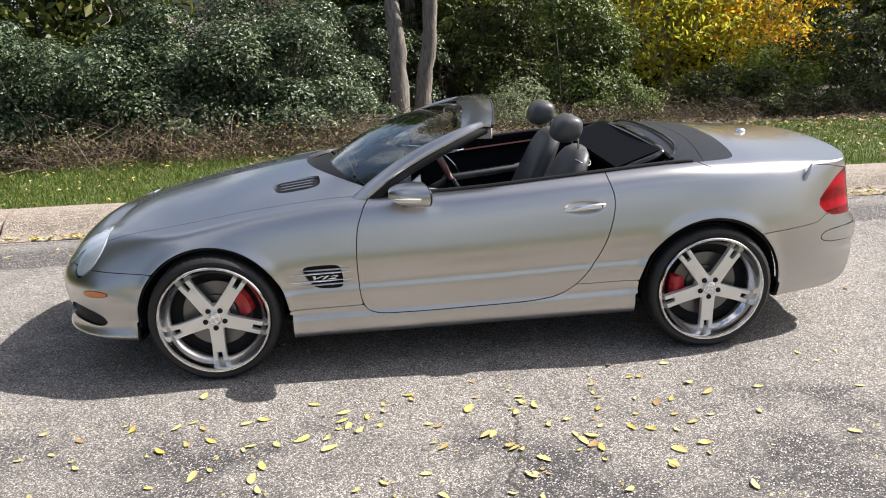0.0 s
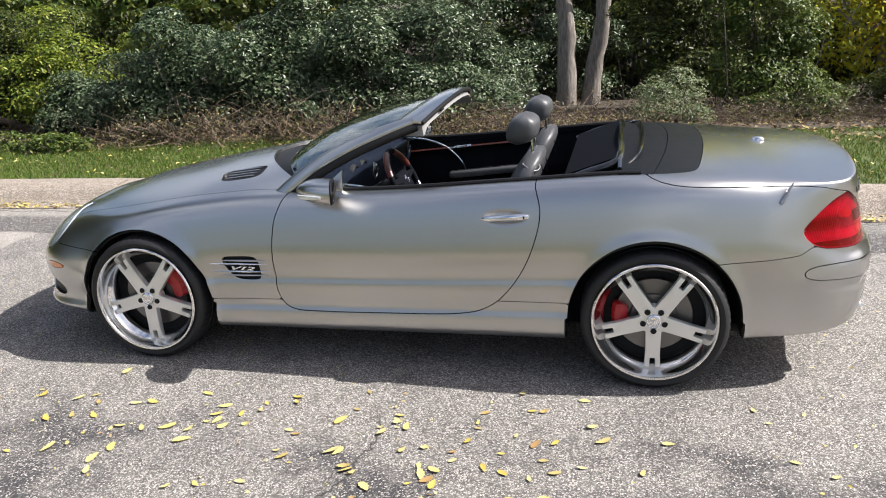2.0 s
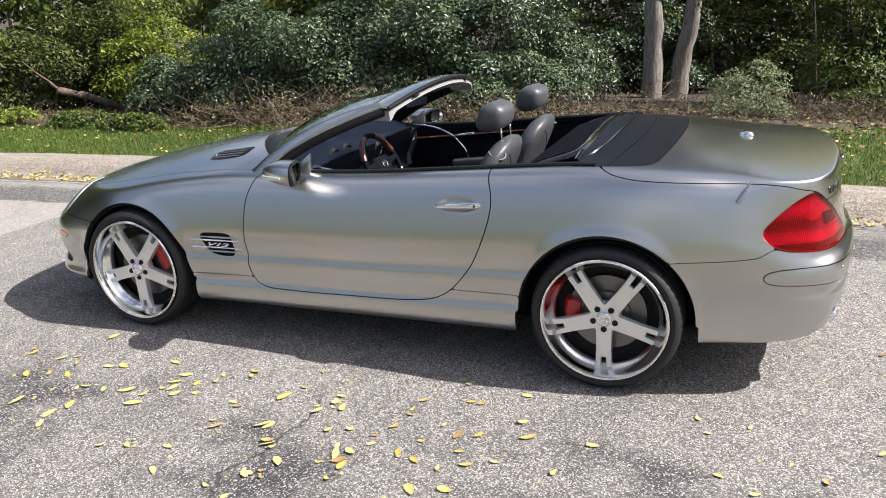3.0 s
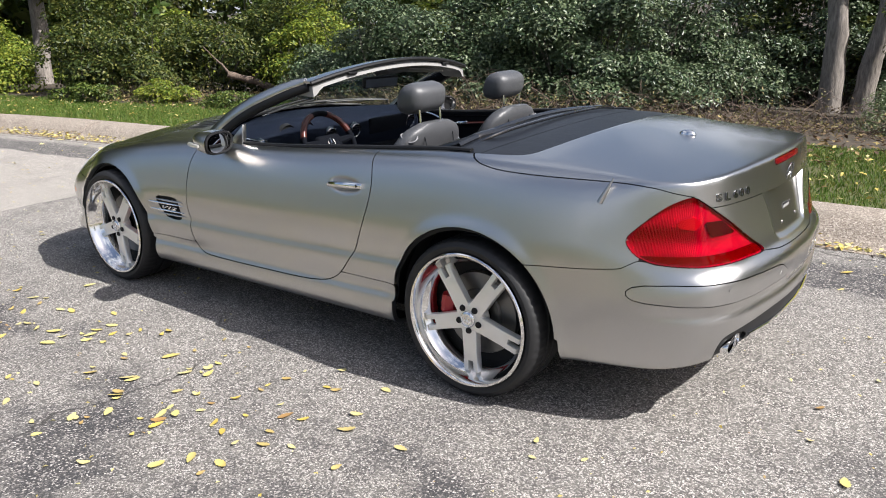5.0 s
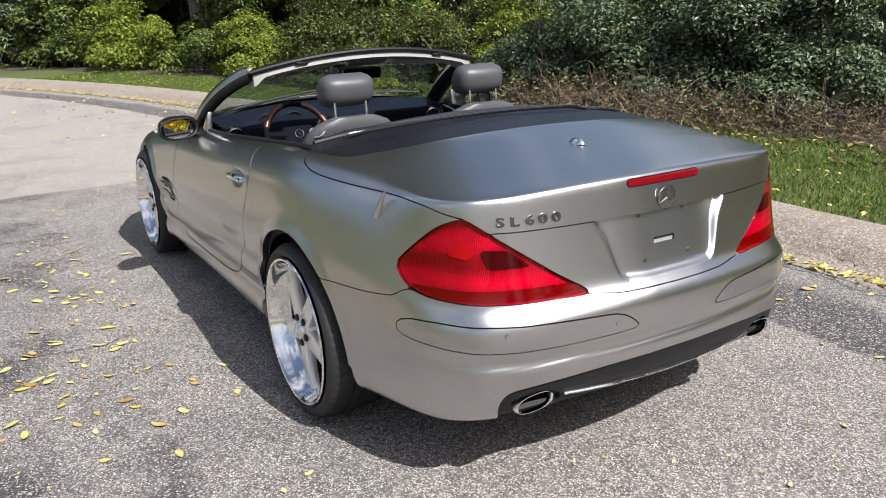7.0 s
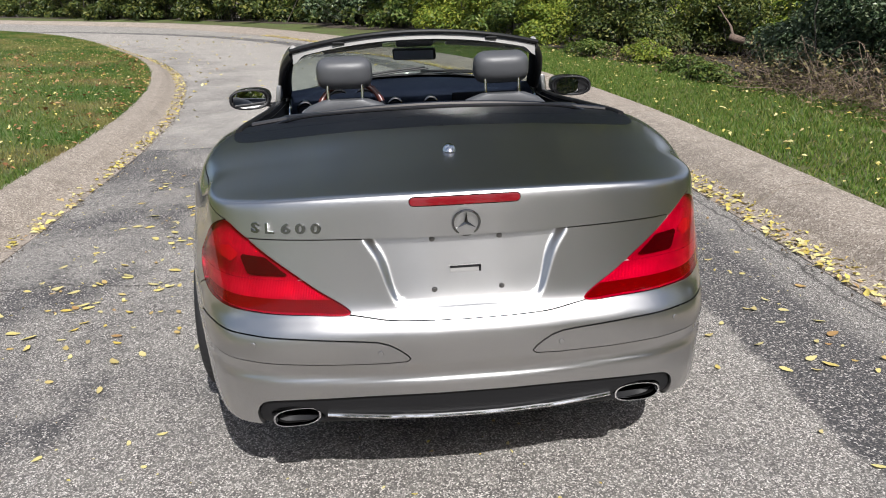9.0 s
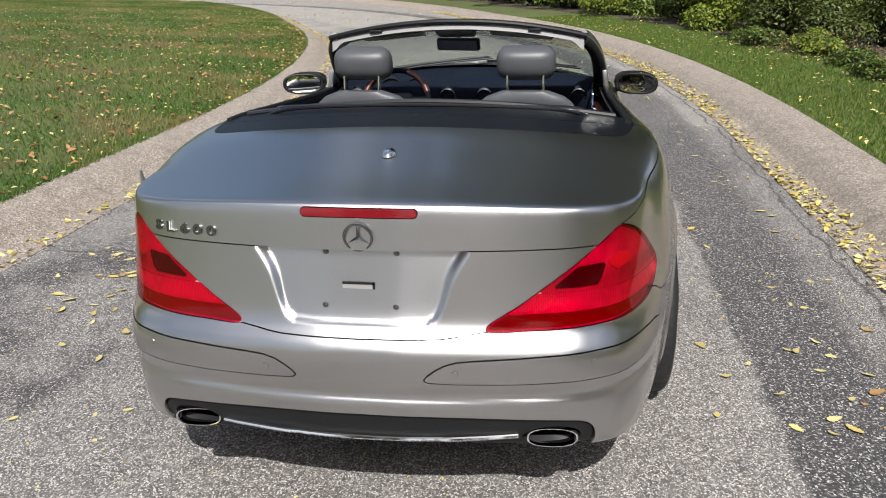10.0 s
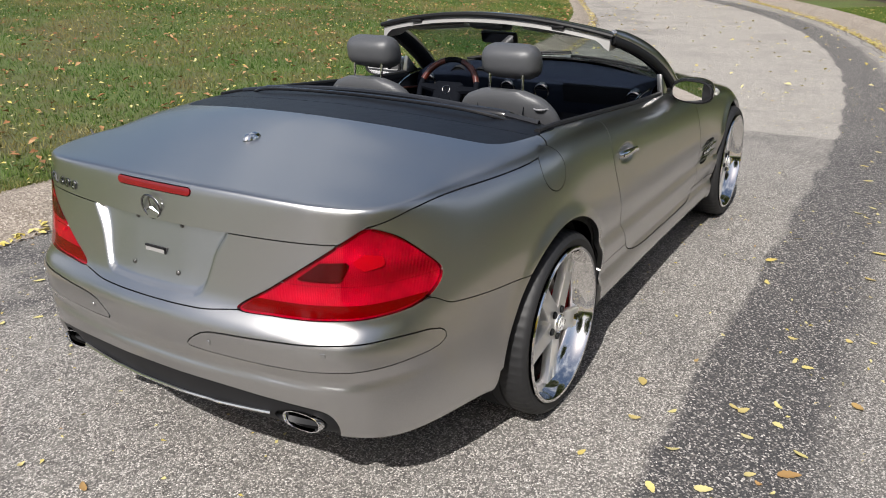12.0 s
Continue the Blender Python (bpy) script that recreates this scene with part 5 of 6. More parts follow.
# exhausts, diffuser trim, sensors
for s in (-1, 1):
    bm = bmesh.new()
    rings = []
    for x, k in ((2.0, 1.0), (2.185, 1.0), (2.199, 1.0), (2.205, 0.97), (2.205, 0.9), (2.2, 0.86), (2.19, 0.84)):
        ring = []
        for i in range(32):
            t = 2 * math.pi * i / 32
            ring.append(Vector((x, s * (0.5 + 0.07 * k * math.copysign(abs(math.cos(t)) ** 0.8, math.cos(t))), 0.325 + 0.029 * k * math.copysign(abs(math.sin(t)) ** 0.8, math.sin(t)) + 0.004 * math.cos(t) * s)))
        rings.append(ring)
    loft(bm, rings, cap=False)
    tip = part("exhaust_tip", smooth(bm, 50), CHROME, car, "oval chrome exhaust tip")
    bm = bmesh.new()
    loft(bm, [[Vector((x, s * (0.5 + 0.06 * math.copysign(abs(math.cos(t)) ** 0.8, math.cos(t))), 0.325 + 0.0245 * math.copysign(abs(math.sin(t)) ** 0.8, math.sin(t)) + 0.004 * math.cos(t) * s)) for t in [2 * math.pi * i / 32 for i in range(32)]] for x in (2.191, 2.02)], cap=False)
    part("exhaust_sleeve", smooth(bm), PIPE_BLACK, tip, "black pipe within")
    bm = bmesh.new()
    ring = [Vector((2.03, s * (0.5 + 0.06 * math.cos(t)), 0.325 + 0.024 * math.sin(t))) for t in [2 * math.pi * i / 24 for i in range(24)]]
    bm.faces.new([bm.verts.new(p) for p in ring])
    part("exhaust_bore", bm, PIPE_BLACK, tip)
    for y, z in ((0.25, 0.545), (0.6, 0.562)):
        bm = bmesh.new()
        lathe(bm, [(0.0, 0.002), (0.007, 0.0018), (0.008, 0.0)], 16, pose(tail_x(y, z) + 0.004, s * y, z, 0, 0, -90 + s * (3 if y < 0.4 else 22)))
        part("parking_sensor", smooth(bm), PAINT, rear)
bm = bmesh.new()
pts = []
for y in np.linspace(-0.41, 0.41, 31):
    pts.append((tail_x(y, 0.335) - 0.006, y, 0.328 + 0.012 * (y / 0.41) ** 2))
tube(bm, pts, 0.006, 8)
part("diffuser_trim", smooth(bm), CHROME, rear, "thin bright trim strip")

# tail lamp inner fields
for s in (-1, 1):
    lampob = [o for o in car.children if o.name.startswith("tail_lamp")][0 if s < 0 else -1]
    smoke = inside(np.array([(0.5, 0.743), (0.575, 0.797), (0.655, 0.8), (0.66, 0.79), (0.64, 0.748), (0.63, 0.742)]), GQ, GZ)
    part("reverse_lamp", skin(smoke, (s,), depth=0, lift=-0.008), DARKLENS, lampob, "smoked reversing lamp")
    field = inside(np.array([(0.7, 0.77), (0.66, 0.796), (0.7, 0.82), (0.76, 0.81), (0.77, 0.78)]), GQ, GZ)
    part("indicator_lamp", skin(field, (s,), depth=0, lift=-0.008), INDICATOR, lampob, "amber indicator field behind the lens")
    for lens in lampob.children:
        if "lens" in lens.name:
            lens.visible_shadow = False

# door handles, side vents, hood vents
for s in (-1, 1):
    bm = bmesh.new()
    a = [at_side(x, z, s, 0.0) for x, z in ((0.5, 0.787), (0.52, 0.792), (0.6, 0.798), (0.68, 0.803), (0.71, 0.803))]
    tube(bm, [p + Vector((0, s * d, 0)) for p, d in zip(a, (0.0, 0.02, 0.026, 0.022, 0.002))], [0.008, 0.012, 0.0125, 0.014, 0.01], 12, flat=1.1)
    handle = part("door_handle", smooth(bm), CHROME, [o for o in car.children if o.name.startswith("door") and o.name.split(".")[0] == "door"][0 if s < 0 else -1], "silver door handle")
    bm = bmesh.new()
    p = at_side(0.69, 0.803, s, 0.028)
    lathe(bm, [(0.0, 0.002), (0.006, 0.002), (0.007, 0.0)], 14, Matrix.Translation(p) @ pose(0, 0, 0, 0, 0, 0 if s > 0 else 180))
    part("lock", bm, BLACK, handle)
    vent = part("side_vent", skin(side_vent, (s,), gap=0.001, lift=-0.016), BLACK, car, "black side air vent")
    for z in (0.556, 0.538, 0.497, 0.476):
        long = z in (0.538, 0.497)
        xs = np.linspace(-0.885 if long else -0.83, -0.585, 16)
        bm = bmesh.new()
        tube(bm, [at_side(x, z + 0.012 * (x + 0.74), s, 0.001) for x in xs], [0.002 + 0.004 * math.sin(math.pi * i / 15) for i in range(16)], 8)
        part("vent_fin", smooth(bm), CHROME if long else PAINT, vent)
    p = at_side(-0.7, 0.517, s, 0.004)
    if s < 0:
        m = pose(-0.79, p.y, 0.507, 90, 0, 0)
    else:
        m = pose(-0.635, p.y, 0.507, 90, 0, 180)
    lettering("V12", 0.0175, m, CHROME, vent, "vent_letters", "chrome letters on the vent", 0.003, 3.4, 0.95, 0.35)
    hv = part("hood_vent", skin(hood_vent, (s,), gap=0.001, lift=-0.012), BLACK, car, "black hood air vent")
    for k in range(4):
        y = 0.435 + 0.036 * k
        xs = np.linspace(-0.945 + 0.004 * k, -0.762, 10)
        bm = bmesh.new()
        tube(bm, [(x, s * y, float(top_z(x, y)) + 0.001) for x in xs], [0.003] + [0.0075] * 8 + [0.003], 8, flat=0.45)
        part("vent_slat", smooth(bm), PAINT, hv)

# ---- vegetation ----
rng = np.random.default_rng(7)


def unit(v):
    return v / (np.linalg.norm(v, axis=-1, keepdims=True) + 1e-9)


def leaves(name, at, facing, size, mat, parent=None, slim=0.5, kind=""):
    """Many small folded leaves: at (n, 3), facing (n, 3) normals, size (n)."""
    n = len(at)
    nor = unit(facing)
    ref = unit(rng.normal(size=(n, 3)))
    along = unit(np.cross(nor, ref))
    wide = np.cross(nor, along)
    s = size[:, None]
    fold = 0.22
    v = np.empty((n, 6, 3))
    v[:, 0] = at - along * s
    v[:, 1] = at + wide * s * slim - along * s * 0.15 + nor * s * fold
    v[:, 2] = at + along * s - nor * s * 0.15
    v[:, 3] = at - wide * s * slim - along * s * 0.15 + nor * s * fold
    v[:, 4] = at - along * s
    v[:, 5] = at + along * s - nor * s * 0.15
    v = v[:, :4].reshape(-1, 3)
    idx = np.arange(n)[:, None] * 4
    tris = np.concatenate([idx + np.array([[0, 1, 2]]), idx + np.array([[0, 2, 3]])], axis=1).reshape(-1, 3)
    me = bpy.data.meshes.new(name)
    me.vertices.add(len(v))
    me.vertices.foreach_set("co", v.ravel())
    me.loops.add(tris.size)
    me.loops.foreach_set("vertex_index", tris.ravel().astype(np.int32))
    me.polygons.add(len(tris))
    me.polygons.foreach_set("loop_start", np.arange(0, tris.size, 3, dtype=np.int32))
    me.update(calc_edges=True)
    me.materials.append(mat)
    ob = new(name, me)
    if parent is not None:
        ob.parent = parent
    if kind:
        tagged(ob, kind=kind)
    return ob


def twigs(name, starts, ends, radius, mat, parent, sag=0.1, bits=4):
    """Thin bent three-sided stems, all in one mesh."""
    verts, faces = [], []
    for a, b, r in zip(starts, ends, radius):
        mid = rng.normal(size=3) * sag
        base = len(verts)
        d = unit(b - a)
        s1 = unit(np.cross(d, np.array([0.3, 0.2, 0.9])))
        s2 = np.cross(d, s1)
        for i in range(bits + 1):
            t = i / bits
            c = a + (b - a) * t + mid * 4 * t * (1 - t)
            rr = r * (1 - 0.65 * t)
            for k in range(3):
                an = 2.094 * k
                verts.append(c + rr * (math.cos(an) * s1 + math.sin(an) * s2))
        for i in range(bits):
            for k in range(3):
                p, q = base + i * 3 + k, base + i * 3 + (k + 1) % 3
                faces.append((p, q, q + 3, p + 3))
    return raw(name, verts, faces, mat, parent)


LEAF_DARK = leaf_material("dark_hedge_leaf", (0.018, 0.036, 0.016), (0.045, 0.075, 0.032), (0.085, 0.118, 0.058), (0.19, 0.225, 0.125), rough=0.36, trans=0.13, gloss=0.36)
LEAF_GREEN = leaf_material("mid_green_leaf", (0.035, 0.065, 0.012), (0.06, 0.1, 0.019), (0.108, 0.148, 0.028), (0.18, 0.2, 0.048), rough=0.42, trans=0.25)
LEAF_LIME = leaf_material("yellow_green_leaf", (0.07, 0.12, 0.016), (0.17, 0.23, 0.03), (0.33, 0.34, 0.05), rough=0.45, trans=0.38)
LEAF_PALE = leaf_material("pale_flowering_leaf", (0.07, 0.11, 0.04), (0.17, 0.22, 0.09), (0.4, 0.42, 0.3), rough=0.6, trans=0.3)
LEAF_YELLOW = leaf_material("yellowing_maple_leaf", (0.26, 0.33, 0.04), (0.5, 0.5, 0.05), (0.72, 0.6, 0.06), rough=0.5, trans=0.6)
LEAF_GOLD = leaf_material("golden_maple_leaf", (0.3, 0.32, 0.04), (0.62, 0.52, 0.05), (0.8, 0.5, 0.045), (0.8, 0.36, 0.03), rough=0.5, trans=0.6)
LEAF_WOOD = leaf_material("woodland_leaf", (0.018, 0.03, 0.008), (0.04, 0.062, 0.014), (0.08, 0.105, 0.022), (0.17, 0.17, 0.04), rough=0.45, trans=0.3)
LEAF_DRY = leaf_material("withered_leaf", (0.07, 0.05, 0.025), (0.13, 0.1, 0.045), (0.16, 0.16, 0.06), (0.26, 0.2, 0.1), rough=0.7, trans=0.2)
STEM_BROWN = bark_material("dry_stem", (0.06, 0.042, 0.033), (0.2, 0.145, 0.11))
STEM_TAN = bark_material("dry_tan_cane", (0.1, 0.07, 0.052), (0.32, 0.24, 0.18))
STEM_DARK = bark_material("dark_stem", (0.03, 0.025, 0.02), (0.09, 0.075, 0.06))
BARK = bark_material("grey_bark", (0.1, 0.087, 0.075), (0.36, 0.32, 0.285))


def bush(name, label, at, size, count, leaf, mat, stem=STEM_DARK, low=0.0, seed=0, category="bush", clump=0.42, front=(0, -1)):
    """A shrub: sprays of leaves in clumps over a lumpy mound on bent stems; low: height under which the leaves thin out; front: the side towards the road."""
    ax, ay, az = size
    root = thing(name, label, category, at)
    m = max(40, int(count * (0.24 / clump) ** 2) // 300)
    d = unit(rng.normal(size=(m * 6, 3)))
    d = d[(d[:, 2] > -0.2) & (d[:, 0] * front[0] + d[:, 1] * front[1] > -0.45)][:m]
    m = len(d)
    lump = np.array([0.86 + 0.42 * noise.noise(Vector(p) * 2.1 + Vector((seed, 0, 0))) + 0.3 * noise.noise(Vector(p) * 5.0 + Vector((0, seed, 0))) for p in d])
    c = d * np.array([ax, ay, az]) * (lump * (0.62 + 0.48 * rng.random(m)))[:, None]
    c[:, 2] = np.maximum(c[:, 2], -0.05 * az) + 0.22 * az
    # pits between the masses of leaves
    pit = np.array([noise.noise((Vector(q) + Vector(at)) * 1.25) for q in c]) < -0.14
    c[pit] *= np.array([0.66, 0.66, 0.82])
    rad = clump * (0.42 + 0.8 * rng.random(m))
    pick = rng.integers(0, m, count)
    e = unit(rng.normal(size=(count, 3)) + 0.6 * d[pick] + np.array([0, 0, 0.7]))
    p = c[pick] + e * (rad[pick] * (0.5 + 0.5 * rng.random(count) ** 0.5))[:, None] * np.array([1.15, 1.15, 0.72])
    deep = rng.random(count) < 0.14
    p[deep] = p[deep] * np.array([0.72, 0.72, 0.9])
    keep = (p[:, 2] > low * (0.55 + 0.9 * rng.random(count))) | (rng.random(count) < 0.05)
    p, e = p[keep], e[keep]
    face = unit(e * 0.75 + rng.normal(size=e.shape) * 0.42 + np.array([0, 0, 0.6]))
    leaves("foliage", p, face, leaf * (0.6 + 0.8 * rng.random(len(p))), mat, root, kind="stuff")
    k = 60
    a = np.column_stack([rng.normal(size=k) * ax * 0.3, rng.normal(size=k) * ay * 0.3, np.full(k, -0.5)])
    b = p[rng.integers(0, len(p), k)] * 0.95
    twigs("stem", a, b, 0.008 + 0.014 * rng.random(k), stem, root, 0.12)
    return root


def bramble(label, at, size, count, stem, leaf_count=500, seed=0):
    """A heap of arching dry canes with a few withered leaves."""
    ax, ay, az = size
    root = thing("bramble", label, "bramble", at)
    a = np.column_stack([rng.normal(size=count) * ax * 0.6, rng.normal(size=count) * ay * 0.55, -0.06 + 0.5 * az * rng.random(count) ** 2])
    w = np.column_stack([rng.normal(size=count), rng.normal(size=count) * 0.6 - 0.25, 0.35 * np.abs(rng.normal(size=count)) + 0.05])
    b = a + unit(w) * (0.2 + 0.55 * rng.random((count, 1)))
    b[:, 2] = np.minimum(b[:, 2], az * (0.55 + 0.6 * rng.random(count)))
    cane = twigs("cane", a, b, 0.0022 + 0.0045 * rng.random(count) ** 2, stem, root, 0.15, 6)
    tagged(cane, kind="stuff")
    if leaf_count:
        q = rng.integers(0, count, leaf_count)
        t = rng.random((leaf_count, 1))
        p = a[q] * (1 - t) + b[q] * t + rng.normal(size=(leaf_count, 3)) * 0.06
        p[:, 2] = np.maximum(p[:, 2], 0.03)
        leaves("withered_leaf", p, rng.normal(size=p.shape) + np.array([0, 0, 0.6]), 0.022 * (0.6 + 0.8 * rng.random(leaf_count)), LEAF_DRY, root, kind="stuff")
    return root


def tree(name, label, foot, path, radius, crown, count, leaf, mat, limbs=9, seed=1):
    """A trunk along path with limbs and a ragged crown of leaves: crown (x, y, z, rx, ry, rz)."""
    root = thing(name, label, "tree", foot)
    bm = bmesh.new()
    pts = catmull(path, 24)
    tube(bm, pts, [radius * (1.25 - 0.3 * min(1, i / 4) - 0.5 * i / 23) for i in range(24)], 18)
    for v in bm.verts:
        v.co.xy += Vector((noise.noise(v.co * 3), noise.noise(v.co * 3 + Vector((9, 0, 0))))) * radius * 0.25
    part("trunk", smooth(bm, 80), BARK, root)
    c, e = np.array(crown[:3]), np.array(crown[3:])
    m = 420
    clump = unit(rng.normal(size=(m, 3))) * (rng.random((m, 1)) ** 0.45) * e + c
    lm = limbs * 6
    top = np.array(pts[-1])
    starts = np.array([pts[rng.integers(10, 24)] for _ in range(lm)])
    twigs("limb", starts, clump[:lm], radius * (0.12 + 0.25 * rng.random(lm)), BARK, root, 0.35, 6)
    pick = rng.integers(0, m, count)
    p = clump[pick] + rng.normal(size=(count, 3)) * np.array([0.22, 0.22, 0.12])
    face = unit(rng.normal(size=(count, 3)) + np.array([0, 0, 0.5]))
    leaves("crown", p, face, leaf * (0.6 + 0.8 * rng.random(count)), mat, root, kind="stuff")
    return root


# thicket along the road's far side, mound by mound
spec = [
    # s along the road, offset, sizes, leaf count, leaf size, material, low, label
    (4.2, 5.75, (1.35, 1.1, 1.42), 46000, 0.0275, LEAF_DARK, 0.45, "dark glossy-leaved shrub with dry stems at its foot"),
    (3.0, 6.0, (1.4, 1.15, 1.5), 46000, 0.0275, LEAF_DARK, 0.45, "dark glossy-leaved shrub with dry stems at its foot"),
    (1.95, 6.3, (1.3, 1.2, 1.55), 45000, 0.0275, LEAF_DARK, 0.5, "dark glossy-leaved shrub with dry stems at its foot"),
    (1.4, 7.8, (0.8, 0.9, 1.7), 18000, 0.027, LEAF_DARK, 0.3, "dark glossy-leaved shrub beside two grey trunks"),
    (1.7, 10.3, (1.5, 1.0, 2.0), 16000, 0.032, LEAF_DARK, 0.1, "dark shrub deep in the thicket"),
    (0.1, 12.6, (1.4, 1.0, 2.0), 13000, 0.034, LEAF_DARK, 0.1, "dark shrub deep in the thicket"),
    (3.8, 9.4, (1.5, 1.0, 1.6), 14000, 0.032, LEAF_DARK, 0.1, "dark shrub deep in the thicket"),
    (6.5, 7.0, (0.8, 0.8, 1.6), 12000, 0.032, LEAF_LIME, 0.3, "tall yellow-green shrub behind a dead branch"),
    (8.3, 8.6, (1.6, 1.1, 1.7), 11000, 0.04, LEAF_WOOD, 0.1, "dark shrub filling a hollow in the thicket"),
    # darker woodland leaf instead of mid green, to imitate shade on this shrub
    (9.4, 5.6, (1.3, 1.0, 1.4), 18000, 0.034, LEAF_WOOD, 0.1, "green shrub of mixed thicket"),
    (11.6, 5.3, (1.2, 1.0, 1.1), 14000, 0.034, LEAF_LIME, 0.05, "yellow-green shrub in the sun"),
    (13.2, 6.0, (1.8, 1.4, 2.3), 15000, 0.042, LEAF_GREEN, 0.1, "green shrub of mixed thicket"),
    (15.8, 5.6, (2.0, 1.4, 1.5), 11000, 0.046, LEAF_LIME, 0.05, "yellow-green shrub in the sun"),
    (18.6, 6.0, (2.4, 1.7, 2.2), 9000, 0.056, LEAF_GREEN, 0.0, "green shrub of mixed thicket"),
    (22.5, 6.2, (3.0, 1.9, 2.4), 8500, 0.064, LEAF_DARK, 0.0, "dark green shrub of mixed thicket"),
    (27.0, 6.6, (3.2, 2.1, 2.6), 7500, 0.074, LEAF_GREEN, 0.0, "green shrub of mixed thicket"),
    (7.7, 4.7, (0.8, 0.4, 0.32), 5000, 0.024, LEAF_LIME, 0.0, "low bright green weeds by the verge"),
    (6.3, 4.45, (0.6, 0.35, 0.26), 3500, 0.022, LEAF_GREEN, 0.0, "low green weeds by the verge"),
    (9.0, 4.5, (0.8, 0.4, 0.3), 4000, 0.026, LEAF_GREEN, 0.0, "low green weeds by the verge"),
    (5.4, 4.3, (0.5, 0.3, 0.22), 2800, 0.022, LEAF_GREEN, 0.0, "low green weeds by the verge"),
    (-1.7, 7.3, (0.5, 0.5, 0.5), 7500, 0.019, LEAF_PALE, 0.05, "pale flowering shrub at the wood's edge"),
    (-2.1, 10.2, (1.2, 0.9, 2.4), 15000, 0.036, LEAF_WOOD, 0.2, "dark ivy-hung shrub in deep shade"),
    (-3.1, 9.0, (0.75, 0.75, 2.6), 15000, 0.032, LEAF_GREEN, 0.1, "upright green shrub covered in vines"),
    (-3.4, 7.9, (0.8, 0.6, 0.45), 6500, 0.022, LEAF_GREEN, 0.1, "low green brush with dry stems"),
    (-6.2, 7.3, (0.9, 0.6, 0.35), 4500, 0.03, LEAF_WOOD, 0.05, "low dark brush at the wood's edge"),
    (-8.2, 7.5, (1.3, 0.8, 0.55), 7000, 0.034, LEAF_WOOD, 0.05, "low dark brush at the wood's edge"),
    (-10.9, 7.7, (1.5, 0.9, 0.6), 7000, 0.036, LEAF_WOOD, 0.05, "low dark brush at the wood's edge"),
    (-5.2, 8.6, (1.2, 0.8, 0.7), 8000, 0.03, LEAF_WOOD, 0.1, "low green brush by the verge"),
    (-6.5, 9.2, (0.9, 0.7, 1.0), 6000, 0.034, LEAF_LIME, 0.1, "yellow-green low brush by the verge"),
    (-9.4, 9.4, (2.2, 1.4, 2.2), 12000, 0.041, LEAF_WOOD, 0.1, "dark woodland shrub in deep shade"),
    (-12.5, 9.6, (2.4, 1.5, 2.2), 10000, 0.048, LEAF_WOOD, 0.1, "dark woodland shrub in deep shade"),
    (7.4, 8.0, (1.0, 0.9, 1.8), 15000, 0.034, LEAF_WOOD, 0.1, "dark shrub behind a dead branch"),
    (8.9, 7.2, (1.2, 0.9, 1.5), 15000, 0.034, LEAF_WOOD, 0.05, "dark shrub filling a hollow in the thicket"),
    (10.6, 6.6, (1.0, 0.9, 1.0), 10000, 0.034, LEAF_GREEN, 0.05, "green shrub of mixed thicket"),
    (6.0, 6.3, (0.7, 0.6, 0.8), 9000, 0.028, LEAF_DARK, 0.15, "dark glossy-leaved shrub beside a dead branch"),
]
for i, (s, o, size, count, leaf, mat, low, label) in enumerate(spec):
    x, y = road_point(s, o)
    turn = max(0.0, s - 2.6) / 31.0
    bush("shrub", label, (x, y, right_fall(o - 2.86) - 0.05), size, count, leaf, mat, low=low, seed=3.7 * i, front=(math.sin(turn), -math.cos(turn)), clump=min(0.42, 0.45 * size[2]))
for i, (s, o, size, count, stem, few) in enumerate([
        (4.8, 4.7, (0.6, 0.25, 0.55), 70, STEM_BROWN, 900), (4.0, 4.6, (0.75, 0.32, 0.8), 150, STEM_TAN, 900), (3.1, 4.7, (0.75, 0.32, 0.85), 220, STEM_TAN, 900), (2.2, 4.85, (0.75, 0.35, 0.75), 200, STEM_BROWN, 900),
        (1.3, 5.05, (0.75, 0.4, 0.6), 180, STEM_BROWN, 1000),
        (0.4, 5.6, (0.9, 0.6, 0.5), 300, STEM_BROWN, 1100), (-0.8, 6.6, (0.9, 0.7, 0.5), 280, STEM_BROWN, 1200), (-2.6, 7.0, (0.8, 0.6, 0.45), 240, STEM_BROWN, 900),
        (-4.4, 7.2, (0.9, 0.6, 0.4), 260, STEM_BROWN, 1100), (-6.2, 7.2, (1.1, 0.7, 0.35), 260, STEM_BROWN, 1200), (-8.4, 7.4, (1.2, 0.8, 0.4), 200, STEM_BROWN, 1000),
        # these two heaps take the dark stem colour to imitate overhanging shade
        (7.2, 5.0, (0.8, 0.5, 0.35), 60, STEM_DARK, 900), (8.6, 5.0, (0.7, 0.5, 0.3), 50, STEM_DARK, 700)]):
    x, y = road_point(s, o)
    bramble("heap of dry tan bramble canes below the shrubs" if stem is STEM_TAN else "low heap of dry brown bramble canes and withered leaves", (x, y, right_fall(o - 2.86) - 0.03), size, count, stem, few)

# the pair of grey trunks
tree("tree", "tall grey-barked tree beyond the shrubs", (0.0, 10.9, -0.6), [(0, 0, -0.3), (0.02, 0, 1.5), (-0.08, 0, 3.2), (-0.1, 0.1, 6.0), (0, 0.2, 9.0)], 0.2, (-0.2, 0.5, 8.5, 1.9, 1.8, 1.6), 4500, 0.11, LEAF_WOOD)
tree("tree", "tall grey-barked tree leaning away from its neighbour", (0.4, 11.1, -0.6), [(0, 0, -0.3), (0.1, 0, 0.9), (0.28, 0, 2.0), (0.3, 0, 3.2), (0.6, 0.2, 6.0), (0.9, 0.4, 9.0)], 0.185, (1.0, 0.6, 8.8, 1.8, 1.7, 1.6), 4000, 0.11, LEAF_WOOD)
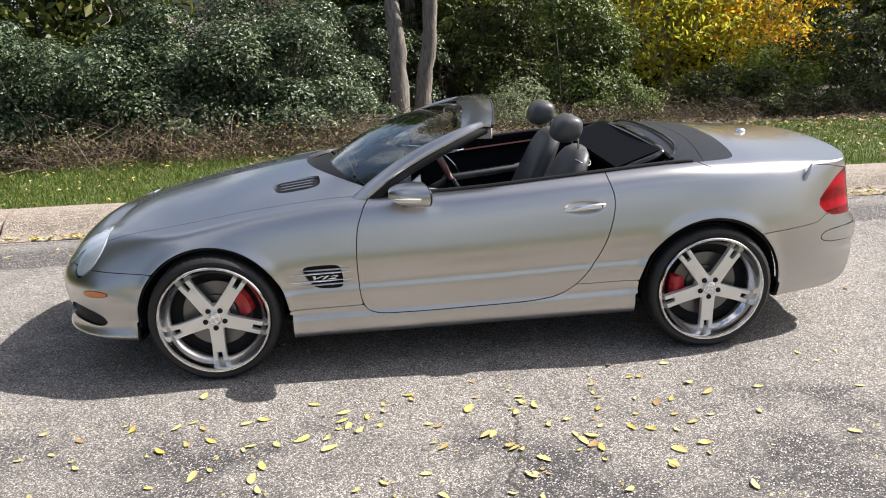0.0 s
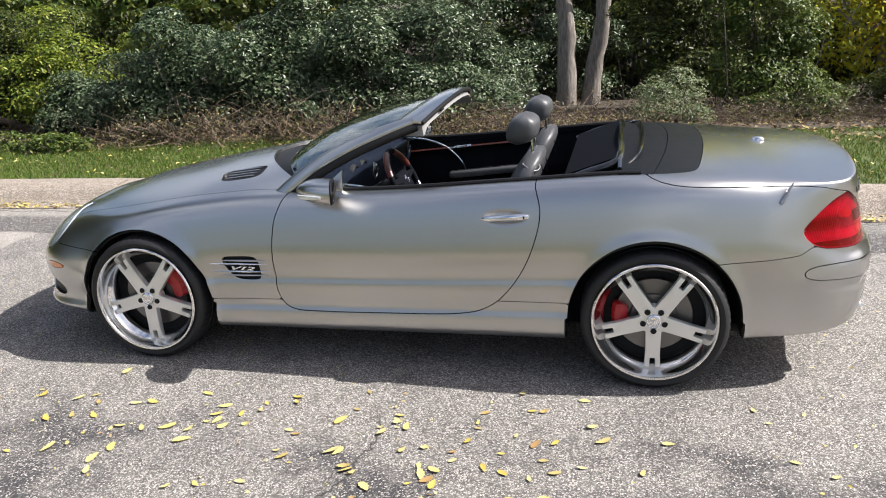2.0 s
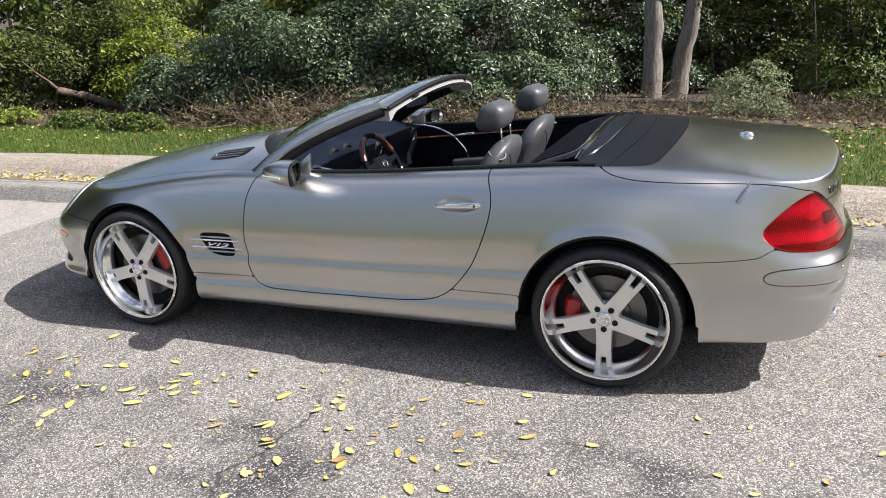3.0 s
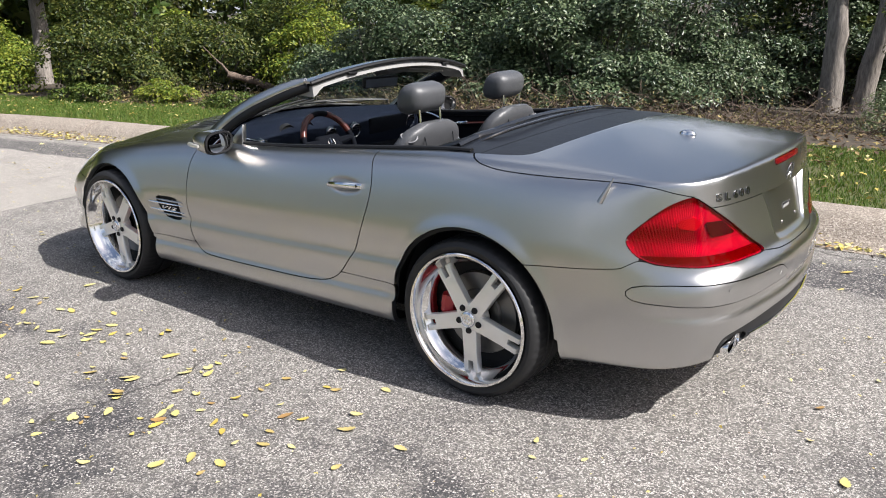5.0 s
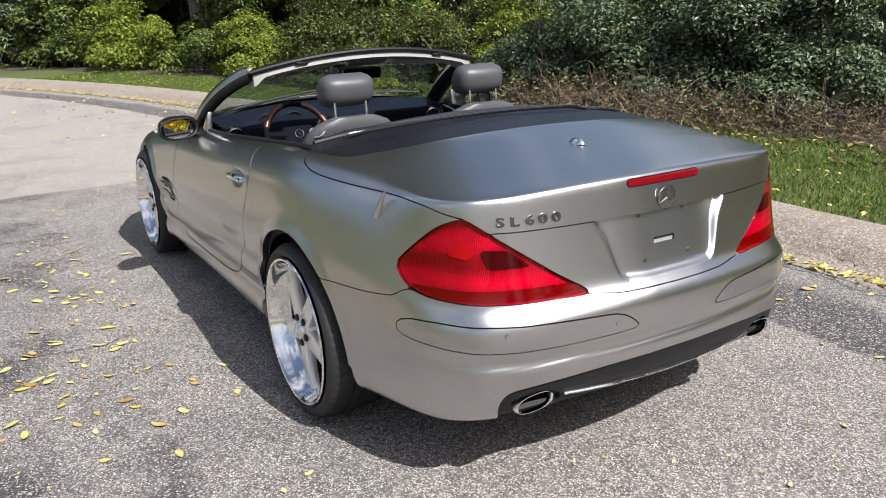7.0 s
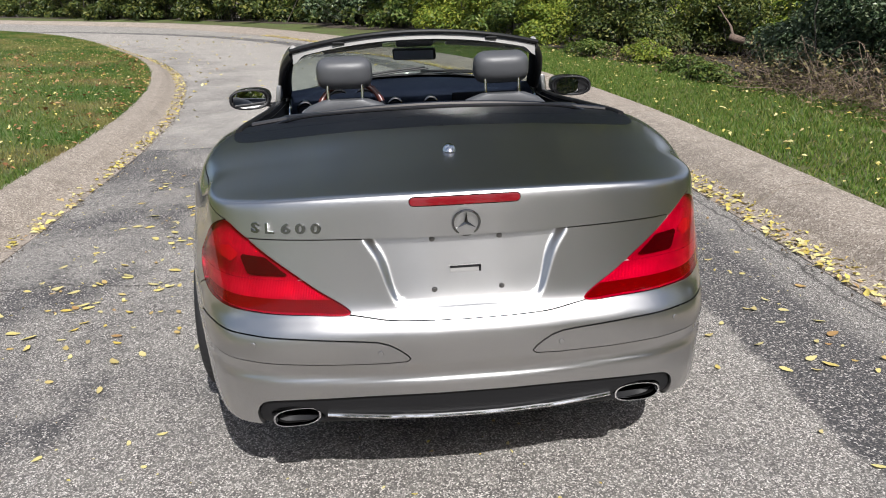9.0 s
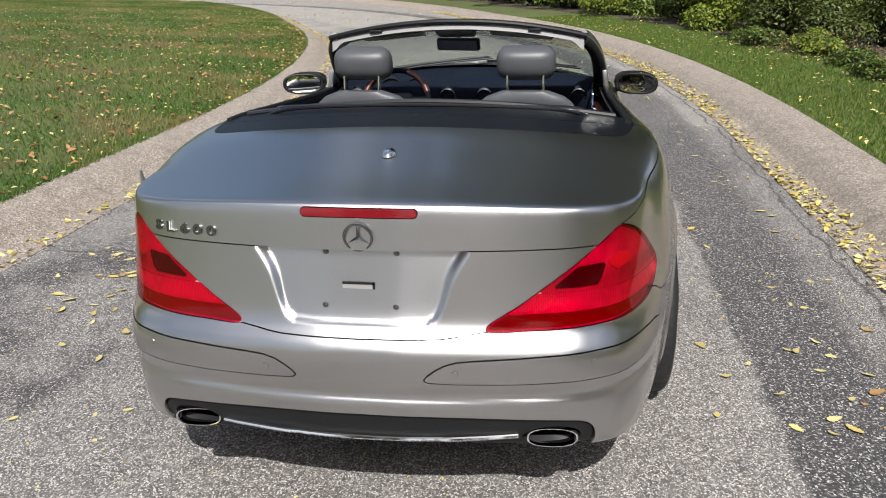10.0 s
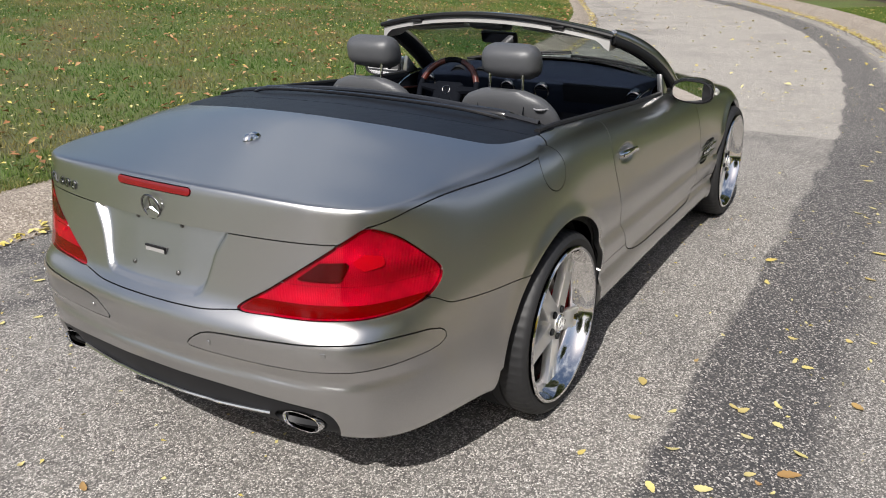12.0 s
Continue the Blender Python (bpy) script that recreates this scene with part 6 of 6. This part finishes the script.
tree("maple", "golden-leaved maple in autumn colour", (8.0, 12.6, -0.6), [(0, 0, -0.3), (0.05, 0, 1.5), (0.0, 0.1, 3.0), (0.1, 0.2, 5.0)], 0.15, (-0.8, -0.6, 2.4, 2.2, 2.0, 1.7), 7000, 0.06, LEAF_GOLD)
tree("maple", "yellow-green maple turning colour", (5.6, 11.8, -0.6), [(0, 0, -0.3), (0.05, 0, 1.5), (0.0, 0.1, 3.0), (0.1, 0.2, 5.0)], 0.13, (0.2, -0.4, 2.2, 1.7, 1.6, 1.7), 6000, 0.056, LEAF_YELLOW)

# tall trees over the wood's edge; the last two are unseen, added for shade
for x, y, h, mat, kind in ((0.4, 15.2, 8.0, LEAF_LIME, "sunlit yellow-green"), (2.9, 15.8, 7.6, LEAF_YELLOW, "yellowing"), (13.6, 9.6, 9.5, LEAF_WOOD, "dense green"), (17.4, 10.4, 9.5, LEAF_WOOD, "dense green")):
    tree("woodland_tree", "tall woodland tree with a %s crown" % kind, (x, y, -0.5), [(0, 0, -0.4), (0.1, 0, 2.0), (-0.1, 0.1, 5.0), (0.1, 0.1, h)], 0.17, (0, 0, h * 0.66, 2.7, 2.6, h * 0.38), 5200, 0.16, mat, 6)

# woods behind, deep enough to close the view
k = 0
for s in np.arange(-34, 48, 4.1):
    for o in (18.5, 25.0) if -26 < s < 13 else (13.0, 18.5, 25.0):
        x, y = road_point(float(s + rng.normal() * 0.9 + (o - 13) * 0.3), float(o + rng.normal() * 0.9))
        h = 0.17 * o + 1.6 + 0.9 * rng.random()
        r = 0.1 + 0.1 * rng.random()
        lean = rng.normal(size=2) * 0.5
        mat = LEAF_WOOD if rng.random() < 0.3 else (LEAF_GREEN if rng.random() < 0.6 else LEAF_LIME)
        z = right_fall(o - 2.86)
        tree("woodland_tree", "woodland tree with a ragged green crown", (x, y, z), [(0, 0, -0.4), (0.2 * lean[0], 0.2 * lean[1], 2.0), (lean[0], lean[1], h * 0.6), (1.5 * lean[0], 1.5 * lean[1], h)], r, (lean[0], lean[1], h * 0.56, 3.0, 2.8, h * 0.45), 3000 if o < 20 else 1800, 0.16, mat, 6)
        k += 1
# tall trees round the bend ahead
for s in np.arange(14, 58, 3.4):
    for o in (8.6, 11.5):
        x, y = road_point(float(s + rng.normal() * 0.7), float(o + rng.normal() * 0.6))
        h = 18.0 + 4.0 * rng.random()
        tree("woodland_tree", "tall woodland tree with a dense green crown", (x, y, -0.2), [(0, 0, -0.4), (0.1, 0.1, 3.0), (0.2, -0.1, h * 0.6), (0.3, 0.0, h)], 0.2, (0.2, 0.0, h * 0.52, 2.9, 2.9, h * 0.47), 4200, 0.34, LEAF_WOOD, 6)
# unseen high crowns added to shade the far bend, and dark brush below
for s in (17.5, 21.0, 24.5, 28.0, 32.0, 37.0, 43.0, 49.0):
    x, y = road_point(s, 8.8)
    tree("woodland_tree", "tall woodland tree with a high unseen crown shading the bend", (x, y, -0.2), [(0, 0, -0.4), (0.1, 0.1, 3.0), (0.2, -0.1, 7.0), (0.3, 0.0, 12.0)], 0.22, (0.2, 0.0, 10.5, 3.8, 3.8, 3.4), 5200, 0.3, LEAF_WOOD, 6)
for s in np.arange(20.0, 78, 2.5):
    x, y = road_point(float(s), 5.6 + 0.8 * math.sin(2.3 * s))
    bush("undergrowth", "dark undergrowth along the far bend", (x, y, 0.0), (1.9, 1.4, 2.3 + 0.6 * math.sin(1.7 * s)), 5200, 0.085, LEAF_WOOD, low=0.0, seed=float(s) + 0.8, clump=0.5, front=(1, 0))
# undergrowth at the wood's edge
for s in np.arange(-30, 56, 2.6):
    x, y = road_point(float(s), float(10.2 + 1.2 * rng.random() + (2.6 if s < 1.5 else 0)))
    bush("undergrowth", "dark undergrowth at the edge of the woods", (x, y, right_fall(7.5) - 0.1), (1.8, 1.2, 1.5 + 0.5 * rng.random()), 6500, 0.052, (LEAF_WOOD if s < 6 or s > 15 else LEAF_LIME) if rng.random() < 0.6 else LEAF_GREEN, low=0.1, seed=float(s), clump=0.36)

for s in np.arange(-34, 46, 3.3):
    x, y = road_point(float(s), float(16.0 + 1.5 * rng.random()))
    bush("undergrowth", "dark undergrowth deep in the woods", (x, y, right_fall(13) - 0.1), (2.6, 1.6, 1.9 + 0.6 * rng.random()), 4600, 0.07, LEAF_WOOD, low=0.1, seed=float(s) + 0.5, clump=0.5)

for s in np.arange(-7, 3, 2.2):
    x, y = road_point(float(s), float(13.8 + 0.8 * rng.random()))
    bush("undergrowth", "dark undergrowth deep in the woods", (x, y, right_fall(11) - 0.1), (1.9, 1.3, 2.2 + 0.5 * rng.random()), 6500, 0.06, LEAF_WOOD, low=0.1, seed=float(s) + 0.3, clump=0.4)

# dead branch hanging out of the thicket
br = thing("dead_branch", "bare grey-brown dead branch leaning out of the thicket", "branch", (-7.8, 5.4, 0))
bm = bmesh.new()
tube(bm, catmull([(-0.84, 0.26, 0.47), (-0.74, 0.4, 0.42), (-0.55, 0.7, 0.3), (-0.26, 1.14, 0.04), (-0.1, 1.4, -0.12)], 18), [0.062 - 0.0004 * abs(i - 9) * 2 for i in range(18)], 10)
tube(bm, catmull([(-0.76, 0.36, 0.43), (-0.95, 0.36, 0.5), (-1.2, 0.42, 0.62), (-1.41, 0.4, 0.76), (-1.6, 0.36, 0.92)], 12), [0.03 - 0.002 * i for i in range(12)], 7)
tube(bm, catmull([(-0.6, 0.62, 0.33), (-0.42, 0.5, 0.4), (-0.2, 0.42, 0.5)], 8), [0.018 - 0.0018 * i for i in range(8)], 6)
for v in bm.verts:
    v.co += Vector((noise.noise(v.co * 6), noise.noise(v.co * 6 + Vector((5, 0, 0))), noise.noise(v.co * 6 + Vector((0, 5, 0))))) * 0.018
part("limb", smooth(bm, 70), STEM_BROWN, br)

# trees far back along the road, unseen, added for the mirrors to reflect
for s, o, h in ((-31, -6, 12), (-36, 2, 12), (-33, 8, 12)):
    x, y = road_point(s, o)
    tree("woodland_tree", "woodland tree with a ragged green crown", (x, y, 0), [(0, 0, -0.4), (0.1, 0, 2), (0.2, 0.1, h * 0.6), (0.2, 0.3, h)], 0.18, (0, 0, h * 0.5, 3.2, 3.2, h * 0.5), 3500, 0.2, LEAF_WOOD, 6)


# grass
def grass(name, label, count, place, mat, height, bare=-0.08):
    at = place(count)
    thin = np.array([noise.noise((p[0] * 0.9, p[1] * 0.9, 2)) + 0.5 * noise.noise((p[0] * 3, p[1] * 3, 4)) for p in at])
    at = at[thin + 0.25 * rng.random(len(at)) > bare]
    n = len(at)
    h = height * (0.5 + rng.random(n))
    yaw = rng.random(n) * 2 * math.pi
    w = 0.0035 + 0.004 * rng.random(n)
    lean = rng.normal(size=(n, 2)) * h[:, None] * 0.55
    v = np.empty((n, 3, 3))
    v[:, 0] = at + np.column_stack([np.cos(yaw) * w, np.sin(yaw) * w, -0.01 + 0 * w])
    v[:, 1] = at - np.column_stack([np.cos(yaw) * w, np.sin(yaw) * w, 0.01 + 0 * w])
    v[:, 2] = at + np.column_stack([lean, h])
    tris = np.arange(3 * n, dtype=np.int32)
    me = bpy.data.meshes.new(name)
    me.vertices.add(3 * n)
    me.vertices.foreach_set("co", v.ravel())
    me.loops.add(3 * n)
    me.loops.foreach_set("vertex_index", tris)
    me.polygons.add(n)
    me.polygons.foreach_set("loop_start", np.arange(0, 3 * n, 3, dtype=np.int32))
    me.update(calc_edges=True)
    me.materials.append(mat)
    return tagged(new(name, me), label, "grass", kind="stuff")


def roadside(o0, o1, s0, s1, height, power=1.0):
    def place(n):
        s = s0 + (s1 - s0) * rng.random(n)
        far = np.array([o1(a) for a in s]) if callable(o1) else o1
        o = o0 + (far - o0) * rng.random(n) ** power
        xy = np.array([road_point(a, b) for a, b in zip(s, o)])
        z = np.array([height(abs(b - o0)) + 0.05 * noise.noise((x * 0.35, y * 0.35, 1)) * min(1, abs(b - o0) * 2) for b, (x, y) in zip(o, xy)])
        return np.column_stack([xy, z])
    return place


BLADE = grass_material("grass_blade", (0.052, 0.09, 0.014), (0.092, 0.14, 0.024), (0.145, 0.185, 0.036), (0.27, 0.225, 0.09))
grass("lawn_grass", "short green lawn grass with dry patches", 430000, roadside(-2.98, -19.0, -2.0, 34.0, left_rise, 1.7), BLADE, 0.042, -0.6)
VERGE_BLADE = leaf_material("verge_grass_blade", (0.038, 0.085, 0.01), (0.075, 0.142, 0.017), (0.125, 0.19, 0.028), (0.23, 0.22, 0.07), rough=0.5, trans=0.3)
grass("verge_grass", "short green grass of the verge", 170000, roadside(2.77, lambda s: grass_edge(s) + 0.6, -9.0, 16.0, right_fall, 1.0), VERGE_BLADE, 0.034, -0.45)

# ---- fallen leaves ----
LITTER_LEAF = leaf_material("fallen_yellow_leaf", (0.38, 0.29, 0.06), (0.5, 0.42, 0.11), (0.55, 0.5, 0.24), (0.28, 0.17, 0.07), rough=0.6, trans=0.1)


def leaf_pattern(length, wide, curl):
    """One pointed leaf with a folded midrib and a curled tip."""
    bm = bmesh.new()
    n = 9
    mid, lt, rt = [], [], []
    for i in range(n):
        t = i / (n - 1)
        w = wide * math.sin(math.pi * min(1, t ** 0.8 * 0.95 + 0.02)) ** 0.8 * (1.12 if i % 2 else 0.88)
        z = curl * (2 * t - 1) ** 2
        side = 0.1 * length * math.sin(2.2 * t)
        mid.append(bm.verts.new(((t - 0.5) * length, side, z)))
        lt.append(bm.verts.new(((t - 0.5) * length - 0.1 * w, w + side, z + 0.3 * w)))
        rt.append(bm.verts.new(((t - 0.5) * length - 0.1 * w, side - w, z + 0.12 * w)))
    for i in range(n - 1):
        bm.faces.new((mid[i], mid[i + 1], lt[i + 1], lt[i]))
        bm.faces.new((rt[i], rt[i + 1], mid[i + 1], mid[i]))
    return smooth(bm, 80)


def fallen_material():
    m = material("single_fallen_leaf", rough=0.6)
    n = Nodes(m)
    c = n.ramp(n.random(), (0.0, (0.5, 0.37, 0.07)), (0.3, (0.56, 0.5, 0.2)), (0.65, (0.5, 0.45, 0.22)), (0.88, (0.42, 0.33, 0.12)), (1.0, (0.3, 0.17, 0.07)))
    n.color(n.mix(n.math("MULTIPLY", n.noise(n.coords(), 40, 3), 0.4), c, (0.25, 0.18, 0.04)))
    return m


FALLEN = fallen_material()
rng = np.random.default_rng(23)
patterns = []
for length, wide, curl in ((0.08, 0.018, 0.005), (0.066, 0.0165, 0.008), (0.09, 0.022, 0.003), (0.055, 0.015, 0.01)):
    me = bpy.data.meshes.new("fallen_leaf")
    bm = leaf_pattern(length, wide, curl)
    bm.to_mesh(me)
    bm.free()
    me.materials.append(FALLEN)
    patterns.append(me)


def drop_leaf(x, y):
    ob = new("fallen_leaf", patterns[int(rng.integers(0, 4))])
    k = 0.42 + 0.48 * rng.random() ** 1.4
    ob.matrix_basis = pose(x, y, 0.005, rng.normal() * 5, rng.normal() * 4, rng.random() * 360) @ Matrix.Diagonal((k, k, k, 1))
    tagged(ob, "yellow fallen leaf lying on the asphalt", "leaf", "fallen leaves on the road")


# drifts beside the car, then scattered ones
for cx, cy, sx, sy, n in ((0.35, -1.35, 0.35, 0.14, 26), (-0.9, -1.5, 0.3, 0.12, 22), (0.1, -1.75, 0.45, 0.2, 22), (0.1, -1.8, 0.07, 0.3, 10), (-1.5, -1.6, 0.45, 0.25, 22), (0.75, -1.75, 0.25, 0.2, 12), (-2.4, -1.9, 0.6, 0.3, 18),
                          (1.3, -1.6, 0.5, 0.3, 10), (2.4, -1.2, 0.6, 0.5, 10), (1.0, 1.6, 0.5, 0.25, 22), (-0.6, 1.75, 0.6, 0.18, 16), (1.6, 1.4, 0.5, 0.3, 12), (-2.6, 1.7, 0.8, 0.2, 14), (2.7, 0.2, 0.6, 0.8, 10), (-5.5, -0.4, 2.0, 1.0, 24)):
    for _ in range(n):
        x, y = cx + rng.normal() * sx, cy + rng.normal() * sy
        if abs(y) < 1.0 and -2.3 < x < 2.4:
            y = math.copysign(1.05 + 0.3 * rng.random(), y)
        if -2.45 < y < 2.05:
            drop_leaf(x, y)


def litter(name, label, count, place, size):
    at = place(count)
    leaves(name, at + np.array([0, 0, 0.012]), unit(np.array([0, 0, 1.0]) + rng.normal(size=at.shape) * 0.28), size * (0.6 + 0.8 * rng.random(len(at))), LITTER_LEAF, slim=0.55)
    tagged(bpy.data.objects[name], label, "leaf litter", kind="stuff")


litter("gutter_leaves_right", "drift of yellow leaves in the gutter", 4600, roadside(2.06, 2.3, -8, 22, lambda d: 0.004 + 0.35 * max(0, d - 0.15), 1.2), 0.023)
litter("gutter_leaves_left", "drift of yellow leaves in the gutter", 1500, roadside(-2.45, -2.66, -4, 24, lambda d: 0.004 + 0.1 * max(0, d - 0.1), 1.0), 0.024)
litter("lawn_leaves", "scattered yellow leaves on the lawn", 5200, roadside(-2.98, -15.0, -3, 24, lambda d: left_rise(d) + 0.02, 1.4), 0.022)
litter("brown_lawn_leaves", "scattered brown curled leaves on the lawn", 1700, roadside(-2.98, -13.0, -3, 16, lambda d: left_rise(d) + 0.03, 1.3), 0.036)
bpy.data.objects["brown_lawn_leaves"].data.materials[0] = leaf_material("brown_curled_leaf", (0.16, 0.07, 0.03), (0.3, 0.14, 0.06), (0.38, 0.24, 0.12), rough=0.7, trans=0.1)
litter("verge_leaves", "scattered yellow leaves on the verge", 1300, roadside(2.8, 5.0, -8, 16, lambda d: right_fall(d) + 0.025, 1.0), 0.023)
litter("woodland_leaves", "brown and yellow dead leaves under the thicket", 5200, roadside(4.0, 8.0, -9, 9, lambda d: right_fall(1.1 + d) + 0.02, 0.8), 0.035)
bpy.data.objects["woodland_leaves"].data.materials[0] = leaf_material("dead_woodland_leaf", (0.05, 0.032, 0.02), (0.12, 0.075, 0.045), (0.2, 0.14, 0.075), (0.34, 0.27, 0.1), rough=0.75, trans=0.1)
litter("gutter_debris_right", "dark crumbs of bark and leaf along the gutter", 2600, roadside(2.0, 2.3, -8, 16, lambda d: -0.004, 1.0), 0.011)
litter("gutter_debris_left", "dark crumbs of bark and leaf along the gutter", 1500, roadside(-2.4, -2.62, -4, 16, lambda d: -0.004, 1.0), 0.011)
CRUMB = leaf_material("dark_crumb", (0.03, 0.025, 0.02), (0.1, 0.075, 0.05), (0.2, 0.15, 0.08), rough=0.8, trans=0.0)
for n in ("gutter_debris_right", "gutter_debris_left"):
    bpy.data.objects[n].data.materials[0] = CRUMB
litter("leaf_scraps", "small brown scraps of leaf on the asphalt", 1200, roadside(1.9, -2.4, -3.5, 6, lambda d: -0.004, 1.0), 0.009)
litter("road_leaves", "leaves strewn further along the road", 300, roadside(2.0, -2.4, 5, 24, lambda d: 0.003, 1.0), 0.035)
